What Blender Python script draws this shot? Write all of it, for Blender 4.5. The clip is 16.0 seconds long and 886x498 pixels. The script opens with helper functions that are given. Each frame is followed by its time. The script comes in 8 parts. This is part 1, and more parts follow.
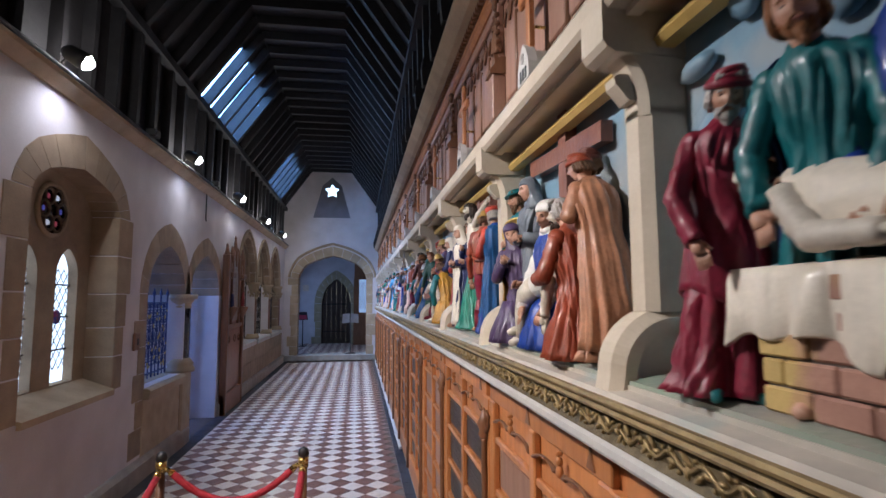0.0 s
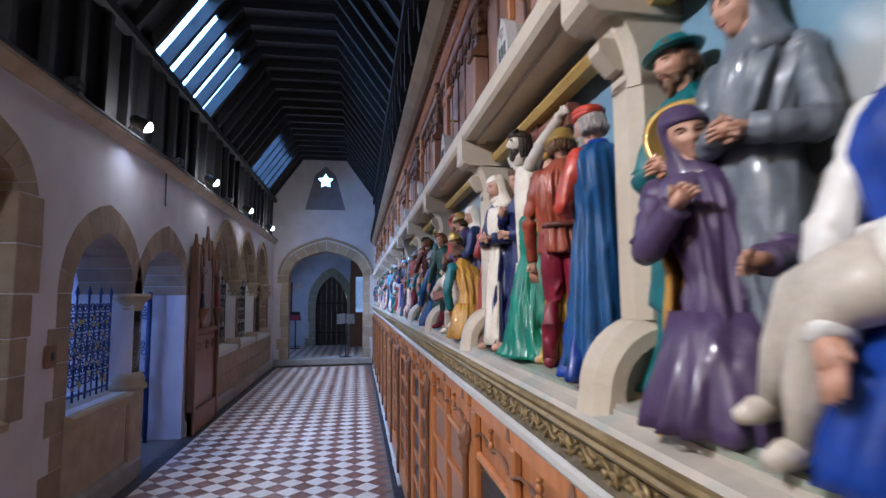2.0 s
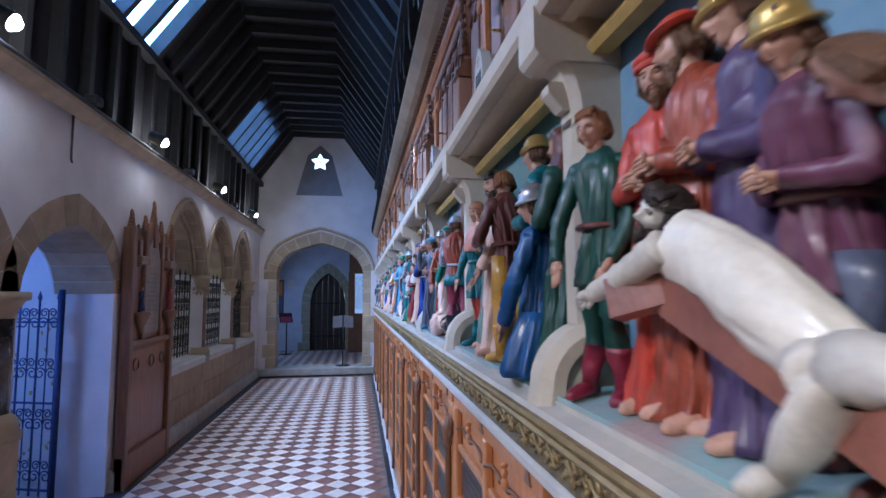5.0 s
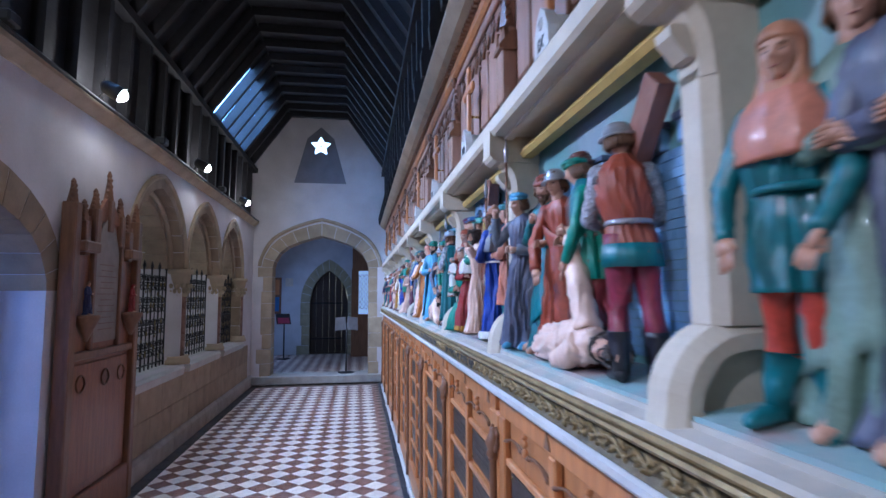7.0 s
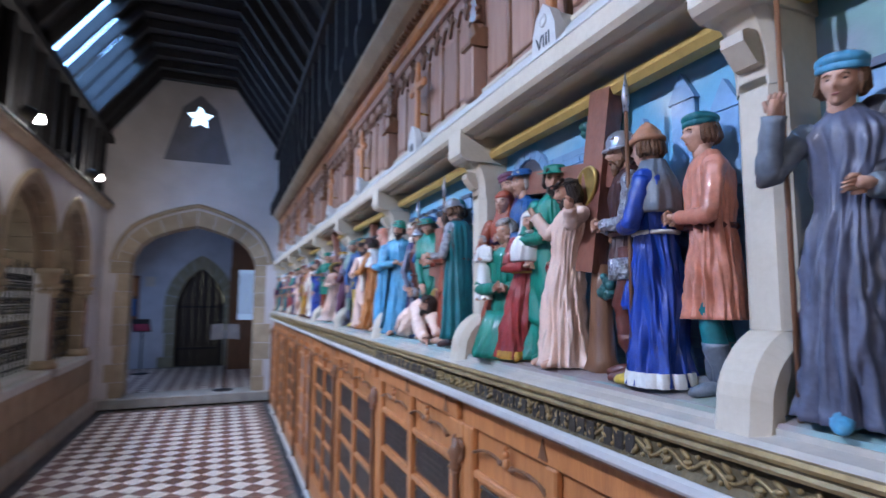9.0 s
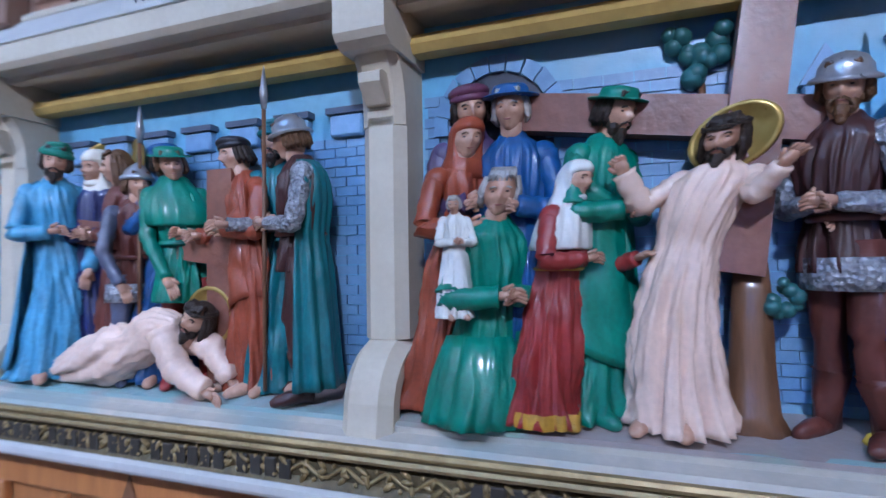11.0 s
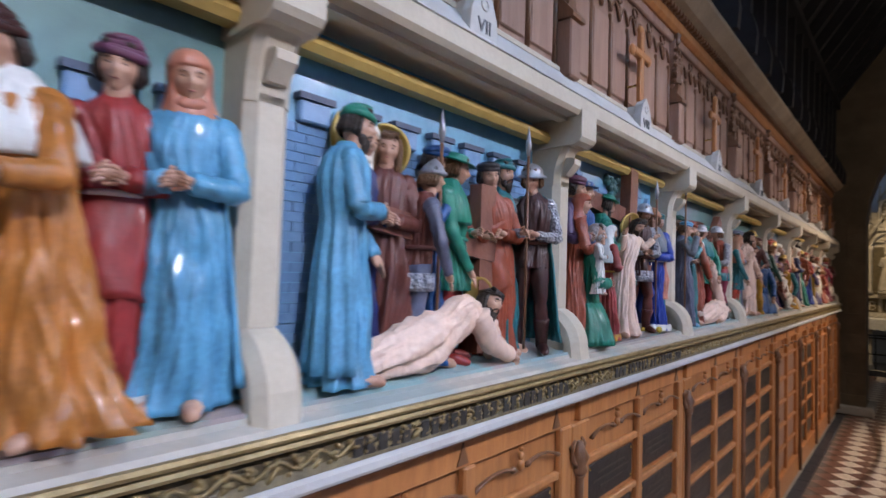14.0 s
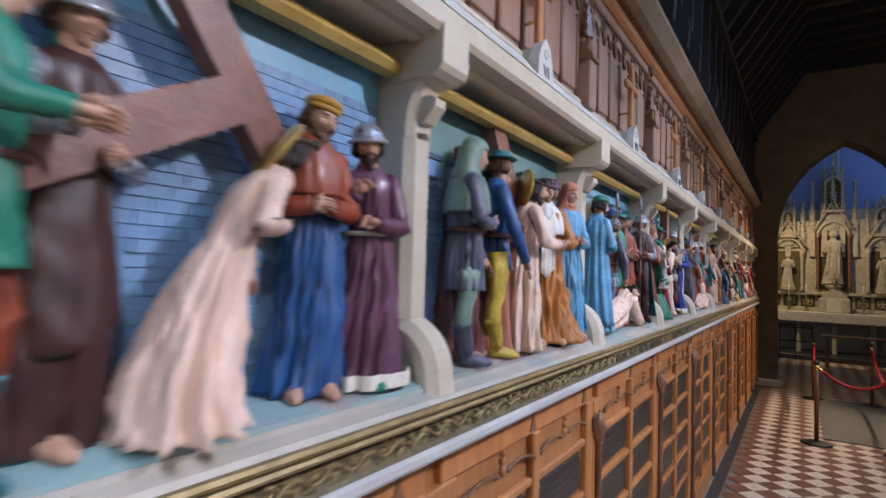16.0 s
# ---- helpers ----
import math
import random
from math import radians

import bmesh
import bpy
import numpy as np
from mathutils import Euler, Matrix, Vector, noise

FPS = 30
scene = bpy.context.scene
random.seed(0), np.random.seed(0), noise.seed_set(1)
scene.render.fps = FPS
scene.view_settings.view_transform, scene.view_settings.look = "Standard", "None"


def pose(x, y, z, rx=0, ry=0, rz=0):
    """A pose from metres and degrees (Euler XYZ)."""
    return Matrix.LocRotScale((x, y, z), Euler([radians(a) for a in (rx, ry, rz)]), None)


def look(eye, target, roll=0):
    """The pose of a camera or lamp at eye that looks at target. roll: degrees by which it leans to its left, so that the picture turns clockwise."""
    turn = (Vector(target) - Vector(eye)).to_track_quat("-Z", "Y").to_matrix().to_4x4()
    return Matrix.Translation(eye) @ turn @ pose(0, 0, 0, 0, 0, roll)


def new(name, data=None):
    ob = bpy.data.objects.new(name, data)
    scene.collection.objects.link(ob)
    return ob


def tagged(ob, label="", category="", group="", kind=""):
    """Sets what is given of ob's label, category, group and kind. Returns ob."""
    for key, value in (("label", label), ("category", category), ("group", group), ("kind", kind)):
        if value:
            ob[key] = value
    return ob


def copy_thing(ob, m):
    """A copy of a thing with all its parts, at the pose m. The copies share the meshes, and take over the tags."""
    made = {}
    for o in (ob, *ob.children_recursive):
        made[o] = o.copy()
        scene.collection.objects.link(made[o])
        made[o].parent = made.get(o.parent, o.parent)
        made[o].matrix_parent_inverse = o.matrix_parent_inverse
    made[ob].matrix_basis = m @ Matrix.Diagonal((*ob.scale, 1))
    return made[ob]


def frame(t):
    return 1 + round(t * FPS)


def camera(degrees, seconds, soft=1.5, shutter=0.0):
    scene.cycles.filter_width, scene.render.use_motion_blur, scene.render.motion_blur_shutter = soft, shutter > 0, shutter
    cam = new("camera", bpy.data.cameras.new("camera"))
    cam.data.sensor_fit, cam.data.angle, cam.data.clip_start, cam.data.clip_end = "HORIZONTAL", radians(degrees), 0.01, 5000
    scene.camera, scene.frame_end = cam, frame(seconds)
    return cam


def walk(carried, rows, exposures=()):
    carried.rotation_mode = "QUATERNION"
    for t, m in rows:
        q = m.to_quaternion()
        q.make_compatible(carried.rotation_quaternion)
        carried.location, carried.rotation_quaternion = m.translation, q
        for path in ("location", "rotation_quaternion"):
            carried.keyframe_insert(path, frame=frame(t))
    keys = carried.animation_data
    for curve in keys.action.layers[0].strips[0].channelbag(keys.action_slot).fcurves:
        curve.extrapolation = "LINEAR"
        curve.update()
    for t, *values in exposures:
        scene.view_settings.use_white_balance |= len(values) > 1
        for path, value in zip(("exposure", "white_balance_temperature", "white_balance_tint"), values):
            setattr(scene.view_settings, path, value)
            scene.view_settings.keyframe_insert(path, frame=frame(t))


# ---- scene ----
cam = camera(79.6, 16.0, shutter=0.5)
PATH = [
    (0, (-0.016, 0.062, 1.67), (0.298, 2.028, 1.859), -0.3),
    (0.5, (0.011, 0.336, 1.668), (0.326, 2.302, 1.858), -0.4),
    (1, (0.018, 0.633, 1.668), (0.334, 2.599, 1.854), -0.4),
    (1.5, (0.041, 0.943, 1.67), (0.356, 2.909, 1.855), -0.4),
    (2, (0.088, 1.242, 1.683), (0.403, 3.209, 1.865), -0.5),
    (2.5, (0.09, 1.582, 1.691), (0.406, 3.548, 1.872), -0.3),
    (3, (0.116, 1.919, 1.703), (0.429, 3.886, 1.879), -0.5),
    (3.5, (0.124, 2.236, 1.704), (0.439, 4.203, 1.881), -0.4),
    (4, (0.127, 2.556, 1.702), (0.438, 4.523, 1.881), -0.3),
    (6.5, (0.063, 4.059, 1.693), (0.377, 6.026, 1.871), -0.4),
    (7, (0.007, 4.405, 1.69), (0.321, 6.372, 1.868), -0.3),
    (7.5, (-0.058, 4.723, 1.691), (0.257, 6.69, 1.87), -0.4),
    (8, (-0.149, 5.031, 1.697), (0.187, 6.995, 1.872), -0.5),
    (8.5, (-0.212, 5.339, 1.694), (0.246, 7.278, 1.869), -0.4),
    (9, (-0.246, 5.61, 1.687), (0.505, 7.454, 1.882), 0.3),
    (9.2, (-0.262, 5.735, 1.682), (0.656, 7.5, 1.888), 0.8),
    (11.3, (-0.336, 6.963, 1.783), (1.625, 7.349, 1.85), -0.8),
    (11.5, (-0.342, 7.081, 1.771), (1.651, 7.233, 1.859), -0.7),
    (12, (-0.324, 7.362, 1.747), (1.638, 6.987, 1.849), -0.1),
    (12.5, (-0.311, 7.695, 1.74), (1.511, 6.877, 1.85), 0.2),
    (13, (-0.304, 8.024, 1.747), (1.344, 6.895, 1.84), 0.8),
    (13.5, (-0.294, 8.351, 1.736), (1.188, 7.012, 1.831), 1.1),
    (14, (-0.302, 8.728, 1.751), (1.026, 7.234, 1.834), 1.8),
    (14.5, (-0.246, 9.049, 1.763), (0.988, 7.477, 1.848), 2.1),
    (15, (-0.207, 9.395, 1.776), (0.966, 7.778, 1.866), 2.0),
    (15.5, (-0.161, 9.772, 1.751), (0.982, 8.133, 1.841), 1.7),
    (16, (-0.151, 10.199, 1.745), (0.966, 8.543, 1.833), 1.7),
]
EXPOSURE = [(0.0, 0.32, 6000, 10), (1.5, 0.25, 5800, 10), (2.5, 0.18, 5500, 10), (4.0, 0.28, 5450, 10), (6.5, 0.48, 5400, 9), (7.5, 0.38, 5700, 10), (9.0, 0.2, 6250, 10), (12.0, -0.2, 5800, 9), (13.2, -0.2, 6400, 11), (14.2, -0.12, 7600, 14), (16.0, -0.02, 7750, 14)]
walk(cam, [(t, look(eye, target, roll)) for t, eye, target, roll in PATH], EXPOSURE)

# ---------- world, sun light through the roof windows, lamps ----------
W = bpy.data.worlds.new("sky")
scene.world = W
W.use_nodes = True
wn = W.node_tree
sky = wn.nodes.new("ShaderNodeTexSky")
sky.sky_type = 'NISHITA'
sky.sun_disc = False
sky.sun_elevation = radians(28)
sky.sun_rotation = radians(120)
wn.nodes["Background"].inputs["Strength"].default_value = 0.15
wn.links.new(sky.outputs[0], wn.nodes["Background"].inputs[0])

FRIEZE_X = 0.43          # front edge of the relief shelf
PITCH = 1.03
WALL_L, WALL_R = -2.03, 0.78
END_Y, ALTAR_Y = 15.25, -0.30
MID_X = -0.76


def pillar_y(k):
    """Middle of the pillar between bay k + 1 and bay k."""
    return 6.19 + (8 - k) * PITCH


LAMPS_Y = [1.4, 3.85, 6.4, 8.8, 11.2, 13.65]


def lamp(kind, name, loc, target, energy, color, size=0.1, angle=100, blend=0.6, size_y=None):
    d = bpy.data.lights.new(name, kind)
    d.energy, d.color = energy, color
    if kind == 'SPOT':
        d.spot_size, d.spot_blend, d.shadow_soft_size = radians(angle), blend, size
    elif kind == 'AREA':
        d.shape = 'RECTANGLE'
        d.size, d.size_y = size, size_y or size
    else:
        d.shadow_soft_size = size
    ob = new(name, d)
    ob.matrix_world = look(loc, target)
    return ob


WHITE = (1.0, 0.93, 0.84)
for y in LAMPS_Y:
    tone = (0.66, 0.74, 1.0) if y > 5 else (0.84, 0.84, 1.0) if y > 3 else (1.0, 0.90, 0.84)
    lamp('SPOT', "spot_beam", (-1.79, y, 3.26), (0.5, y + (0.35 if y > 3 else 0.7), 0.80), 265 if y > 5 else 110 if y > 3 else 275, tone, 0.05, 92 if y > 3 else 84, 0.75)
    lamp('SPOT', "spot_spill", (-1.86, y, 3.22), (-2.03, y + 0.02, 1.6), 15.0 if y < 5 else 7.0 if y < 8 else 1.5, tone, 0.03, 130, 0.9)
# daylight of the side room and the side chapel, in their window openings
lamp('AREA', "side_window_light", (-4.75, 6.6, 2.3), (-2.0, 6.9, 1.2), 75, (0.16, 0.34, 1.0), 1.2, size_y=1.6)
lamp('AREA', "chapel_window_light", (-4.75, 11.2, 2.2), (-2.0, 11.6, 1.2), 12, (0.95, 0.95, 0.75), 2.4, size_y=1.5)
# added bluish fill for the porch; no window opening is built here
lamp('AREA', "porch_blue_fill", (-2.45, 17.6, 2.4), (0.0, 16.9, 0.6), 15, (0.34, 0.52, 1.0), 1.0, size_y=1.4)
# added blue wash over the upper reredos; the chapel wall has no window here
lamp('AREA', "chancel_blue_wash", (-2.6, -4.0, 4.6), (-0.7, -5.4, 4.1), 15, (0.35, 0.55, 1.0), 1.2, size_y=1.6)
lamp('SPOT', "altar_beam", (0.5, -3.6, 4.3), (-0.75, -5.4, 1.6), 260, (1.0, 0.82, 0.56), 0.05, 80, 0.7)
# added warm spot that brightens the floor near the altar, without a fixture
lamp('SPOT', "warm_floor_fill", (-1.72, 0.1, 3.3), (0.25, 2.6, 0.1), 75, (1.0, 0.74, 0.42), 0.05, 62, 0.9)
lamp('AREA', "window_daylight", (-2.62, 4.38, 1.8), (0, 4.4, 0.9), 9, (0.75, 0.85, 1.0), 0.8, size_y=1.2)


# ---------- materials ----------
MATS = {}


def material(name, a, b=None, rough=0.6, metal=0.0, scale=8.0, fine=60.0, bump=0.15, coat=0.0, spot=None, per=0.0, detail=6.0, stretch=None):
    """Two tones mixed by coarse and fine noise, with relief. spot: a third colour in patches. per: how far repeats differ."""
    if name in MATS:
        return MATS[name]
    m = bpy.data.materials.new(name)
    m.use_nodes = True
    n, l = m.node_tree.nodes, m.node_tree.links
    p = n["Principled BSDF"]
    p.inputs["Roughness"].default_value = rough
    p.inputs["Metallic"].default_value = metal
    p.inputs["Coat Weight"].default_value = coat
    p.inputs["Coat Roughness"].default_value = 0.12
    b = b or tuple(c * 0.78 for c in a)
    co = n.new("ShaderNodeTexCoord")
    src = co.outputs["Object"]
    if stretch:
        mp = n.new("ShaderNodeMapping")
        mp.inputs["Scale"].default_value = stretch
        l.new(src, mp.inputs["Vector"])
        src = mp.outputs[0]
    big = n.new("ShaderNodeTexNoise")
    big.inputs["Scale"].default_value, big.inputs["Detail"].default_value = scale, detail
    small = n.new("ShaderNodeTexNoise")
    small.inputs["Scale"].default_value, small.inputs["Detail"].default_value = fine, 4
    l.new(src, big.inputs["Vector"])
    l.new(src, small.inputs["Vector"])
    mixv = n.new("ShaderNodeMath")
    mixv.operation = 'MULTIPLY_ADD'
    l.new(small.outputs[0], mixv.inputs[0])
    mixv.inputs[1].default_value = 0.45
    l.new(big.outputs[0], mixv.inputs[2])
    ramp = n.new("ShaderNodeValToRGB")
    ramp.color_ramp.elements[0].position, ramp.color_ramp.elements[1].position = 0.5, 0.92
    ramp.color_ramp.elements[0].color, ramp.color_ramp.elements[1].color = (*b, 1), (*a, 1)
    l.new(mixv.outputs[0], ramp.inputs[0])
    col = ramp.outputs[0]
    if spot:
        pn = n.new("ShaderNodeTexNoise")
        pn.inputs["Scale"].default_value, pn.inputs["Detail"].default_value = scale * 0.45, 5
        l.new(src, pn.inputs["Vector"])
        pr = n.new("ShaderNodeValToRGB")
        pr.color_ramp.elements[0].position, pr.color_ramp.elements[1].position = 0.5, 0.62
        l.new(pn.outputs[0], pr.inputs[0])
        mx = n.new("ShaderNodeMixRGB")
        l.new(pr.outputs[0], mx.inputs[0])
        l.new(col, mx.inputs[1])
        mx.inputs[2].default_value = (*spot, 1)
        col = mx.outputs[0]
    if per:
        info = n.new("ShaderNodeObjectInfo")
        hsv = n.new("ShaderNodeHueSaturation")
        mr = n.new("ShaderNodeMapRange")
        mr.inputs[3].default_value, mr.inputs[4].default_value = 1 - per, 1 + per
        l.new(info.outputs["Random"], mr.inputs[0])
        l.new(mr.outputs[0], hsv.inputs["Value"])
        l.new(col, hsv.inputs["Color"])
        col = hsv.outputs[0]
    l.new(col, p.inputs["Base Color"])
    rr = n.new("ShaderNodeMapRange")
    rr.inputs[3].default_value, rr.inputs[4].default_value = max(rough - 0.12, 0.03), min(rough + 0.15, 1)
    l.new(small.outputs[0], rr.inputs[0])
    l.new(rr.outputs[0], p.inputs["Roughness"])
    bp = n.new("ShaderNodeBump")
    bp.inputs["Strength"].default_value, bp.inputs["Distance"].default_value = bump, 0.01
    l.new(mixv.outputs[0], bp.inputs["Height"])
    l.new(bp.outputs[0], p.inputs["Normal"])
    MATS[name] = m
    return m


def glow(name, color, strength):
    m = bpy.data.materials.new(name)
    m.use_nodes = True
    p = m.node_tree.nodes["Principled BSDF"]
    p.inputs["Base Color"].default_value = (*color, 1)
    p.inputs["Emission Color"].default_value = (*color, 1)
    p.inputs["Emission Strength"].default_value = strength
    return m


def glass(name, color, rough=0.02):
    m = bpy.data.materials.new(name)
    m.use_nodes = True
    p = m.node_tree.nodes["Principled BSDF"]
    p.inputs["Base Color"].default_value = (*color, 1)
    p.inputs["Roughness"].default_value = rough
    p.inputs["Transmission Weight"].default_value = 1.0
    p.inputs["IOR"].default_value = 1.1
    return m


PLASTER = material("plaster", (0.66, 0.62, 0.62), (0.56, 0.52, 0.52), 0.85, scale=3, fine=70, bump=0.12)
PLASTER_BLUE = material("porch_plaster", (0.62, 0.66, 0.72), None, 0.85, scale=3, fine=70, bump=0.1)
PLASTER_YELLOW = material("chapel_plaster", (0.55, 0.50, 0.24), (0.46, 0.41, 0.18), 0.85, scale=3, bump=0.1)
STONE = material("bath_stone", (0.47, 0.37, 0.25), (0.35, 0.27, 0.18), 0.8, scale=6, fine=90, bump=0.3, per=0.14)
STONE_ARCADE = material("arcade_stone", (0.36, 0.27, 0.18), (0.25, 0.185, 0.125), 0.8, scale=6, fine=90, bump=0.35, per=0.12)
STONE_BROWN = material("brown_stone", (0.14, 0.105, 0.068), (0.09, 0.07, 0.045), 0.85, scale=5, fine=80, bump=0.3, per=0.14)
STONE_GREY = material("grey_stone", (0.42, 0.40, 0.36), (0.31, 0.29, 0.26), 0.8, scale=6, fine=90, bump=0.3, per=0.08)
FRAME_STONE = material("painted_stone", (0.58, 0.51, 0.40), (0.49, 0.42, 0.32), 0.6, scale=7, fine=80, bump=0.12)
SHELF_TOP = material("relief_ground", (0.30, 0.44, 0.43), (0.22, 0.34, 0.35), 0.5, scale=9, fine=60, bump=0.3, spot=(0.46, 0.34, 0.31), coat=0.15)
SHELF_EDGE = material("shelf_edge", (0.50, 0.45, 0.38), (0.38, 0.35, 0.30), 0.55, scale=8, fine=60, bump=0.2, spot=(0.30, 0.35, 0.33))
LEDGE = material("ledge_paint", (0.56, 0.55, 0.52), (0.46, 0.45, 0.43), 0.6, scale=6, fine=70, bump=0.1)
GOLD = material("gold_leaf", (0.36, 0.265, 0.125), (0.20, 0.14, 0.06), 0.42, 0.45, scale=25, fine=120, bump=0.15)
GOLD_PAINT = material("gold_paint", (0.55, 0.38, 0.12), (0.42, 0.28, 0.08), 0.5, 0.15, scale=12, bump=0.1)
# dark carving colour, also used for shade drawn as sheets in the reredos
CARVED_AND_SHADE = material("carved_and_shade_dark", (0.16, 0.12, 0.06), (0.07, 0.055, 0.03), 0.5, 0.3, scale=40, fine=150, bump=0.5)
OAK = material("oak", (0.52, 0.215, 0.075), (0.37, 0.14, 0.047), 0.42, scale=5, fine=50, bump=0.12, coat=0.25, per=0.12, stretch=(6, 6, 0.8))
OAK_BOARD = material("oak_board", (0.27, 0.10, 0.045), (0.17, 0.06, 0.03), 0.4, scale=5, fine=50, bump=0.15, coat=0.25, stretch=(6, 6, 0.8))
OAK_DARK = material("oak_dark", (0.22, 0.10, 0.05), (0.13, 0.06, 0.03), 0.4, scale=6, fine=50, bump=0.15, coat=0.25, stretch=(6, 6, 0.8))
OAK_UPPER = material("oak_upper", (0.37, 0.21, 0.15), (0.27, 0.145, 0.10), 0.5, scale=5, fine=50, bump=0.12, per=0.15, stretch=(6, 6, 0.8))
ROOF = material("roof_timber", (0.018, 0.016, 0.018), (0.009, 0.008, 0.010), 0.7, scale=6, fine=40, bump=0.3, stretch=(2, 0.6, 2))
PLATE = material("plate_bronze", (0.055, 0.045, 0.04), (0.035, 0.03, 0.028), 0.38, 0.4, scale=15, fine=130, bump=0.2)
IRON_BLUE = material("blue_iron", (0.03, 0.055, 0.17), (0.018, 0.03, 0.10), 0.45, 0.2, scale=20)
IRON = material("black_iron", (0.03, 0.03, 0.035), (0.018, 0.018, 0.02), 0.45, 0.6, scale=20)
BRASS = material("brass", (0.75, 0.55, 0.20), (0.55, 0.38, 0.12), 0.25, 1.0, scale=20, bump=0.05)
MARBLE_DARK = material("dark_marble", (0.06, 0.055, 0.06), (0.025, 0.022, 0.025), 0.22, scale=9, fine=40, bump=0.02, coat=0.4)
MARBLE_RED = material("red_marble", (0.24, 0.12, 0.08), (0.14, 0.07, 0.05), 0.28, scale=9, fine=40, bump=0.02, coat=0.4)
TILE_RED = material("tile_red", (0.27, 0.13, 0.09), (0.20, 0.095, 0.07), 0.30, scale=9, fine=90, bump=0.08, per=0.16)
TILE_WHITE = material("tile_buff", (0.74, 0.65, 0.55), (0.64, 0.55, 0.46), 0.30, scale=9, fine=90, bump=0.08, per=0.10)
TILE_BLACK = material("tile_black", (0.045, 0.045, 0.055), (0.03, 0.03, 0.035), 0.4, scale=9, fine=90, bump=0.08, per=0.2)
GROUT = material("grout", (0.22, 0.18, 0.15), None, 0.9, scale=30, bump=0.2)
VELVET = material("red_rope", (0.45, 0.02, 0.035), (0.30, 0.01, 0.02), 0.7, scale=60, fine=200, bump=0.5)
CARPET = material("grey_carpet", (0.17, 0.165, 0.15), (0.12, 0.115, 0.105), 0.95, scale=40, fine=250, bump=0.4)
LINEN = material("white_linen", (0.72, 0.68, 0.60), None, 0.8, scale=20, bump=0.2)
REREDOS = material("carved_limestone", (0.56, 0.50, 0.40), (0.38, 0.33, 0.25), 0.75, scale=12, fine=90, bump=0.4)
BLUE_RELIEF = material("blue_painted_relief", (0.17, 0.47, 0.66), (0.12, 0.33, 0.52), 0.4, scale=7, fine=40, bump=0.35, coat=0.2, spot=(0.24, 0.42, 0.55))
SKY_RELIEF = material("sky_painted_relief", (0.20, 0.34, 0.44), (0.13, 0.24, 0.34), 0.45, scale=5, fine=30, bump=0.3, coat=0.15, spot=(0.34, 0.36, 0.36))
GREEN_RELIEF = material("green_painted_relief", (0.15, 0.30, 0.29), (0.10, 0.21, 0.22), 0.45, scale=6, fine=30, bump=0.3, coat=0.15, spot=(0.20, 0.27, 0.32))
BRICK_RELIEF = material("pale_blue_bricks", (0.20, 0.36, 0.56), (0.13, 0.26, 0.44), 0.42, scale=10, fine=60, bump=0.25, coat=0.2, per=0.08)
GROUND_A = material("painted_ground_teal", (0.22, 0.40, 0.40), (0.28, 0.36, 0.36), 0.35, scale=9, fine=60, bump=0.35, coat=0.2, spot=(0.36, 0.28, 0.26))
GROUND_B = material("painted_ground_earth", (0.36, 0.29, 0.27), (0.27, 0.23, 0.22), 0.35, scale=9, fine=60, bump=0.35, coat=0.2, spot=(0.25, 0.36, 0.30))
GROUND_C = material("painted_ground_green", (0.24, 0.31, 0.24), (0.30, 0.31, 0.26), 0.35, scale=9, fine=60, bump=0.35, coat=0.2, spot=(0.33, 0.31, 0.28))
LAMP_GLASS = glow("lamp_glass", (1.0, 0.95, 0.88), 45)
DAY_GLASS = glow("leaded_daylight", (0.62, 0.74, 0.92), 1.6)
STAR_GLASS = glow("star_daylight", (0.50, 0.72, 1.0), 4.0)
SKY_GLOW = glow("daylight_sky", (0.26, 0.52, 1.0), 11.0)
ROOF_GLASS = glass("roof_glass", (0.95, 0.98, 1.0), 0.0)
BLACK = material("black_paint", (0.02, 0.02, 0.022), None, 0.45, scale=20, bump=0.05)


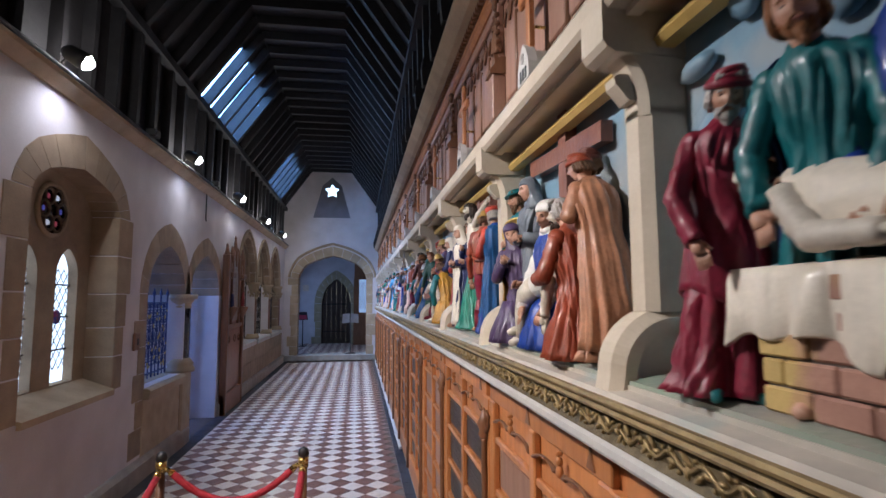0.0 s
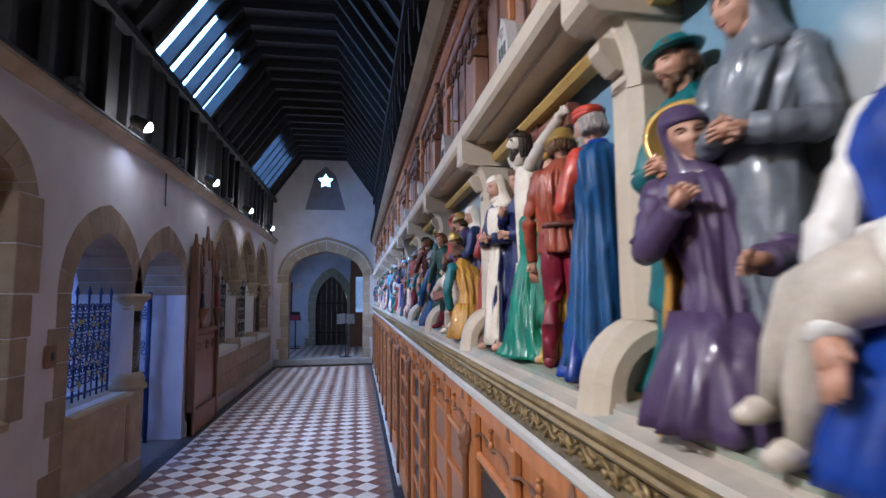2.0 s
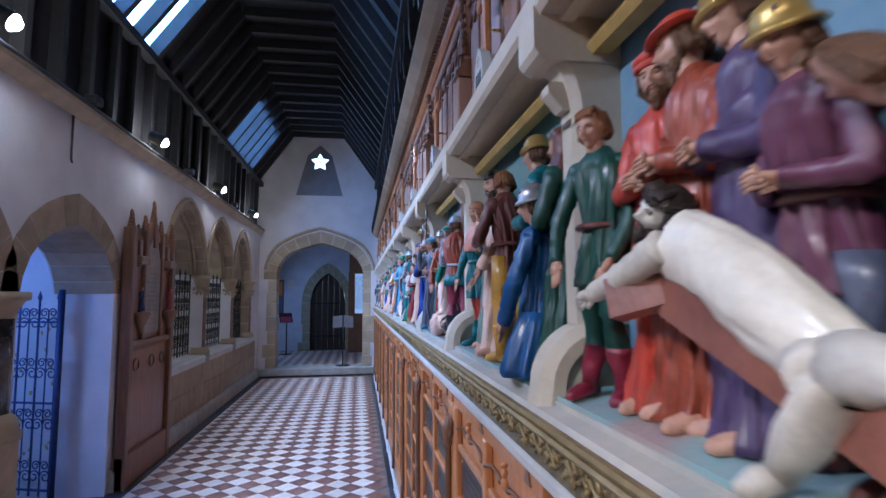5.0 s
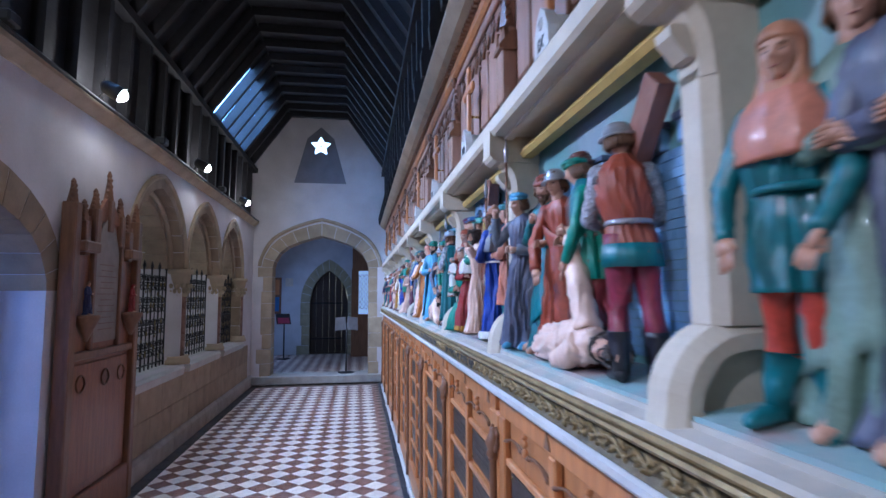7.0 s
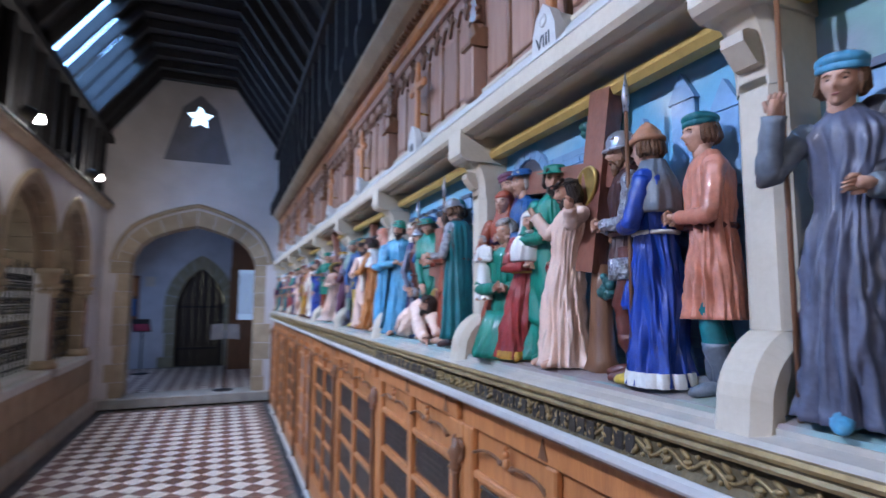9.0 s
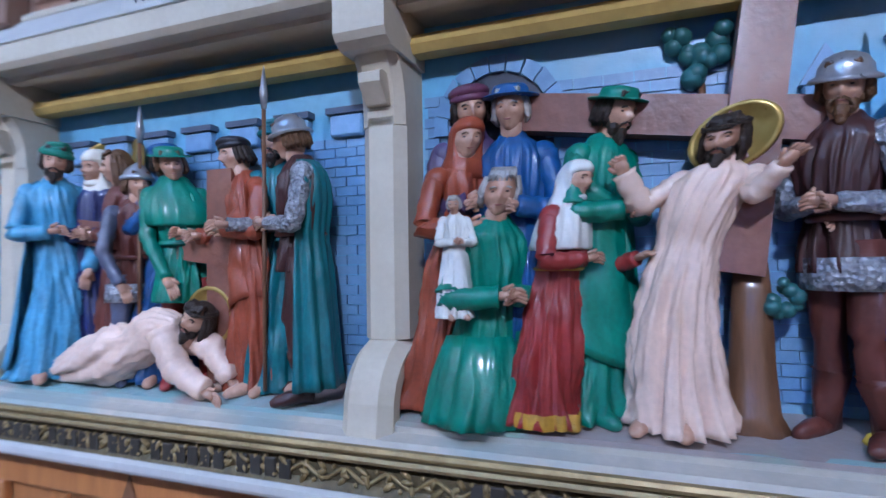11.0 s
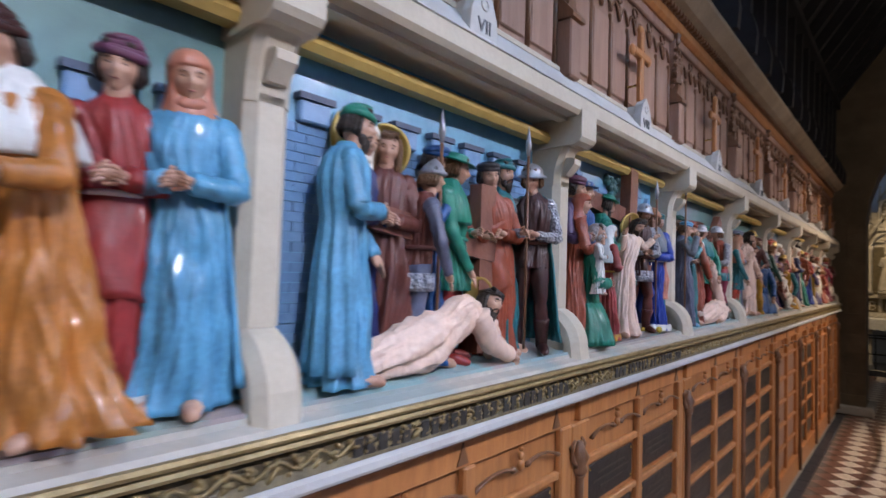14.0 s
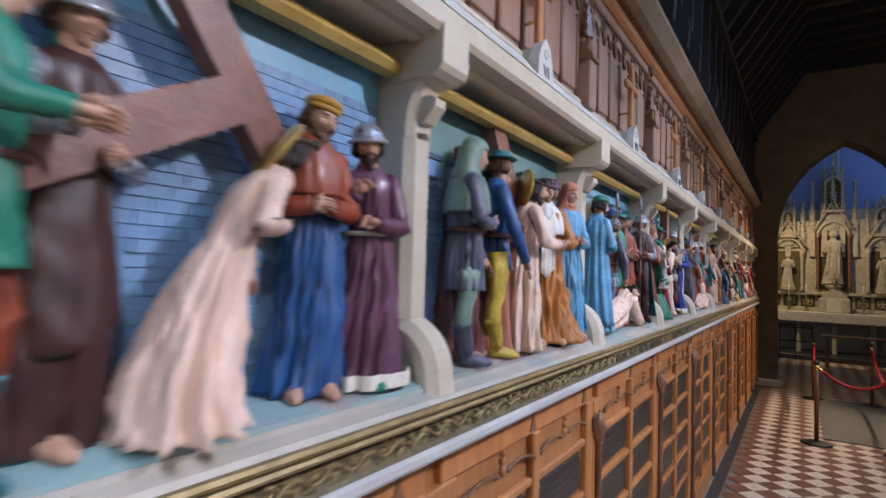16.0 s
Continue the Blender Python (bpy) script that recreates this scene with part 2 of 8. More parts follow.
# ---------- mesh tools ----------
class Mesh:
    """Vertices and faces with a material each; becomes one object."""

    def __init__(self):
        self.v, self.f, self.m, self.s = [], [], [], []
        self.mats = []
        self.weld = False

    def slot(self, mat):
        if mat not in self.mats:
            self.mats.append(mat)
        return self.mats.index(mat)

    def add(self, vs, fs, mat, smooth=False):
        o, k = len(self.v), self.slot(mat)
        self.v.extend(tuple(p) for p in vs)
        for f in fs:
            self.f.append(tuple(i + o for i in f))
            self.m.append(k)
            self.s.append(smooth)
        return self

    def box(self, x0, x1, y0, y1, z0, z1, mat, bevel=0.0):
        if bevel <= 0:
            vs = [(x, y, z) for x in (x0, x1) for y in (y0, y1) for z in (z0, z1)]
            fs = [(0, 1, 3, 2), (4, 6, 7, 5), (0, 4, 5, 1), (2, 3, 7, 6), (0, 2, 6, 4), (1, 5, 7, 3)]
            return self.add(vs, fs, mat)
        b = min(bevel, (x1 - x0) * 0.45, (y1 - y0) * 0.45, (z1 - z0) * 0.45)
        ring = lambda z, d: [(x0 + d, y0 + b, z), (x0 + b, y0 + d, z), (x1 - b, y0 + d, z), (x1 - d, y0 + b, z),
                             (x1 - d, y1 - b, z), (x1 - b, y1 - d, z), (x0 + b, y1 - d, z), (x0 + d, y1 - b, z)]
        vs = ring(z0, b) + ring(z0 + b, 0) + ring(z1 - b, 0) + ring(z1, b)
        fs = [tuple(range(7, -1, -1)), tuple(range(24, 32))]
        for r in range(3):
            for i in range(8):
                j = (i + 1) % 8
                fs.append((r * 8 + i, r * 8 + j, r * 8 + 8 + j, r * 8 + 8 + i))
        return self.add(vs, fs, mat)

    def prism(self, pts, a0, a1, mat, axis='y', smooth=False):
        """A closed outline of (p, q) drawn out along an axis: y takes (x, z), x takes (y, z), z takes (x, y)."""
        put = {'y': lambda p, a: (p[0], a, p[1]), 'x': lambda p, a: (a, p[0], p[1]), 'z': lambda p, a: (p[0], p[1], a)}[axis]
        n = len(pts)
        vs = [put(p, a0) for p in pts] + [put(p, a1) for p in pts]
        fs = [tuple(range(n)), tuple(range(2 * n - 1, n - 1, -1))]
        o, k = len(self.v), self.slot(mat)
        self.add(vs, fs, mat)
        for i in range(n):
            j = (i + 1) % n
            self.f.append((o + j, o + i, o + n + i, o + n + j))
            self.m.append(k)
            self.s.append(smooth)
        return self

    def rings(self, rows, mat, cap=True, smooth=True):
        n = len(rows[0])
        vs = [p for r in rows for p in r]
        fs = []
        for r in range(len(rows) - 1):
            for i in range(n):
                j = (i + 1) % n
                fs.append((r * n + i, r * n + j, (r + 1) * n + j, (r + 1) * n + i))
        if cap:
            fs += [tuple(range(n - 1, -1, -1)), tuple(range((len(rows) - 1) * n, len(rows) * n))]
        return self.add(vs, fs, mat, smooth)

    def lathe(self, profile, centre, mat, n=16, smooth=True):
        """profile: (radius, z) from below upward."""
        rows = [[(centre[0] + r * math.cos(2 * math.pi * i / n), centre[1] + r * math.sin(2 * math.pi * i / n), centre[2] + z) for i in range(n)] for r, z in profile]
        return self.rings(rows, mat, True, smooth)

    def tube(self, path, radius, mat, n=8, smooth=True, squash=1.0):
        """A rod along points; radius is one number or one a point."""
        pts = [Vector(p) for p in path]
        rad = radius if isinstance(radius, (list, tuple)) else [radius] * len(pts)
        rows, up = [], Vector((0.13, 0.21, 0.97))
        for i, p in enumerate(pts):
            d = (pts[min(i + 1, len(pts) - 1)] - pts[max(i - 1, 0)]).normalized()
            a = d.cross(up)
            a = a.normalized() if a.length > 0.05 else d.cross(Vector((1, 0, 0))).normalized()
            b = d.cross(a).normalized()
            rows.append([p + (a * math.cos(2 * math.pi * k / n) + b * (squash * math.sin(2 * math.pi * k / n))) * rad[i] for k in range(n)])
        return self.rings(rows, mat, True, smooth)

    def ball(self, c, r, mat, n=12, m=8, turn=None):
        """An ellipsoid; r one number or three."""
        r = (r, r, r) if isinstance(r, (int, float)) else r
        rows = []
        for i in range(m + 1):
            a = -math.pi / 2 + math.pi * (0.04 + 0.92 * i / m)
            row = []
            for k in range(n):
                q = Vector((r[0] * math.cos(a) * math.cos(2 * math.pi * k / n), r[1] * math.cos(a) * math.sin(2 * math.pi * k / n), r[2] * math.sin(a)))
                row.append((turn @ q if turn else q) + Vector(c))
            rows.append(row)
        return self.rings(rows, mat)

    def data(self, name):
        me = bpy.data.meshes.new(name)
        me.from_pydata(self.v, [], self.f)
        for mt in self.mats:
            me.materials.append(mt)
        me.polygons.foreach_set("material_index", self.m)
        me.polygons.foreach_set("use_smooth", self.s)
        bm = bmesh.new()
        bm.from_mesh(me)
        if self.weld:
            bmesh.ops.remove_doubles(bm, verts=bm.verts, dist=1e-5)
        bmesh.ops.recalc_face_normals(bm, faces=bm.faces)
        bm.to_mesh(me)
        bm.free()
        return me


def part(name, mesh, parent=None, label=""):
    ob = new(name, mesh.data(name) if isinstance(mesh, Mesh) else mesh)
    ob.parent = parent
    if label:
        tagged(ob, label)
    return ob


def thing(name, label, category, group="", kind="", at=None):
    ob = new(name)
    ob.empty_display_size = 0.05
    if at is not None:
        ob.location = at
    return tagged(ob, label, category, group, kind)


def solid(name, mesh, label, category="", group="", kind=""):
    return tagged(part(name, mesh), label, category, group, kind)


def pointed(a, b, spring, apex, n=10):
    """Points of a pointed arch from a to b; low arches have straighter haunches."""
    half, h = (b - a) / 2, apex - spring
    flat = max(0.0, min(0.5, 1.15 - h / half))
    hh = max(h, 1.12 * half)
    c = (hh * hh - half * half) / (2 * half)
    R = half + c
    out = []
    for i in range(2 * n + 1):
        u = -half * math.cos(math.pi * i / (2 * n))
        z = math.sqrt(max(R * R - (abs(u) + c) ** 2, 0.0)) * h / hh
        q = 1 - abs(u) / half
        z = z * (1 - flat) + flat * h * (1.0 - (1 - min(q * 4, 1)) ** 2) * (0.45 + 0.55 * q)
        out.append(((a + b) / 2 + u, spring + z))
    return out


def wall_mesh(mat, a0, a1, z0, z1, d0, d1, openings, axis='y', roofline=None):
    """A wall along one axis from d0 to d1 thick. openings: (a, b, sill, spring, apex), pointed where apex > spring."""
    ms = Mesh()
    ms.weld = True
    P = (lambda a, d, z: (d, a, z)) if axis == 'y' else (lambda a, d, z: (a, d, z))
    top = roofline or (lambda a: z1)

    def strip(p, q, lo_p, lo_q, hi_p, hi_q, under=False, upper=False):
        vs = [P(p, d, z) for d in (d0, d1) for z in (lo_p, hi_p)] + [P(q, d, z) for d in (d0, d1) for z in (lo_q, hi_q)]
        fs = [(0, 4, 5, 1), (2, 3, 7, 6)]
        if under:
            fs.append((0, 2, 6, 4))
        if upper:
            fs.append((1, 5, 7, 3))
        ms.add(vs, fs, mat)

    def side(p, lo, hi):
        ms.add([P(p, d0, lo), P(p, d1, lo), P(p, d1, hi), P(p, d0, hi)], [(0, 1, 2, 3)], mat)

    def plain(p, q):
        n = 12 if roofline else 1
        for i in range(n):
            s, t = p + (q - p) * i / n, p + (q - p) * (i + 1) / n
            strip(s, t, z0, z0, top(s), top(t), upper=True)
    at = a0
    side(a0, z0, top(a0))
    for a, b, sill, spring, apex in sorted(openings):
        plain(at, a)
        if sill > z0 + 0.01:
            strip(a, b, z0, z0, sill, sill, upper=True)
        side(a, sill, spring)
        side(b, sill, spring)
        pts = pointed(a, b, spring, apex, 10) if apex > spring else [(a, spring), (b, spring)]
        for (p, zp), (q, zq) in zip(pts, pts[1:]):
            strip(p, q, zp, zq, top(p), top(q), under=True, upper=True)
        at = b
    plain(at, a1)
    side(a1, z0, top(a1))
    return ms


def surround(parent, a, b, sill, spring, apex, width, d0, d1, mat, axis='y', jambs=True, blocks=7):
    """Separate arch stones and jamb stones round an opening, from d0 to d1 deep."""
    inner, outer = pointed(a + 0.005, b - 0.005, spring, apex - 0.006, 6), pointed(a - width, b + width, spring, apex + width * 1.25, 6)
    ax = 'x' if axis == 'y' else 'y'
    for i in range(12):
        g = 0.02
        lerp = lambda p, q, t: (p[0] + (q[0] - p[0]) * t, p[1] + (q[1] - p[1]) * t)
        ms = Mesh()
        ms.prism([lerp(inner[i], inner[i + 1], g), lerp(inner[i], inner[i + 1], 1 - g), lerp(outer[i], outer[i + 1], 1 - g), lerp(outer[i], outer[i + 1], g)], d0, d1, mat, ax)
        part("arch_stone", ms, parent)
    if jambs:
        z = sill
        rnd = random.Random(int(a * 100))
        while z < spring - 0.02:
            h = min(rnd.choice((0.24, 0.28, 0.32)), spring - z)
            if spring - z - h < 0.1:
                h = spring - z
            for s, e in ((a, -1), (b, 1)):
                w = width * rnd.choice((0.85, 1.35, 1.0))
                ms = Mesh()
                lo, hi = (s - w, s + 0.005) if e < 0 else (s - 0.005, s + w)
                if axis == 'y':
                    ms.box(min(d0, d1), max(d0, d1), lo, hi, z + 0.003, z + h - 0.003, mat, 0.006)
                else:
                    ms.box(lo, hi, min(d0, d1), max(d0, d1), z + 0.003, z + h - 0.003, mat, 0.006)
                part("jamb_stone", ms, parent)
            z += h

# ---------- large structure ----------
LEFT_OPEN = [(3.68, 4.94, 0.93, 2.38, 2.65),      # window
             (5.62, 6.75, 0.84, 1.74, 2.27),      # arch with iron screen
             (6.95, 8.30, 0.0, 1.74, 2.28),       # doorway
             (9.56, 11.04, 0.92, 2.02, 2.84),     # arcade
             (11.22, 12.68, 0.92, 2.02, 2.84),
             (12.86, 14.22, 0.92, 2.02, 2.84)]
left = solid("wall_left", wall_mesh(PLASTER, ALTAR_Y - 0.5, END_Y + 0.4, 0.0, 3.08, WALL_L - 0.50, WALL_L, LEFT_OPEN),
             "white plastered cloister wall pierced by stone arches", "wall", kind="structure")
right = solid("wall_right", Mesh().box(WALL_R, WALL_R + 0.4, ALTAR_Y - 0.5, END_Y + 0.4, 0.0, 4.3, PLASTER),
              "plain plastered wall behind the painted relief", "wall", kind="structure")


def roofline(x):
    """Inner line of the roof across the cloister."""
    pts = [(-2.6, 3.2), (-2.04, 4.22), (-1.33, 5.24), (-0.20, 5.24), (0.50, 4.22), (1.2, 3.2)]
    for (a, za), (b, zb) in zip(pts, pts[1:]):
        if a <= x <= b:
            return za + (zb - za) * (x - a) / (b - a)
    return 3.2


end_line = lambda x: min(roofline(x) + 0.25, 5.45)
end_wall = solid("wall_end", wall_mesh(PLASTER, -2.55, 1.2, 0.0, 5.4, END_Y, END_Y + 0.42, [(-1.66, 0.22, 0.0, 2.28, 2.92)], axis='x', roofline=end_line),
                 "white gable wall with a wide pointed stone arch", "wall", kind="structure")
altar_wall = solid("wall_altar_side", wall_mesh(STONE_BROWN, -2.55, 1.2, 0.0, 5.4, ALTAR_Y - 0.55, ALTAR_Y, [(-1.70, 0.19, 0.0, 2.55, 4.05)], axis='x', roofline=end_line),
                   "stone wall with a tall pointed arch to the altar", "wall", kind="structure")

# floor bed, borders, step
floor = solid("floor", Mesh().box(-2.6, 1.2, ALTAR_Y - 0.6, END_Y + 0.05, -0.2, -0.004, GROUT),
              "cloister floor of red and buff diagonal tiles", "floor", kind="structure")
solid("floor_altar", Mesh().box(-3.2, 2.0, -7.0, ALTAR_Y - 0.6, -0.2, -0.004, GROUT), "floor of the altar chapel", "floor", kind="structure")
solid("floor_side_rooms", Mesh().box(-5.0, -2.6, 2.5, 15.6, -0.2, -0.004, STONE_GREY), "stone floor of the side chapel", "floor", kind="structure")
solid("floor_porch", Mesh().box(-3.2, 1.6, END_Y + 0.42, 19.6, -0.2, 0.165, GROUT), "raised porch floor", "floor", kind="structure")
step = Mesh().box(-2.03, 0.62, END_Y - 0.12, END_Y + 0.48, 0.02, 0.172, STONE_GREY, 0.012)
solid("step", step, "worn grey stone step under the end arch", "step", kind="structure")
for x0, x1 in ((WALL_L, -1.86), (0.40, 0.50)):
    y = ALTAR_Y
    b = thing("floor_border", "dark blue-black tile border along the wall", "floor border", kind="structure")
    while y < END_Y - 0.15:
        part("border_tile", Mesh().box(x0, x1, y, min(y + 0.297, END_Y - 0.14), -0.004, 0.0035, TILE_BLACK, 0.002), b)
        y += 0.30

# stone base courses
base = thing("baseboard", "low stone plinth along the plastered wall", "plinth", kind="structure")
for a, b in ((ALTAR_Y, 6.98), (8.36, END_Y)):
    y = a
    while y < b - 0.01:
        e = min(y + 0.62, b)
        ms = Mesh().prism([(WALL_L, 0.0), (WALL_L + 0.045, 0.0), (WALL_L + 0.045, 0.16), (WALL_L + 0.02, 0.20), (WALL_L, 0.21)], y + 0.002, e - 0.002, STONE_GREY)
        part("plinth_stone", ms, base)
        y = e
# wall head moulding of stone
ms = Mesh().prism([(WALL_L - 0.3, 3.08), (WALL_L + 0.02, 3.08), (WALL_L + 0.09, 3.14), (WALL_L + 0.10, 3.19), (WALL_L + 0.05, 3.21), (WALL_L - 0.3, 3.21)], ALTAR_Y, END_Y, STONE)
solid("wall_head_moulding", ms, "tan stone moulding along the head of the wall", "moulding", kind="structure")
solid("conduit", Mesh().tube([(WALL_L + 0.115, y, 3.17 + 0.006 * math.sin(y * 2)) for y in np.arange(ALTAR_Y + 0.1, END_Y - 0.1, 0.25)], 0.014, BLACK, 6),
      "black electric cable clipped under the wall head", "cable")

# ---------- roof: boards, rafters and collars in one mesh ----------
RAFTER = 0.42
SKYLIGHTS = [(6.87, 8.97), (11.91, 14.01)]
roof = Mesh()
prof = [(-2.12, 3.21), (-2.10, 4.26), (-1.36, 5.32), (-0.17, 5.32), (0.58, 4.26), (0.60, 3.05)]


def slab(p, q, y0, y1, t=0.05):
    d = Vector((q[0] - p[0], q[1] - p[1])).normalized()
    nrm = Vector((-d[1], d[0])) * t
    roof.prism([p, q, (q[0] + nrm[0], q[1] + nrm[1]), (p[0] + nrm[0], p[1] + nrm[1])], y0, y1, ROOF)


cuts = [ALTAR_Y - 0.2] + [c for s in SKYLIGHTS for c in s] + [END_Y + 0.2]
for i, (p, q) in enumerate(zip(prof, prof[1:])):
    if i != 1:
        slab(p, q, cuts[0], cuts[-1])
        continue
    lo = (p[0] + (q[0] - p[0]) * 0.06, p[1] + (q[1] - p[1]) * 0.06)
    hi = (p[0] + (q[0] - p[0]) * 0.72, p[1] + (q[1] - p[1]) * 0.72)
    slab(p, lo, cuts[0], cuts[-1])
    slab(hi, q, cuts[0], cuts[-1])
    for a, b in zip(cuts[0::2], cuts[1::2]):
        slab(lo, hi, a, b)
inner = [(-2.03, 3.21), (-2.01, 4.20), (-1.30, 5.20), (-0.22, 5.20), (0.50, 4.20), (0.52, 3.05)]
y = SKYLIGHTS[0][0] - 17 * RAFTER
while y < END_Y - 0.05:
    for i, (p, q) in enumerate(zip(inner, inner[1:])):
        d = Vector((q[0] - p[0], q[1] - p[1])).normalized() * 0.03
        n2 = Vector((-d[1], d[0])).normalized() * 0.11
        a, b = (p[0] - d[0], p[1] - d[1]), (q[0] + d[0], q[1] + d[1])
        w = 0.034 + 0.001 * i
        roof.prism([a, b, (b[0] + n2[0], b[1] + n2[1]), (a[0] + n2[0], a[1] + n2[1])], y - w, y + w, ROOF)
    # curved foot of the rafter over the panelling
    arc = [(0.52 - 0.13 * math.sin(t), 3.42 - 0.22 * (1 - math.cos(t))) for t in np.linspace(0, 1.5, 6)]
    roof.prism([(0.54, 3.60)] + arc + [(0.40, 3.10), (0.54, 3.10)], y - 0.03, y + 0.03, ROOF)
    y += RAFTER
for x, z in ((-2.03, 4.19), (0.51, 4.19)):
    roof.box(x - 0.05, x + 0.05, ALTAR_Y, END_Y, z - 0.04, z + 0.05, ROOF)
solid("ceiling", roof, "dark stained timber roof of close rafters and collars", "roof", kind="structure")
for s0, s1 in SKYLIGHTS:
    sk = thing("skylight", "roof window of narrow panes between dark rafters", "skylight", "roof windows")
    p, q = prof[1], prof[2]
    lo = (p[0] + (q[0] - p[0]) * 0.06, p[1] + (q[1] - p[1]) * 0.06)
    hi = (p[0] + (q[0] - p[0]) * 0.72, p[1] + (q[1] - p[1]) * 0.72)
    n = int(round((s1 - s0) / RAFTER))
    for i in range(n):
        a, b = s0 + i * (s1 - s0) / n, s0 + (i + 1) * (s1 - s0) / n
        pane = part("pane", Mesh().prism([lo, hi, (hi[0] - 0.01, hi[1] + 0.008), (lo[0] - 0.01, lo[1] + 0.008)], a + 0.012, b - 0.012, ROOF_GLASS), sk)
        pane.visible_shadow = False
        fr = Mesh()
        fr.prism([lo, hi, (hi[0] - 0.03, hi[1] + 0.024), (lo[0] - 0.03, lo[1] + 0.024)], a - 0.011, a + 0.011, ROOF)
        part("glazing_bar", fr, sk)

sb = Mesh()
for s0, s1 in SKYLIGHTS:
    sb.add([(-3.3, s0 - 1.5, 4.4), (-3.3, s1 + 1.5, 4.4), (-1.6, s1 + 1.5, 6.6), (-1.6, s0 - 1.5, 6.6)], [(0, 1, 2, 3)], SKY_GLOW)
solid("backdrop", sb, "pale blue daylight sky outside the roof windows", "sky", kind="structure")

# ---------- stone dressings of the walls ----------
for a, b, sill, spring, apex in LEFT_OPEN:
    surround(left, a, b, sill, spring, apex, 0.20 if a < 5 else 0.19 if a < 9 else 0.10, WALL_L - 0.48, WALL_L + 0.004, STONE_ARCADE, jambs=a < 5 or a > 12.7)
    if a > 9:      # recessed inner order with a roll moulding
        surround(left, a + 0.12, b - 0.12, sill, spring, apex - 0.13, 0.13, WALL_L - 0.36, WALL_L - 0.13, STONE_ARCADE, jambs=False)
        part("roll_moulding", Mesh().tube([(WALL_L - 0.11, p[0], p[1]) for p in pointed(a + 0.06, b - 0.06, spring, apex - 0.06, 8)], 0.028, STONE_ARCADE, 8), left)
        part("hood_moulding", Mesh().tube([(WALL_L + 0.012, p[0], p[1]) for p in pointed(a - 0.10, b + 0.10, spring, apex + 0.125, 8)], 0.024, STONE_ARCADE, 6), left)
for i, w in enumerate((0.30, 0.18, 0.26, 0.17, 0.28, 0.18)):      # toothed quoins beside the screened arch
    part("jamb_stone", Mesh().box(WALL_L - 0.02, WALL_L + 0.005, 5.62 - w, 5.625, 0.24 + i * 0.25, 0.486 + i * 0.25, STONE_ARCADE, 0.004), left)
surround(end_wall, -1.66, 0.22, 0.17, 2.28, 2.92, 0.20, END_Y - 0.006, END_Y + 0.40, STONE, axis='x')
hood = pointed(-1.90, 0.46, 2.30, 3.24, 12)
ms = Mesh().tube([(x, END_Y - 0.02, z) for x, z in hood], 0.035, STONE, 6)
part("hood_mould", ms, end_wall)
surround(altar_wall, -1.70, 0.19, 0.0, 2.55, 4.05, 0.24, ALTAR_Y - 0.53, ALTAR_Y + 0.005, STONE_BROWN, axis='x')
part("pier_base", Mesh().box(0.10, 0.70, ALTAR_Y - 0.6, ALTAR_Y + 0.05, 0.0, 0.13, STONE_GREY, 0.02), altar_wall)

# star window in its splayed niche on the gable wall
star = thing("window_star", "small star-shaped window of pale blue daylight in a splayed niche", "window", kind="structure")
nicheo = [(-1.28, 3.98), (-0.25, 3.98), (-0.50, 4.90), (-0.76, 5.14), (-1.03, 4.90)]
fr = Mesh()
for p, q in zip(nicheo, nicheo[1:] + nicheo[:1]):
    pi, qi = [(MID_X + (c[0] - MID_X) * 0.86, 4.56 + (c[1] - 4.56) * 0.90) for c in (p, q)]
    fr.add([(p[0], END_Y - 0.012, p[1]), (q[0], END_Y - 0.012, q[1]), (qi[0], END_Y - 0.002, qi[1]), (pi[0], END_Y - 0.002, pi[1])], [(0, 1, 2, 3)], PLASTER)
# flat darker plaster sheet: the niche's shade is put into its colour
fr.prism(nicheo, END_Y - 0.012, END_Y - 0.006, material("niche_shade_plaster", (0.22, 0.22, 0.25), None, 0.9, scale=4), 'y')
part("splay", fr, star)
sp = []
for i in range(10):
    r = 0.215 if i % 2 == 0 else 0.115
    a = math.pi / 2 + math.pi * i / 5
    sp.append((MID_X + r * math.cos(a), 4.74 + r * math.sin(a)))
part("pane", Mesh().prism(sp, END_Y - 0.022, END_Y - 0.014, STAR_GLASS), star, "bright star-shaped pane")
tr = Mesh()
for i in range(5):
    a = math.pi / 2 + 2 * math.pi * i / 5 + math.pi / 5
    tr.tube([(MID_X, END_Y - 0.026, 4.74), (MID_X + 0.115 * math.cos(a), END_Y - 0.026, 4.74 + 0.115 * math.sin(a))], 0.007, STONE_GREY, 6)
tr.tube([(x, END_Y - 0.026, z) for x, z in sp + sp[:1]], 0.012, STONE_GREY, 6)
part("tracery", tr, star)

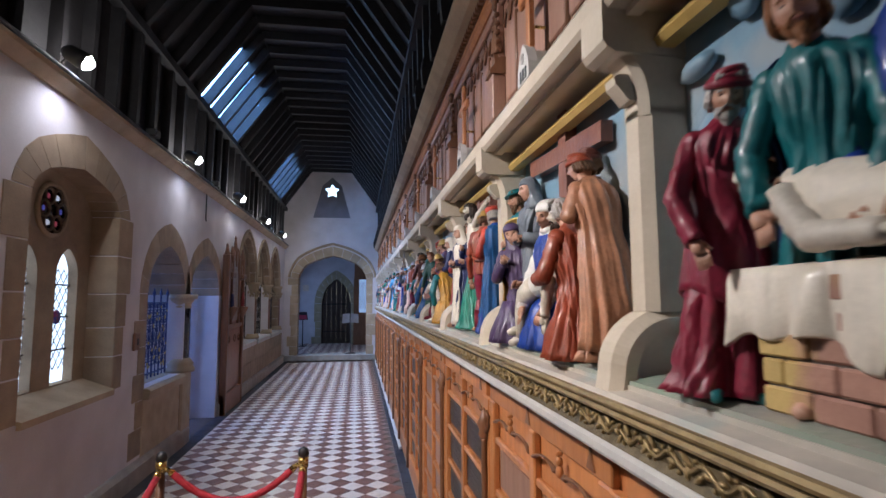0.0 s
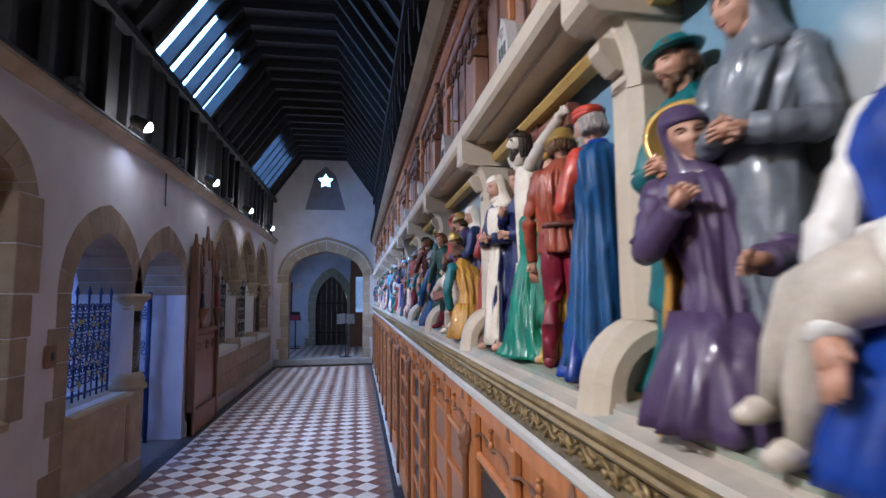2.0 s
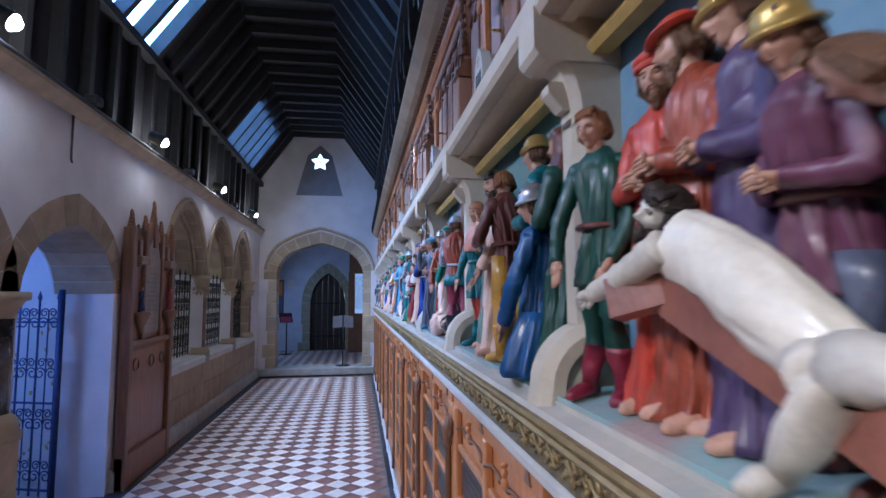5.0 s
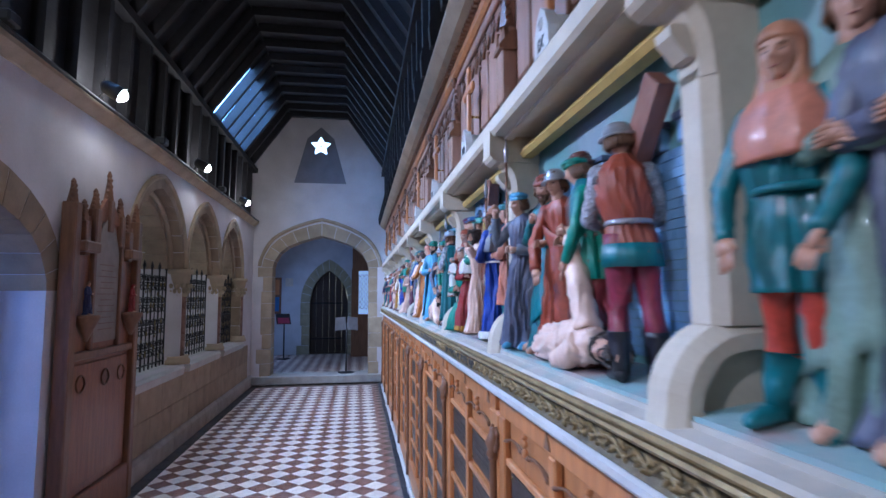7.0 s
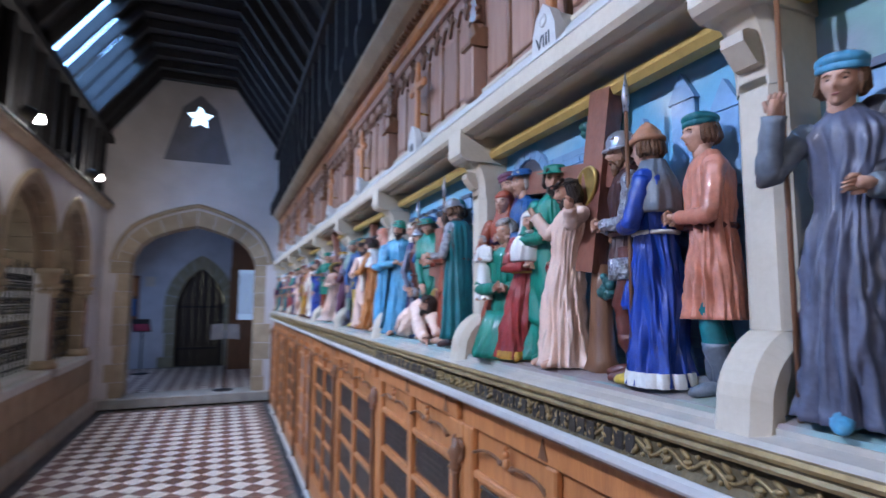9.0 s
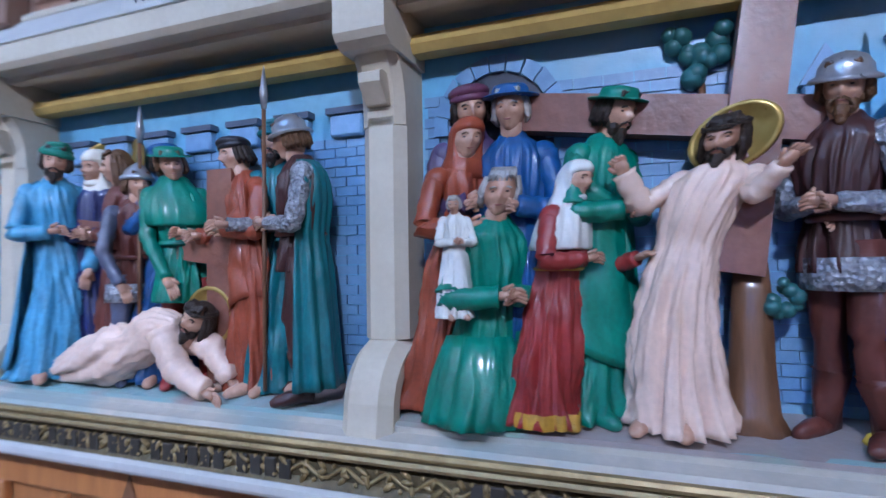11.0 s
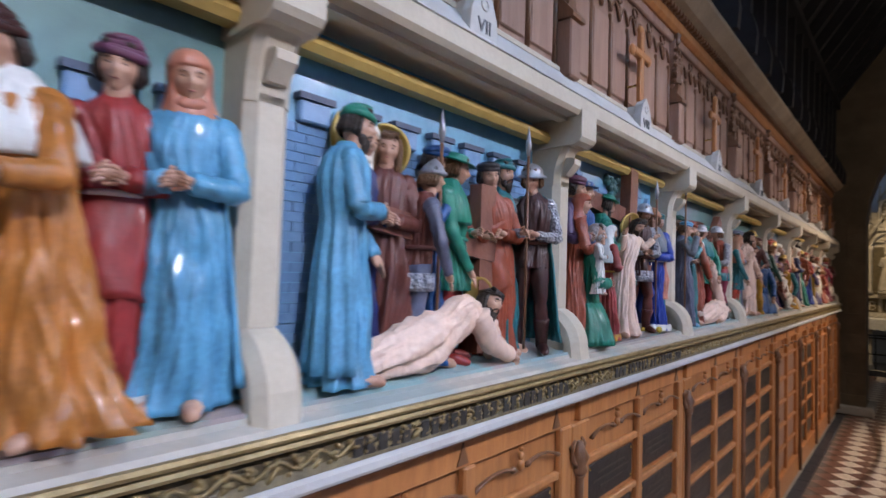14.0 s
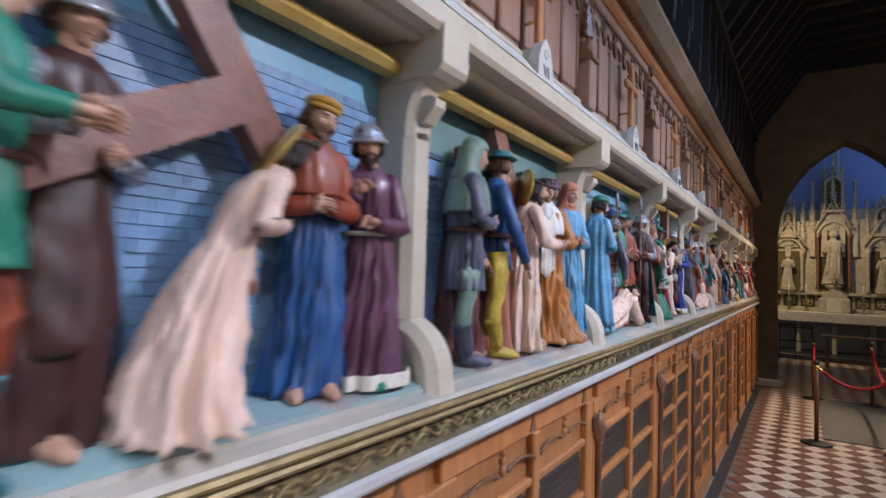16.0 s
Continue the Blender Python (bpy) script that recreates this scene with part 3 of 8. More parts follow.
# left wall: two-light window with tracery
win = thing("window_two_light", "leaded stone window of two lights with coloured glass in the head", "window", kind="structure")
xw = WALL_L - 0.27
ym = 4.33
part("sill", Mesh().prism([(WALL_L + 0.03, 0.90), (WALL_L + 0.03, 0.945), (xw, 1.06), (xw, 0.90)], 3.69, 4.93, STONE), win)
tr = wall_mesh(STONE_ARCADE, 3.68, 4.94, 1.0, 2.66, xw - 0.06, xw + 0.05, [(3.90, 4.21, 1.05, 1.86, 2.08), (4.45, 4.76, 1.05, 1.86, 2.08)])
part("mullion_frame", tr, win)
for a, b in ((3.90, 4.21), (4.45, 4.76)):
    lite = Mesh().box(xw - 0.03, xw - 0.02, a, b, 1.05, 2.06, DAY_GLASS)
    pn = part("pane", lite, win, "pale leaded glass pane")
    lead = Mesh()
    for i in range(-6, 12):
        for sgn in (1, -1):
            p, q = [], []
            y0, z0 = a, 1.05 + i * 0.11
            y1, z1 = b, z0 + 0.42 * sgn + (0.42 if sgn < 0 else 0)
            if sgn < 0:
                z0, z1 = z0 + 0.42, z0
            pts = [(y0 + (y1 - y0) * t, z0 + (z1 - z0) * t) for t in (0, 0.25, 0.5, 0.75, 1)]
            pts = [(yy, zz) for yy, zz in pts if 1.05 < zz < 2.0]
            if len(pts) > 1:
                lead.tube([(xw - 0.015, yy, zz) for yy, zz in pts], 0.0035, IRON, 4)
    for z in (1.3, 1.55, 1.8):
        lead.box(xw - 0.014, xw - 0.006, a, b, z - 0.006, z + 0.006, IRON)
    part("leading", lead, pn)
    rose = Mesh().lathe([(0.0, 0), (0.055, 0.0), (0.055, 0.006), (0.0, 0.008)], (0, 0, 0), material("stained_glass_blue", (0.05, 0.08, 0.45), (0.4, 0.05, 0.08), 0.2, scale=30), 12)
    ob = part("medallion", rose, win, "coloured glass medallion")
    ob.matrix_local = pose(xw - 0.012, (a + b) / 2, 1.55, 0, 90, 0)
dark = material("dark_stained_glass", (0.03, 0.035, 0.06), (0.015, 0.015, 0.03), 0.15, scale=30, spot=(0.10, 0.02, 0.03))
rose = part("rose", Mesh().tube([(xw + 0.049, ym, 2.34), (xw + 0.056, ym, 2.34)], 0.19, dark, 24), win, "dark wheel of coloured glass")
for i in range(6):
    a = math.pi * i / 3
    lobe = Mesh().tube([(xw + 0.066, ym + 0.112 * math.cos(a) + 0.06 * math.cos(q), 2.34 + 0.112 * math.sin(a) + 0.06 * math.sin(q)) for q in np.linspace(0, 6.283, 14)], 0.012, STONE_BROWN, 6)
    part("foil", lobe, rose, "stone foil")
    tint = [(0.08, 0.10, 0.5), (0.5, 0.55, 0.65), (0.35, 0.06, 0.10)][i % 3]
    part("glass_petal", Mesh().ball((xw + 0.058, ym + 0.112 * math.cos(a), 2.34 + 0.112 * math.sin(a)), (0.004, 0.034 if i % 3 == 1 else 0.02, 0.022), glow("rose_glass_%d" % i, tint, 0.45 if i % 3 == 1 else 0.25), 8, 5), rose, "coloured glass petal")
part("rim", Mesh().tube([(xw + 0.06, ym + 0.19 * math.cos(q), 2.34 + 0.19 * math.sin(q)) for q in np.linspace(0, 6.283, 26)], 0.018, STONE, 6), rose)

# ---------- side rooms behind the left wall ----------
sr = wall_mesh(PLASTER, 2.5, 9.1, 0.0, 3.4, -5.0, -4.8, [(6.0, 7.2, 1.5, 3.1, 3.1)])
solid("wall_side_room", sr, "white plaster wall of the side room", "wall", kind="structure")
sr = wall_mesh(PLASTER_YELLOW, 9.1, 15.6, 0.0, 3.4, -5.0, -4.8, [(10.0, 12.4, 1.45, 2.95, 2.95)])
solid("wall_chapel", sr, "ochre plaster wall of the side chapel", "wall", kind="structure")
for nm, y0, y1, mt in (("wall_partition", 8.95, 9.15, PLASTER), ("wall_chapel_end", 15.3, 15.5, PLASTER_YELLOW), ("wall_side_room_end", 4.95, 5.1, PLASTER)):
    solid(nm, Mesh().box(-4.8, WALL_L - 0.5, y0, y1, 0, 3.4, mt), "plain plastered partition wall", "wall", kind="structure")
solid("ceiling_side_rooms", Mesh().box(-5.0, WALL_L - 0.5, 2.5, 15.6, 3.4, 3.5, PLASTER), "plain ceiling of the side rooms", "ceiling", kind="structure")
for nm, y0, y1, z0, z1 in (("window_side_room", 6.0, 7.2, 1.5, 3.1), ("window_chapel", 10.0, 12.4, 1.45, 2.95)):
    w = thing(nm, "leaded side window with white daylight", "window", kind="structure")
    n = 4
    for i in range(n):
        a, b = y0 + (y1 - y0) * i / n, y0 + (y1 - y0) * (i + 1) / n
        part("pane", Mesh().box(-4.93, -4.92, a + 0.03, b - 0.03, z0, z1, DAY_GLASS), w)
        part("mullion", Mesh().box(-4.95, -4.86, a - 0.03, a + 0.03, z0, z1, STONE), w)

# ---------- porch beyond the end arch ----------
PY = 19.2
pw = wall_mesh(PLASTER_BLUE, -3.2, 1.6, 0.165, 3.6, PY, PY + 0.4, [(-1.28, -0.26, 0.165, 1.55, 2.42)], axis='x')
porch = solid("wall_porch", pw, "pale plaster porch wall with a pointed door", "wall", kind="structure")
surround(porch, -1.28, -0.26, 0.165, 1.55, 2.42, 0.24, PY - 0.006, PY + 0.3, material("mossy_stone", (0.36, 0.34, 0.24), (0.26, 0.25, 0.17), 0.85, scale=6, bump=0.3), axis='x')
door = thing("door_porch", "dark oak plank door with a pointed head, closed", "door", kind="structure")
for i in range(6):
    a, b = -1.28 + i * 0.17, -1.28 + (i + 1) * 0.17
    pts = [(a + 0.002, 0.17), (b - 0.002, 0.17)]
    arch = pointed(-1.28, -0.26, 1.55, 2.42, 24)
    za = lambda x: min(arch, key=lambda p: abs(p[0] - x))[1]
    pts += [(b - 0.002, za(b)), ((a + b) / 2, za((a + b) / 2)), (a + 0.002, za(a))]
    part("plank", Mesh().prism(pts, PY + 0.10, PY + 0.15, material("dark_door_oak", (0.035, 0.024, 0.02), (0.02, 0.014, 0.012), 0.6, scale=6, stretch=(6, 6, 1))), door)
for z in (0.55, 1.5):
    part("strap_hinge", Mesh().box(-1.26, -0.40, PY + 0.085, PY + 0.10, z, z + 0.05, IRON), door)
for nm, bx in (("wall_porch_left", (-3.2, -3.0)), ("wall_porch_right", (1.4, 1.6))):
    solid(nm, Mesh().box(bx[0], bx[1], END_Y + 0.4, PY, 0.165, 3.6, PLASTER_BLUE), "plain porch side wall", "wall", kind="structure")
solid("ceiling_porch", Mesh().box(-3.2, 1.6, END_Y + 0.42, PY + 0.4, 3.5, 3.7, PLASTER), "plain porch ceiling", "ceiling", kind="structure")
scr = thing("porch_screen", "dark oak partition with a diamond-leaded window", "screen")
part("panel", Mesh().box(-0.14, 1.38, 18.35, 18.43, 0.165, 1.25, OAK_DARK), scr)
part("head_rail", Mesh().box(-0.14, 1.38, 18.33, 18.45, 2.36, 2.52, OAK_DARK), scr)
part("upper_panel", Mesh().box(-0.14, 1.38, 18.35, 18.43, 2.52, 3.5, OAK_DARK), scr)
part("post", Mesh().box(-0.16, 0.02, 18.33, 18.45, 0.165, 2.4, OAK_DARK), scr)
part("post", Mesh().box(0.40, 1.38, 18.36, 18.42, 1.25, 2.36, OAK_DARK), scr)
pn = part("pane", Mesh().box(0.02, 0.40, 18.38, 18.39, 1.25, 2.36, glow("porch_glass", (0.35, 0.50, 0.80), 0.55)), scr, "diamond-leaded glass")
lead = Mesh()
for i in range(-3, 10):
    for s in (1, -1):
        z0 = 1.25 + i * 0.13
        pts = [(0.02 + 0.38 * t, z0 + 0.5 * (t if s > 0 else 1 - t)) for t in (0, 0.25, 0.5, 0.75, 1)]
        pts = [(x, z) for x, z in pts if 1.25 < z < 2.36]
        if len(pts) > 1:
            lead.tube([(x, 18.372, z) for x, z in pts], 0.005, IRON, 4)
part("leading", lead, pn)

# ---------- altar chapel ----------
for nm, bx in (("wall_chancel_left", (-3.2, -3.0)), ("wall_chancel_right", (1.5, 1.7))):
    solid(nm, Mesh().box(bx[0], bx[1], -7.0, ALTAR_Y - 0.55, 0.0, 6.5, STONE_GREY), "stone side wall of the altar chapel", "wall", kind="structure")
solid("wall_chancel_back", Mesh().box(-3.2, 1.7, -7.0, -6.2, 0.0, 6.5, PLASTER_BLUE), "pale wall behind the reredos", "wall", kind="structure")
solid("ceiling_chancel", Mesh().box(-3.2, 1.7, -7.0, ALTAR_Y - 0.5, 6.5, 6.6, ROOF), "dark chapel ceiling", "ceiling", kind="structure")

# ---------- the long painted relief on the right-hand wall ----------
FY0, FY1 = pillar_y(14) - 0.05, pillar_y(0) + 0.10


def along(profile, mat, y0=FY0, y1=FY1):
    return Mesh().prism(profile, y0, y1, mat)


shelf = thing("relief_shelf", "long stone shelf with gilded moulded edge carrying the painted figures", "shelf")
part("slab", along([(0.462, 1.395), (0.462, 1.4625), (0.435, 1.4635), (0.435, 1.485), (0.445, 1.497), (0.475, 1.503), (0.475, 1.512), (0.66, 1.520), (0.66, 1.395)], SHELF_EDGE), shelf)
part("ground", along([(0.479, 1.511), (0.479, 1.516), (0.50, 1.519), (0.66, 1.5225), (0.66, 1.511)], SHELF_TOP), shelf, "teal and pink mottled painted ground")
part("gold_fillet", along([(0.425, 1.478), (0.422, 1.484), (0.425, 1.490), (0.436, 1.490), (0.436, 1.478)], GOLD), shelf, "thin gilded fillet")
part("gold_fillet", along([(0.424, 1.464), (0.420, 1.470), (0.424, 1.475), (0.436, 1.475), (0.436, 1.464)], GOLD), shelf, "thin gilded fillet")
part("carved_hollow", along([(0.452, 1.462), (0.440, 1.45), (0.440, 1.425), (0.43, 1.413), (0.47, 1.413), (0.47, 1.462)], CARVED_AND_SHADE), shelf, "dark hollow moulding")
part("white_fillet", along([(0.424, 1.388), (0.420, 1.395), (0.420, 1.408), (0.428, 1.4125), (0.47, 1.4125), (0.47, 1.388)], LEDGE), shelf, "worn white fillet")
rnd = random.Random(4)
leafm = Mesh()
leafm.tube([(0.4375, y, 1.4375 + 0.010 * math.sin(y * 80)) for y in np.arange(FY0 + 0.01, FY1 - 0.01, 0.013)], 0.0034, GOLD, 5)
y, up = FY0 + 0.015, 1
while y < FY1 - 0.02:
    for dz, w, tilt in ((0.010, 0.013, 0.75), (0.002, 0.010, -0.25), (-0.008, 0.011, 1.25)):
        leafm.ball((0.4365 + rnd.uniform(-0.002, 0.003), y + rnd.uniform(-0.004, 0.010), 1.4375 + up * dz + rnd.uniform(-0.003, 0.003)), (0.005, w * rnd.uniform(0.8, 1.2), 0.0048), GOLD, 6, 4, Matrix.Rotation(up * tilt + rnd.uniform(-0.25, 0.25), 3, 'X'))
    leafm.ball((0.435, y + 0.018, 1.4375 - up * 0.013), 0.0042, GOLD, 6, 4)
    y, up = y + 0.0393, -up
tagged(part("leaf_carving", leafm, shelf, "gilded running leaf carving"), kind="stuff")


def lettering(text, y, z, x, size, mat, parent=None, name="lettering", label="gilded raised lettering", depth=0.004):
    c = bpy.data.curves.new(name, 'FONT')
    c.body, c.size, c.extrude, c.align_x = text, size, depth, 'CENTER'
    c.materials.append(mat)
    ob = new(name, c)
    ob.parent = parent
    ob.matrix_local = Matrix(((0, 0, -1, x), (-1, 0, 0, y), (0, 1, 0, z), (0, 0, 0, 1)))
    return tagged(ob, label)


# worn dark inscriptions
INK = material("inscription_dark", (0.045, 0.038, 0.03), (0.03, 0.025, 0.02), 0.5, scale=30, bump=0.2)
for k, words in ((7, (5, 5, 3, 6, 4)), (8, (3, 6, 2, 5, 3))):
    y = pillar_y(k) + 0.5 + 0.5 * (sum(words) * 0.030 + len(words) * 0.022)
    ins = Mesh()
    for w in words:
        for i in range(w):
            ins.box(0.4325, 0.4375, y - 0.024, y, 1.418, 1.452, INK, 0.002)
            y -= 0.030
        y -= 0.022
    tagged(part("inscription", ins, shelf, "dark worn inscription"), kind="stuff")

# fascia, sloping ledge and the gilded bar under it
fascia = thing("relief_fascia", "cream painted stone fascia with a sloping grey ledge", "fascia")
part("beam", along([(0.462, 2.238), (0.452, 2.250), (0.452, 2.292), (0.462, 2.298), (0.60, 2.298), (0.70, 2.298), (0.70, 2.238)], FRAME_STONE), fascia)
part("ledge", along([(0.455, 2.299), (0.535, 2.392), (0.70, 2.392), (0.70, 2.299)], LEDGE), fascia, "sloping grey-painted ledge")
part("gold_bar", along([(0.565, 2.165), (0.555, 2.18), (0.565, 2.2), (0.60, 2.2), (0.60, 2.165)], GOLD_PAINT), fascia, "dull gold bar")
part("soffit_rib", along([(0.50, 2.226), (0.50, 2.238), (0.53, 2.238), (0.53, 2.226)], FRAME_STONE), fascia)

# pillars
pil = thing("stone_pillar", "cream painted stone pillar with rounded foot and curved bracket", "pillar", "pillars of the relief")
FOOT_OUT = [(0.580 - 0.128 * math.cos(t), 1.530 + 0.124 * math.sin(t)) for t in np.linspace(0, math.pi / 2, 11)]
FOOT_IN = [(0.580 - 0.084 * math.cos(t), 1.530 + 0.080 * math.sin(t)) for t in np.linspace(math.pi / 2, 0, 11)]


def chamfered(outer, inner, w, c):
    """A curved rib from outer to inner line, half width w, its outer edges cut by c."""
    rows = []
    for (ox, oz), (ix, iz) in zip(outer, inner):
        d = Vector((ix - ox, iz - oz)).normalized() * c
        rows.append([(ix, -w, iz), (ox + d[0], -w, oz + d[1]), (ox, -w + c, oz), (ox, w - c, oz), (ox + d[0], w, oz + d[1]), (ix, w, iz)])
    return Mesh().rings(rows, FRAME_STONE, True, False)


lead = [(0.446, 1.496), (0.449, 1.512)]
part("foot_arch", chamfered(lead + FOOT_OUT + [(0.62, 1.656)], [(0.498, 1.496), (0.498, 1.512)] + FOOT_IN[::-1] + [(0.62, 1.611)], 0.047, 0.020), pil)
part("foot_web", Mesh().prism([(0.64, 1.515), (0.515, 1.515)] + [(0.580 - 0.088 * math.cos(t), 1.530 + 0.084 * math.sin(t)) for t in np.linspace(0.05, math.pi / 2, 8)] + [(0.64, 1.62)], -0.022, 0.030, FRAME_STONE), pil)
sh = [(0.53, -0.024), (0.550, -0.043), (0.64, -0.043), (0.64, 0.043), (0.550, 0.043), (0.53, 0.024)]
part("shaft", Mesh().prism(sh, 1.645, 2.05, FRAME_STONE, 'z'), pil)
curve = [(0.530 - 0.060 * (1 - math.cos(t)), 2.045 + 0.115 * math.sin(t)) for t in np.linspace(0, math.pi / 2, 11)]
part("bracket", chamfered([(0.530, 2.03)] + curve, [(0.64, 2.03)] + [(0.64, z) for x, z in curve], 0.043, 0.016), pil)
part("bracket_block", Mesh().prism([(0.458, 2.160), (0.449, 2.172), (0.449, 2.255), (0.64, 2.255), (0.64, 2.150), (0.475, 2.150)], -0.049, 0.049, FRAME_STONE), pil)
part("corbel_knob", Mesh().prism([(0.497, 2.118), (0.485, 2.112), (0.487, 2.096), (0.515, 2.064), (0.54, 2.062), (0.54, 2.118)], -0.021, 0.021, FRAME_STONE), pil, "small stone knob")
pil.location = (0, pillar_y(14), 0)
for k in range(13, -1, -1):
    copy_thing(pil, pose(0, pillar_y(k), 0))

# backs of the bays with modelled walls and crenels
BACKS = {14: 'rock', 13: 'sky', 12: 'sky', 11: 'sky', 10: 'green', 9: 'wall', 8: 'town', 7: 'cren', 6: 'wall', 5: 'brick', 4: 'brick', 3: 'wall', 2: 'cren', 1: 'brick'}
BACK_MAT = {'rock': SKY_RELIEF, 'sky': SKY_RELIEF, 'green': GREEN_RELIEF, 'wall': GREEN_RELIEF, 'town': BLUE_RELIEF, 'cren': BLUE_RELIEF, 'brick': BLUE_RELIEF}
BACK_WORD = {'rock': "grey rock", 'sky': "cloudy sky", 'green': "green sky", 'wall': "green sky over a wall", 'town': "a blue town wall", 'cren': "blue crenellated wall", 'brick': "blue brick wall"}
for k in range(1, 15):
    kind = BACKS[k]
    a, b = pillar_y(k), pillar_y(k - 1)
    bk = thing("painted_scene", "painted scene panel with " + BACK_WORD[kind], "painted scene", "painted scenes")
    part("sky_panel", Mesh().box(0.625, 0.66, a, b, 1.50, 2.24, BACK_MAT[kind]), bk)
    g = [GROUND_A, GROUND_B, GROUND_C][0 if k in (5, 7, 9, 10, 11, 3) else 2 if k in (12, 13, 14) else 1]
    gm, N = Mesh(), 14
    rr = random.Random(k)
    rows = [[0.478, 0.52, 0.57, 0.626], [1.513, 1.522, 1.528, 1.536]]
    vs = [(rows[0][j], a + 0.05 + (b - a - 0.1) * i / N, rows[1][j] + rr.uniform(0, 0.007)) for i in range(N + 1) for j in range(4)]
    fs = [(i * 4 + j, i * 4 + j + 1, i * 4 + j + 5, i * 4 + j + 4) for i in range(N) for j in range(3)]
    vs += [(0.477, a + 0.05, 1.505), (0.477, b - 0.05, 1.505)]
    gm.add(vs, fs, g, True)
    gm.add([(0.478, a + 0.05, 1.505), (0.478, b - 0.05, 1.505), (0.478, b - 0.05, 1.52), (0.478, a + 0.05, 1.52)], [(0, 1, 2, 3)], g)
    part("ground", gm, bk, "mottled painted ground")
    if kind in ('cren', 'brick', 'wall', 'town'):
        top = {'cren': 2.04, 'brick': 2.10, 'wall': 1.98, 'town': 2.10}[kind]
        bw, bh = 0.050, 0.020
        z, row = 1.56, 0
        bricks = Mesh()
        while z < top:
            y = a + 0.05 - (bw / 2 if row % 2 else 0)
            while y < b - 0.05:
                y0, y1 = max(y, a + 0.05), min(y + bw - 0.0018, b - 0.05)
                inside = kind == 'town' and ((y0 + y1) / 2 - (b - 0.195)) ** 2 / 0.0100 + (max(z - 2.02, 0)) ** 2 / 0.0121 < 1 and z > 1.9
                if kind == 'town' and (y0 + y1) / 2 < a + 0.42 and z > 1.98:
                    inside = True
                if y1 - y0 > 0.01 and not inside:
                    d = rr.uniform(0, 0.0025)
                    bricks.add([(0.620 - d, y0, z), (0.620 - d, y1, z), (0.620 - d, y1, z + bh - 0.0018), (0.620 - d, y0, z + bh - 0.0018),
                                (0.627, y0, z), (0.627, y1, z), (0.627, y1, z + bh - 0.0018), (0.627, y0, z + bh - 0.0018)],
                               [(0, 1, 2, 3), (0, 4, 5, 1), (3, 2, 6, 7), (0, 3, 7, 4), (1, 5, 6, 2)], BRICK_RELIEF)
                y += bw
            z += bh
            row += 1
        tagged(part("modelled_bricks", bricks, bk, "shallow pale blue bricks"), kind="stuff")
        if kind in ('cren', 'wall'):
            y = a + 0.08
            while y < b - 0.10:
                part("crenel", Mesh().box(0.605, 0.63, y, y + 0.075, top, top + 0.045, BRICK_RELIEF, 0.004), bk)
                part("coping", Mesh().box(0.600, 0.63, y - 0.006, y + 0.081, top + 0.045, top + 0.058, material("coping_dark", (0.07, 0.10, 0.16), None, 0.5, scale=20)), bk)
                y += 0.128
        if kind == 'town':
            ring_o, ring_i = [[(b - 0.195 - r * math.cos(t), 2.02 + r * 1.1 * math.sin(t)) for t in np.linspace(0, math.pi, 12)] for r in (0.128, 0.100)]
            for i in range(11):
                g = 0.004
                part("voussoir", Mesh().prism([ring_o[i], (ring_o[i + 1][0] - g, ring_o[i + 1][1]), (ring_i[i + 1][0] - g, ring_i[i + 1][1]), ring_i[i]], 0.613, 0.628, BRICK_RELIEF, 'x'), bk)
            # thin dark panel: the shade of the arch's recess is put into its colour
            part("dark_arch", Mesh().prism([(b - 0.095, 1.9)] + ring_i[::-1] + [(b - 0.295, 1.9)], 0.6215, 0.6245, material("arch_recess_shade", (0.06, 0.07, 0.10), (0.035, 0.04, 0.06), 0.5, scale=12), 'x'), bk, "thin dark panel for the shade in the archway")
            for yy, h in ((a + 0.22, 2.10), (a + 0.12, 2.05), (a + 0.33, 2.04)):
                tw = Mesh().box(0.610, 0.63, yy - 0.03, yy + 0.03, 1.9, h, BRICK_RELIEF, 0.003)
                tw.prism([(yy - 0.035, h), (yy + 0.035, h), (yy, h + 0.06)], 0.608, 0.63, BRICK_RELIEF, 'x')
                part("tower", tw, bk)
            tree = Mesh()
            for i in range(16):
                tree.ball((0.603 + rr.uniform(0, 0.015), a + 0.50 + rr.uniform(-0.045, 0.045), 2.10 + rr.uniform(-0.04, 0.05)), rr.uniform(0.010, 0.02), material("leaf_paint", (0.03, 0.13, 0.13), None, 0.4, scale=20), 7, 5)
            tree.tube([(0.612, a + 0.49, 1.9), (0.612, a + 0.50, 2.10)], 0.006, OAK_DARK, 5)
            part("tree", tree, bk, "small dark green modelled tree")
    elif kind == 'rock':
        rk = Mesh()
        for i in range(70):
            rk.ball((0.61, rr.uniform(a + 0.08, b - 0.08), rr.uniform(1.75, 2.2)), (0.02, rr.uniform(0.03, 0.07), rr.uniform(0.02, 0.05)), SKY_RELIEF, 7, 5, Matrix.Rotation(rr.uniform(-1, 1), 3, 'X'))
        tagged(part("rockwork", rk, bk, "modelled grey rocks"), kind="stuff")

# ---------- oak panelling below the shelf ----------
PX = 0.475


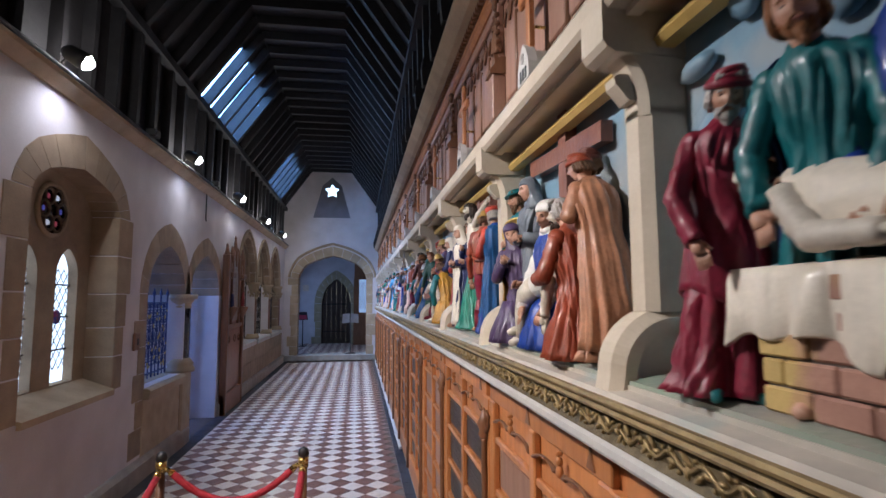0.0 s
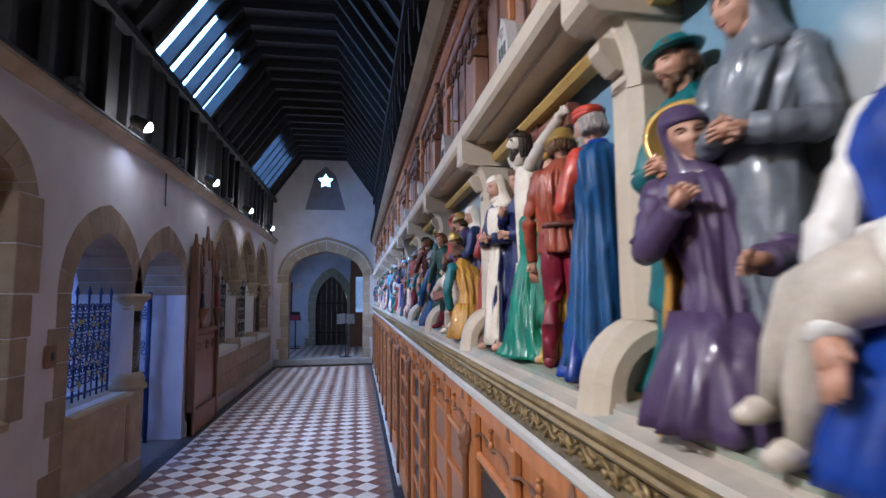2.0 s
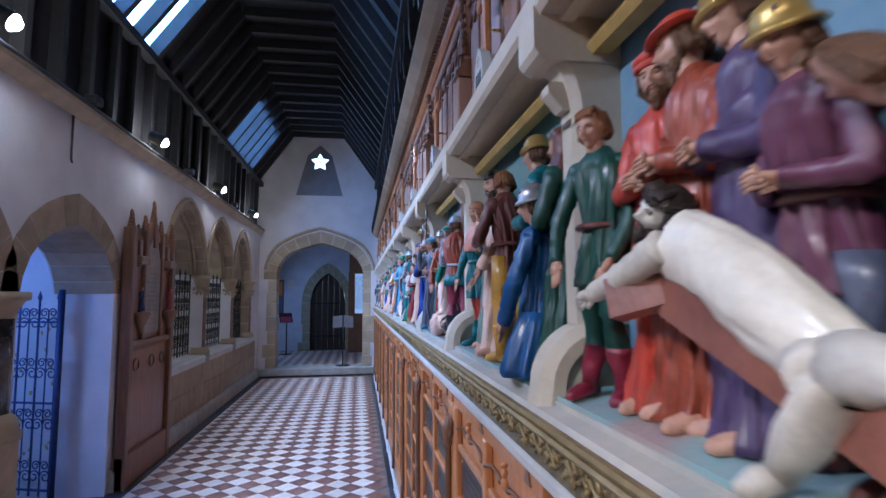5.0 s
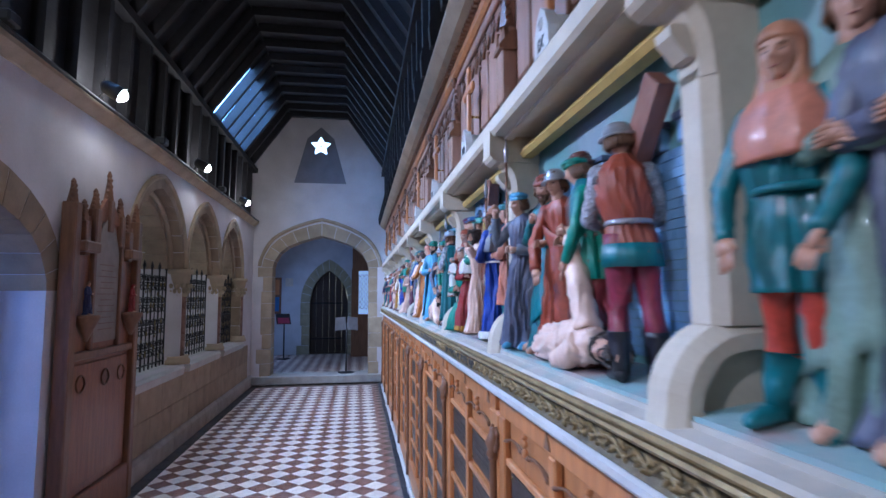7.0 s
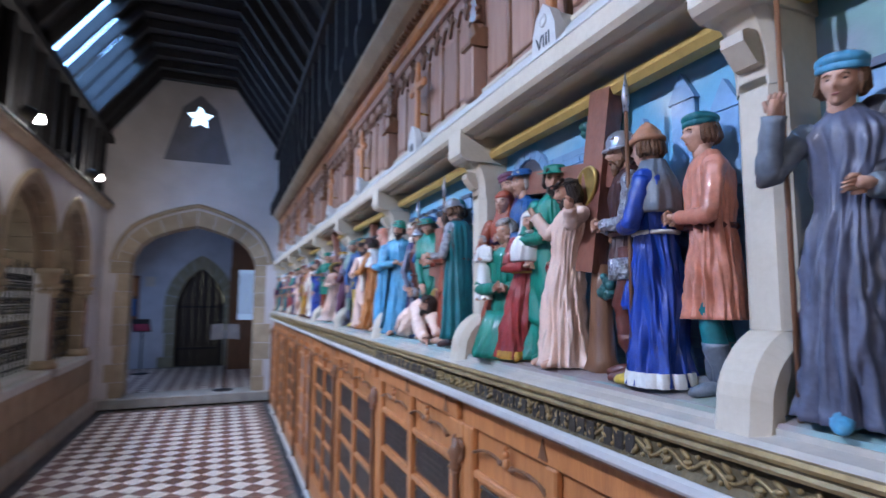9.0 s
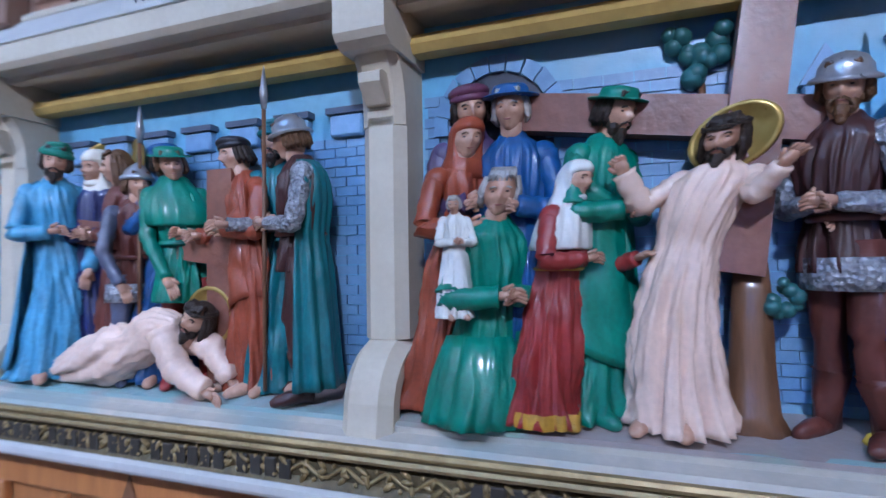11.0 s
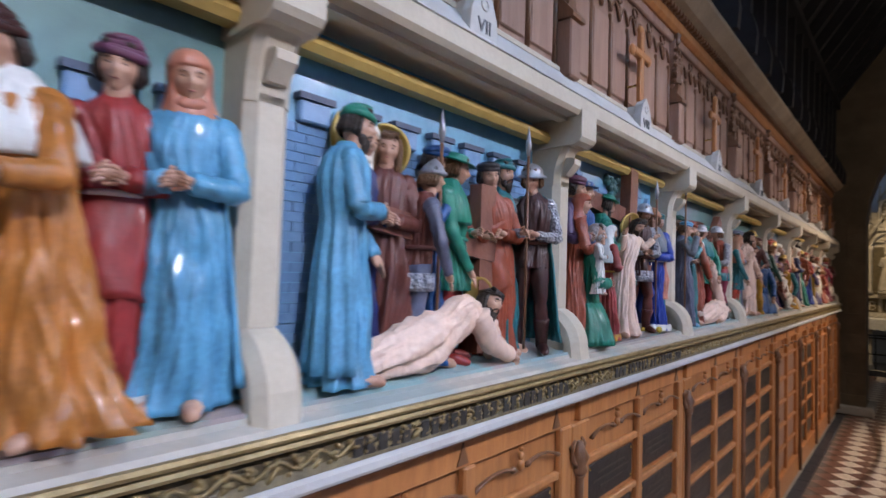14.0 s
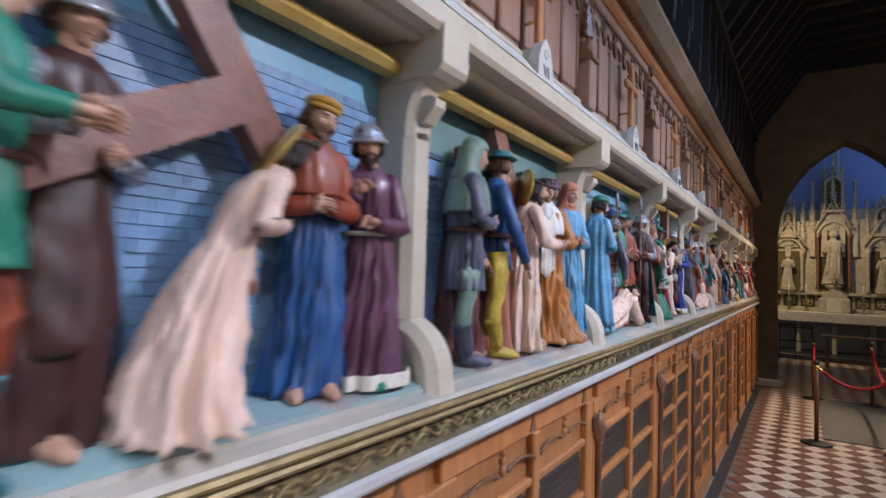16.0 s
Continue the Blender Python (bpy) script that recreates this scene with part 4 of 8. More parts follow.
def lower_bay(k, plates):
    a, b = pillar_y(k), pillar_y(k - 1)
    w = thing("wainscot_bay", "waxed oak wainscot bay with carved tracery" + (" and dark memorial plates" if plates else " and plain square panels"), "panelling", "wainscot bays")
    part("backboard", Mesh().box(PX + 0.02, PX + 0.05, a, b, 0.10, 1.39, OAK), w)
    part("top_rail", Mesh().box(PX, PX + 0.02, a + 0.03, b - 0.03, 1.30, 1.388, OAK, 0.003), w)
    part("base_rail", Mesh().box(PX - 0.012, PX + 0.02, a, b, 0.10, 0.26, OAK, 0.006), w)
    part("crown_strip", Mesh().prism([(PX - 0.015, 1.368), (PX - 0.02, 1.378), (PX - 0.01, 1.388), (PX + 0.02, 1.388), (PX + 0.02, 1.368)], a, b, OAK_DARK), w)
    m = (a + b) / 2
    for y, hw in ((a + 0.055, 0.035), (m, 0.022), (b - 0.055, 0.035)):
        part("stile", Mesh().box(PX - 0.004, PX + 0.02, y - hw, y + hw, 0.26, 1.30, OAK, 0.005), w)
    for z in (1.165, 0.985, 0.805, 0.625, 0.445):
        for y0, y1 in ((a + 0.09, m - 0.022), (m + 0.022, b - 0.09)):
            part("rail", Mesh().box(PX + 0.001, PX + 0.02, y0, y1, z - 0.012, z + 0.012, OAK, 0.004), w)
    for i, z in enumerate((1.075, 0.895, 0.715, 0.535, 0.36)):
        for y0, y1 in ((a + 0.115, m - 0.045), (m + 0.045, b - 0.115)):
            if plates:
                pl = part("plate", Mesh().box(PX + 0.012, PX + 0.021, y0, y1, z - 0.062, z + 0.062, PLATE, 0.002), w, "dark bronze plate")
                st = Mesh()
                for yy in (y0 + 0.012, y1 - 0.012):
                    for zz in (z - 0.05, z + 0.05):
                        st.ball((PX + 0.0115, yy, zz), 0.0045, BRASS, 6, 4)
                tagged(part("stud", st, pl), kind="stuff")
                bars = Mesh()
                for j, frac in enumerate((0.62, 0.8, 0.5)):
                    hw = (y1 - y0) * frac / 2
                    bars.box(PX + 0.0105, PX + 0.0125, (y0 + y1) / 2 - hw, (y0 + y1) / 2 + hw, z + 0.022 - j * 0.024, z + 0.028 - j * 0.024, material("worn_bronze", (0.10, 0.085, 0.07), None, 0.4, 0.5, scale=30))
                tagged(part("raised_line", bars, pl), kind="stuff")
            else:
                part("panel", Mesh().prism([(y0, z - 0.062), (y1, z - 0.062), (y1, z + 0.062), (y0, z + 0.062)], PX + 0.014, PX + 0.022, OAK_UPPER, 'x'), w)
    # carved heads: curled ogee lines, a drop and a bud on each half
    for c0, c1 in ((a + 0.09, m), (m, b - 0.09)):
        c, hw = (c0 + c1) / 2, (c1 - c0) / 2
        ln = Mesh()
        for s in (1, -1):
            pts = [(PX - 0.001, c + s * hw * t, 1.235 + 0.030 * math.sin(t * 2.8) - 0.02 * t) for t in np.linspace(0.12, 0.92, 9)]
            ln.tube(pts, [0.010, 0.008, 0.007, 0.006, 0.006, 0.006, 0.007, 0.008, 0.010], OAK_DARK, 6, squash=0.6)
        part("ogee_carving", ln, w)
        bud = Mesh()
        for dz, r in ((0.0, 0.016), (0.024, 0.012), (0.042, 0.007)):
            bud.ball((PX - 0.0018, c, 1.25 + dz), (0.010, r * 0.8, r), OAK, 8, 5)
        bud.ball((PX - 0.002, c - 0.035, 1.245), (0.008, 0.014, 0.009), OAK_DARK, 7, 4)
        bud.ball((PX - 0.002, c + 0.035, 1.245), (0.008, 0.014, 0.009), OAK_DARK, 7, 4)
        part("bud_carving", bud, w)
        part("pointed_drop", Mesh().prism([(c - hw + 0.01, 1.31), (c - hw + 0.05, 1.31), (c - hw + 0.03, 1.36)], PX - 0.004, PX + 0.01, OAK_DARK, 'x'), w)
    return w


for k in range(1, 15):
    lower_bay(k, k in (2, 3, 5, 6, 7, 8, 9, 10, 12))
shaft = thing("wainscot_shaft", "slender turned oak shaft with carved capital", "shaft", "wainscot shafts")
part("shaft", Mesh().lathe([(0.018, 0.12), (0.018, 0.3), (0.012, 0.32), (0.012, 0.72), (0.017, 0.735), (0.017, 0.75), (0.012, 0.765), (0.012, 1.14), (0.018, 1.15)], (PX - 0.018, 0, 0), OAK_DARK, 10), shaft)
cp = Mesh().lathe([(0.014, 1.145), (0.026, 1.165), (0.020, 1.18), (0.030, 1.205), (0.016, 1.23), (0.010, 1.25)], (PX - 0.016, 0, 0), OAK_DARK, 10)
for s in (1, -1):
    cp.tube([(PX - 0.015, s * 0.012, 1.17), (PX - 0.012, s * 0.035, 1.20), (PX - 0.010, s * 0.040, 1.235), (PX - 0.012, s * 0.02, 1.255)], [0.007, 0.009, 0.008, 0.005], OAK_DARK, 6)
part("capital", cp, shaft)
part("back_strip", Mesh().box(PX - 0.008, PX + 0.02, -0.032, 0.032, 0.10, 1.30, OAK, 0.004), shaft)
shaft.location = (0, pillar_y(14), 0)
for k in range(13, -1, -1):
    copy_thing(shaft, pose(0, pillar_y(k), 0))
# plinth of pale stone blocks under the panelling, and the heating pipe
pl = thing("wainscot_plinth", "pale stone plinth under the oak panelling", "plinth", kind="structure")
y = FY0
while y < FY1 - 0.1:
    part("plinth_stone", Mesh().prism([(0.49, 0.0), (0.49, 0.085), (0.50, 0.10), (0.56, 0.10), (0.56, 0.0)], y + 0.003, min(y + 0.515, FY1) - 0.0018, STONE_GREY), pl)
    y += 0.515
pipe = thing("heating_pipe", "cream painted heating pipe clipped along the floor", "pipe")
part("tube", Mesh().tube([(0.455, yy, 0.075) for yy in np.arange(6.0, FY1 + 0.4, 0.6)], 0.021, LEDGE, 10), pipe)
for yy in np.arange(6.6, FY1, 1.2):
    part("collar", Mesh().tube([(0.455, yy - 0.02, 0.075), (0.455, yy + 0.02, 0.075)], 0.029, LEDGE, 10), pipe)
    part("clip", Mesh().box(0.445, 0.465, yy + 0.3, yy + 0.32, 0.0, 0.08, LEDGE), pipe)

# ---------- oak panelling and cornice above the ledge ----------
UX = 0.545
for k in range(1, 15):
    a, b = pillar_y(k), pillar_y(k - 1)
    u = thing("upper_panel_bay", "reddish oak panel bay with carved tracery band above the ledge", "panelling", "upper panel bays")
    part("backboard", Mesh().box(UX + 0.012, UX + 0.05, a, b, 2.39, 2.93, OAK_UPPER), u)
    part("sill_rail", Mesh().prism([(UX - 0.012, 2.393), (UX - 0.012, 2.405), (UX + 0.005, 2.42), (UX + 0.012, 2.42), (UX + 0.012, 2.393)], a + 0.04, b - 0.04, FRAME_STONE), u, "pale moulded sill strip")
    n = 6
    for i in range(n):
        y0, y1 = a + 0.045 + (b - a - 0.09) * i / n, a + 0.045 + (b - a - 0.09) * (i + 1) / n
        part("panel", Mesh().box(UX + 0.003, UX + 0.012, y0 + 0.016, y1 - 0.016, 2.44, 2.715, OAK_UPPER, 0.004), u)
        part("moulding", Mesh().tube([(UX + 0.008, y0, 2.42), (UX + 0.008, y0, 2.735)], 0.009, OAK_DARK, 6), u)
        # tracery: two cusped loops and a drop
        c = (y0 + y1) / 2
        t = Mesh()
        hw = (y1 - y0) / 2
        for s in (1, -1):
            t.tube([(UX + 0.004, c + s * hw * q, 2.74 + 0.06 * math.sin(q * math.pi * 0.95)) for q in np.linspace(0, 1, 7)], 0.006, OAK_DARK, 5)
        t.ball((UX + 0.004, c, 2.785), (0.008, 0.016, 0.022), OAK_DARK, 8, 5)
        t.tube([(UX + 0.006, c + 0.024 * math.cos(q), 2.83 + 0.02 * math.sin(q)) for q in np.linspace(0, 6.28, 10)], 0.0045, OAK_DARK, 5)
        part("tracery", t, u)
    part("tracery_rail", Mesh().box(UX - 0.006, UX + 0.012, a, b, 2.855, 2.90, OAK_UPPER, 0.005), u)
post = thing("oak_buttress", "carved oak buttress with gabled niche and leafy finial", "buttress", "buttresses of the upper panelling")
part("pier", Mesh().box(UX - 0.045, UX + 0.012, -0.034, 0.034, 2.375, 2.56, OAK_UPPER, 0.005), post)
part("slope_cap", Mesh().prism([(UX - 0.055, 2.56), (UX - 0.055, 2.575), (UX - 0.01, 2.63), (UX + 0.012, 2.63), (UX + 0.012, 2.56)], -0.042, 0.042, OAK_DARK), post)
part("gablet", Mesh().prism([(-0.03, 2.60), (0.03, 2.60), (0.0, 2.69)], UX - 0.03, UX + 0.01, OAK_DARK, 'x'), post)
part("upper_shaft", Mesh().box(UX - 0.015, UX + 0.012, -0.018, 0.018, 2.63, 2.87, OAK_UPPER, 0.004), post)
for i in range(5):
    for sg in (1, -1):
        part("crocket", Mesh().ball((UX - 0.018, sg * (0.030 - 0.004 * i), 2.665 + i * 0.038), (0.013, 0.013, 0.011), OAK_DARK, 7, 5, Matrix.Rotation(0.6 * sg, 3, 'X')), post)
part("finial", Mesh().lathe([(0.006, 2.84), (0.017, 2.855), (0.010, 2.868), (0.019, 2.885), (0.004, 2.90)], (UX - 0.02, 0, 0), OAK_DARK, 8), post)
part("spirelet", Mesh().lathe([(0.030, 2.655), (0.016, 2.76), (0.006, 2.85)], (UX - 0.012, 0, 0), OAK_DARK, 6, False), post)
post.location = (0, pillar_y(14), 0)
for k in range(13, -1, -1):
    copy_thing(post, pose(0, pillar_y(k), 0))
cor = thing("cornice", "long carved cornice with dentils and cream painted moulding", "cornice", kind="structure")
part("frieze_board", along([(0.53, 2.895), (0.515, 2.91), (0.515, 2.95), (0.62, 2.95), (0.62, 2.895)], OAK), cor)
dn = Mesh()
y = FY0
while y < FY1 - 0.02:
    dn.box(0.49, 0.53, y, y + 0.022, 2.951, 2.972, OAK_DARK)
    y += 0.040
tagged(part("dentils", dn, cor, "row of small square dentils"), kind="stuff")
part("dentil_board", along([(0.512, 2.951), (0.512, 2.973), (0.62, 2.973), (0.62, 2.951)], OAK_DARK), cor)
part("moulding", along([(0.49, 2.974), (0.46, 2.985), (0.425, 3.02), (0.41, 3.035), (0.41, 3.06), (0.62, 3.06), (0.62, 2.974)], STONE_ARCADE), cor, "cream painted cornice moulding")

# labels and crosses on the ledge
NUM = {8: "VIII", 7: "VII", 6: "VI", 9: "IX"}
for k in range(1, 15):
    m = pillar_y(k) + PITCH / 2
    lb = thing("number_shield", "small grey pointed stone shield with raised numeral", "shield", "number shields")
    pts = [(m + 0.055, 2.31), (m - 0.055, 2.31), (m - 0.05, 2.37), (m - 0.03, 2.415), (m, 2.44), (m + 0.03, 2.415), (m + 0.05, 2.37)]
    part("slab", Mesh().prism(pts, 0.470, 0.50, LEDGE, 'x'), lb)
    part("support", Mesh().prism([(0.499, 2.345), (0.499, 2.41), (0.54, 2.41), (0.54, 2.393)], m - 0.03, m + 0.03, LEDGE), lb)
    dark = material("numeral_dark", (0.11, 0.12, 0.13), None, 0.6, scale=20)
    if k in NUM:
        lettering(NUM[k], m, 2.325, 0.4695, 0.048, dark, lb, "numeral", "raised dark numeral", 0.002)
    else:
        br = Mesh()
        for i in range(3):
            br.box(0.467, 0.4705, m - 0.033 + i * 0.024, m - 0.023 + i * 0.024, 2.325, 2.36, dark)
        part("numeral_bars", br, lb)
    part("ring", Mesh().tube([(0.4695, m + 0.014 * math.cos(q), 2.395 + 0.014 * math.sin(q)) for q in np.linspace(0, 6.28, 11)], 0.0035, LEDGE, 5), lb)
    cr = thing("wooden_cross", "small oak cross with rounded trefoil ends over the shield", "cross", "small crosses")
    c = Mesh().box(0.486, 0.506, m - 0.015, m + 0.015, 2.43, 2.71, OAK, 0.004)
    part("upright", c, cr)
    part("arm", Mesh().box(0.484, 0.508, m - 0.075, m + 0.075, 2.60, 2.63, OAK, 0.004), cr)
    for yy, zz in ((m, 2.712), (m - 0.078, 2.615), (m + 0.078, 2.615)):
        part("trefoil_end", Mesh().ball((0.496, yy, zz), (0.012, 0.022, 0.022), OAK, 10, 6), cr)
    part("pin", Mesh().tube([(0.504, m, 2.5), (UX + 0.012, m, 2.5)], 0.005, BRASS, 6), cr)

# ---------- painted plaster figures ----------
SRGB = dict(teal=(26, 112, 118), green=(16, 130, 108), darkgreen=(24, 72, 62), blue=(26, 66, 160), navy=(28, 38, 88), skyblue=(86, 160, 196), red=(158, 52, 50),
            maroon=(136, 34, 58), brown=(104, 56, 48), rust=(158, 74, 50), orange=(196, 122, 58), tan=(186, 130, 98), pale=(232, 198, 178), cream=(228, 218, 200),
            grey=(112, 120, 130), purple=(84, 66, 102), mustard=(198, 146, 54), yellow=(216, 184, 76), black=(42, 40, 48), salmon=(200, 128, 104),
            steel=(30, 84, 140), plum=(104, 58, 80), slate=(92, 96, 116), scarlet=(196, 70, 52), white=(224, 222, 216), sage=(122, 148, 134), umber=(70, 40, 38))
PAINT = {}


def creased(m):
    """Adds the fine modelled creases of cloth to a paint."""
    n, l = m.node_tree.nodes, m.node_tree.links
    co, mp = n.new("ShaderNodeTexCoord"), n.new("ShaderNodeMapping")
    mp.inputs["Scale"].default_value = (1.0, 1.0, 0.30)
    mp.inputs["Rotation"].default_value = (0.25, 0.2, 0.0)
    l.new(co.outputs["Object"], mp.inputs["Vector"])
    f = n.new("ShaderNodeTexNoise")
    f.noise_type = 'RIDGED_MULTIFRACTAL'
    f.inputs["Scale"].default_value, f.inputs["Detail"].default_value, f.inputs["Distortion"].default_value = 24.0, 2.0, 0.6
    l.new(mp.outputs[0], f.inputs["Vector"])
    b = n.new("ShaderNodeBump")
    b.inputs["Strength"].default_value, b.inputs["Distance"].default_value = 1.0, 0.013
    l.new(f.outputs[0], b.inputs["Height"])
    first = next(q for q in n if q.type == 'BUMP' and q != b)
    l.new(b.outputs[0], first.inputs["Normal"])
    return m


def ringed(m):
    """Adds the small rings of chain mail to a paint."""
    n, l = m.node_tree.nodes, m.node_tree.links
    co, v = n.new("ShaderNodeTexCoord"), n.new("ShaderNodeTexVoronoi")
    v.inputs["Scale"].default_value = 130.0
    l.new(co.outputs["Object"], v.inputs["Vector"])
    b = n.new("ShaderNodeBump")
    b.inputs["Strength"].default_value, b.inputs["Distance"].default_value = 1.0, 0.006
    l.new(v.outputs["Distance"], b.inputs["Height"])
    first = next(q for q in n if q.type == 'BUMP' and q != b)
    l.new(b.outputs[0], first.inputs["Normal"])
    return m


def paint(c):
    if c not in PAINT:
        if c == 'silver':
            PAINT[c] = material("paint_silver", (0.50, 0.50, 0.52), (0.34, 0.34, 0.36), 0.3, 0.7, scale=30, bump=0.1)
        elif c == 'mail':
            PAINT[c] = ringed(material("paint_mail", (0.50, 0.51, 0.54), (0.20, 0.20, 0.23), 0.34, 0.55, scale=60, fine=200, bump=0.4))
        elif c == 'gold':
            PAINT[c] = material("paint_gold", (0.55, 0.38, 0.12), (0.42, 0.27, 0.07), 0.32, 0.55, scale=25, bump=0.2)
        else:
            rgb = tuple((v / 255) ** 2.2 for v in SRGB[c])
            PAINT[c] = creased(material("paint_" + c, rgb, tuple(v * (0.80 if min(rgb) > 0.3 else 0.55) for v in rgb), 0.46, 0.0, scale=14, fine=110, bump=0.2, coat=0.28))
    return PAINT[c]


SKIN = material("paint_skin", (0.56, 0.33, 0.23), (0.40, 0.20, 0.13), 0.45, scale=40, fine=140, bump=0.08, coat=0.15)
WAN = material("paint_wan_skin", (0.62, 0.57, 0.48), (0.48, 0.43, 0.36), 0.45, scale=30, fine=120, bump=0.1, coat=0.15)
HAIR = {c: material("paint_hair_" + c, v, None, 0.5, scale=50, fine=160, bump=0.9) for c, v in (('dark', (0.035, 0.022, 0.016)), ('brown', (0.14, 0.065, 0.028)), ('grey', (0.42, 0.39, 0.36)), ('red', (0.26, 0.10, 0.03)))}
SHADE = material("paint_eye", (0.05, 0.03, 0.025), None, 0.4, scale=40)
LIPS = material("paint_lips", (0.38, 0.15, 0.12), None, 0.4, scale=40)
FOLD = [0]


def hang(t, n, ph, seed, z):
    """Hanging folds at an angle: round ridges with sharp valleys between, uneven in width."""
    s = t + 0.22 * math.sin(2 * t + seed) + 0.12 * math.sin(3 * t - seed * 1.7) + 0.25 * math.sin(seed) * z
    deep = 0.55 + 0.45 * math.sin(t * 2 + seed * 2.1 + z * 2.0)
    return deep * (abs(math.sin(n * s / 2 + ph)) ** 0.8 - 0.62) + 0.28 * (abs(math.sin(n * 1.1 * s + ph * 1.9 + z * 3)) - 0.6)


def ring(z, a, b, amp, n, ph, dx=0.0, dy=0.0, seg=36, seed=0.0, rough=0.0, scale=0.53):
    """One level of drapery: hanging folds and slanting creases."""
    out = []
    for i in range(seg):
        t = 2 * math.pi * i / seg
        q = z / scale
        r = 1 + 2.0 * amp * hang(t, n, ph, seed, q)
        if rough:
            s = t - 1.6 * math.sin(seed * 1.7) * q
            e = noise.noise(Vector((2.6 * math.cos(s) + seed, 2.6 * math.sin(s), q * 2.4 + 0.9 * math.sin(t + seed))))
            r += rough * (0.4 - 2.0 * abs(e))
            s = t + 1.2 * math.sin(seed * 0.9) * q
            e = noise.noise(Vector((6.0 * math.cos(s) + seed, 6.0 * math.sin(s), q * 4.5 + 1.2 * math.sin(t + seed))))
            r += rough * 0.7 * (0.3 - 2.2 * abs(e))
            w = math.remainder(t - math.pi - 0.4 * math.sin(seed), 6.2832)
            r += 0.055 * math.exp(-(w / 0.8) ** 2 - ((q - 0.42) / 0.13) ** 2) * (2 * abs(math.sin(17 * (q - 0.13 * w * w + 0.05 * w * math.sin(seed)) + seed)) - 1.2)
            r += 0.15 * math.exp(-((math.remainder(t - math.pi - 0.6 * math.sin(seed * 3), 6.2832)) / 0.36) ** 2 - ((q - 0.28) / 0.12) ** 2)
        out.append((dx + b * r * math.cos(t), dy + a * r * math.sin(t), z))
    return out


SHAPE = [(0.0, 0.150, 0.122), (0.04, 0.143, 0.116), (0.12, 0.130, 0.106), (0.22, 0.119, 0.100), (0.33, 0.110, 0.094), (0.44, 0.102, 0.088), (0.52, 0.094, 0.080), (0.575, 0.085, 0.072),
         (0.60, 0.088, 0.075), (0.66, 0.099, 0.084), (0.73, 0.108, 0.086), (0.785, 0.110, 0.078), (0.815, 0.088, 0.066), (0.84, 0.052, 0.048), (0.86, 0.040, 0.040)]


def shape_at(q):
    for (z0, a0, b0), (z1, a1, b1) in zip(SHAPE, SHAPE[1:]):
        if z0 <= q <= z1:
            t = (q - z0) / (z1 - z0)
            return a0 + (a1 - a0) * t, b0 + (b1 - b0) * t
    return SHAPE[-1][1:]


def gown(ms, H, z0, z1, mat, rnd, flare=1.0, lo=0.0, train=0.0):
    """A draped body from z0 to z1 of the height, with folds that deepen downward."""
    n, ph, seed = rnd.choice((9, 10, 11, 12)), rnd.uniform(0, 6), rnd.uniform(0, 50)
    rows = []
    for z in np.linspace(z0, z1, 44):
        a, b = shape_at(z)
        k = 1 + (flare - 1) * max(0.0, 1 - z / 0.55)
        amp = 0.19 * max(0.0, 1 - z / 0.68) ** 0.55 + 0.04 * (z < 0.8)
        wob = 0.020 * H * math.sin(ph + z * 5.0) * (1 if z < 0.72 else max(0.0, (0.86 - z) / 0.14))
        rows.append(ring((lo + z) * H, a * H * k, b * H * k, amp, n, ph, dx=-train * H * max(0, 0.3 - z), dy=wob, seg=112, seed=seed, rough=0.19 if z < 0.79 else 0.05, scale=H))
    for j, row in enumerate(rows[:3]):
        if z0 < 0.3:
            row[:] = [(p[0] * (1 + 0.05 * (1 - j / 3)), p[1] * (1 + 0.05 * (1 - j / 3)), p[2]) for p in row]
    ms.rings(rows, mat)


def mantle(ms, H, mat, rnd, lo=0.0):
    """A cloth thrown over one shoulder, falling across the body to the other side."""
    side, ph, seed = rnd.choice((1, -1)), rnd.uniform(0, 6), rnd.uniform(0, 50)
    low = rnd.uniform(0.16, 0.34)
    rows = []
    for i in range(17):
        q = i / 16
        row = []
        for m in range(52):
            u = m / 51
            t = math.pi + side * (-2.5 + 3.6 * u)
            z = low + (0.80 - low) * q * (0.62 + 0.38 * (1 - u)) - 0.05 * (1 - q) * math.sin(u * 5 + ph)
            a, b = shape_at(max(z, 0.02))
            f = 1.10 + 0.05 * (1 - q) + 0.14 * (abs(math.sin(9 * u + 2.2 * q * side + ph)) - 0.6) * (1 - 0.6 * q)
            f += 0.06 * (0.4 - 2.2 * abs(noise.noise(Vector((6 * u + 5 * q * side + seed, q * 2.2, seed)))))
            row.append((b * H * f * math.cos(t), a * H * f * math.sin(t), (z + lo) * H))
        rows.append(row)
    inner = [[(p[0] * 0.9, p[1] * 0.9, p[2]) for p in r] for r in rows]
    ms.rings([o + n[::-1] for o, n in zip(rows, inner)], mat)


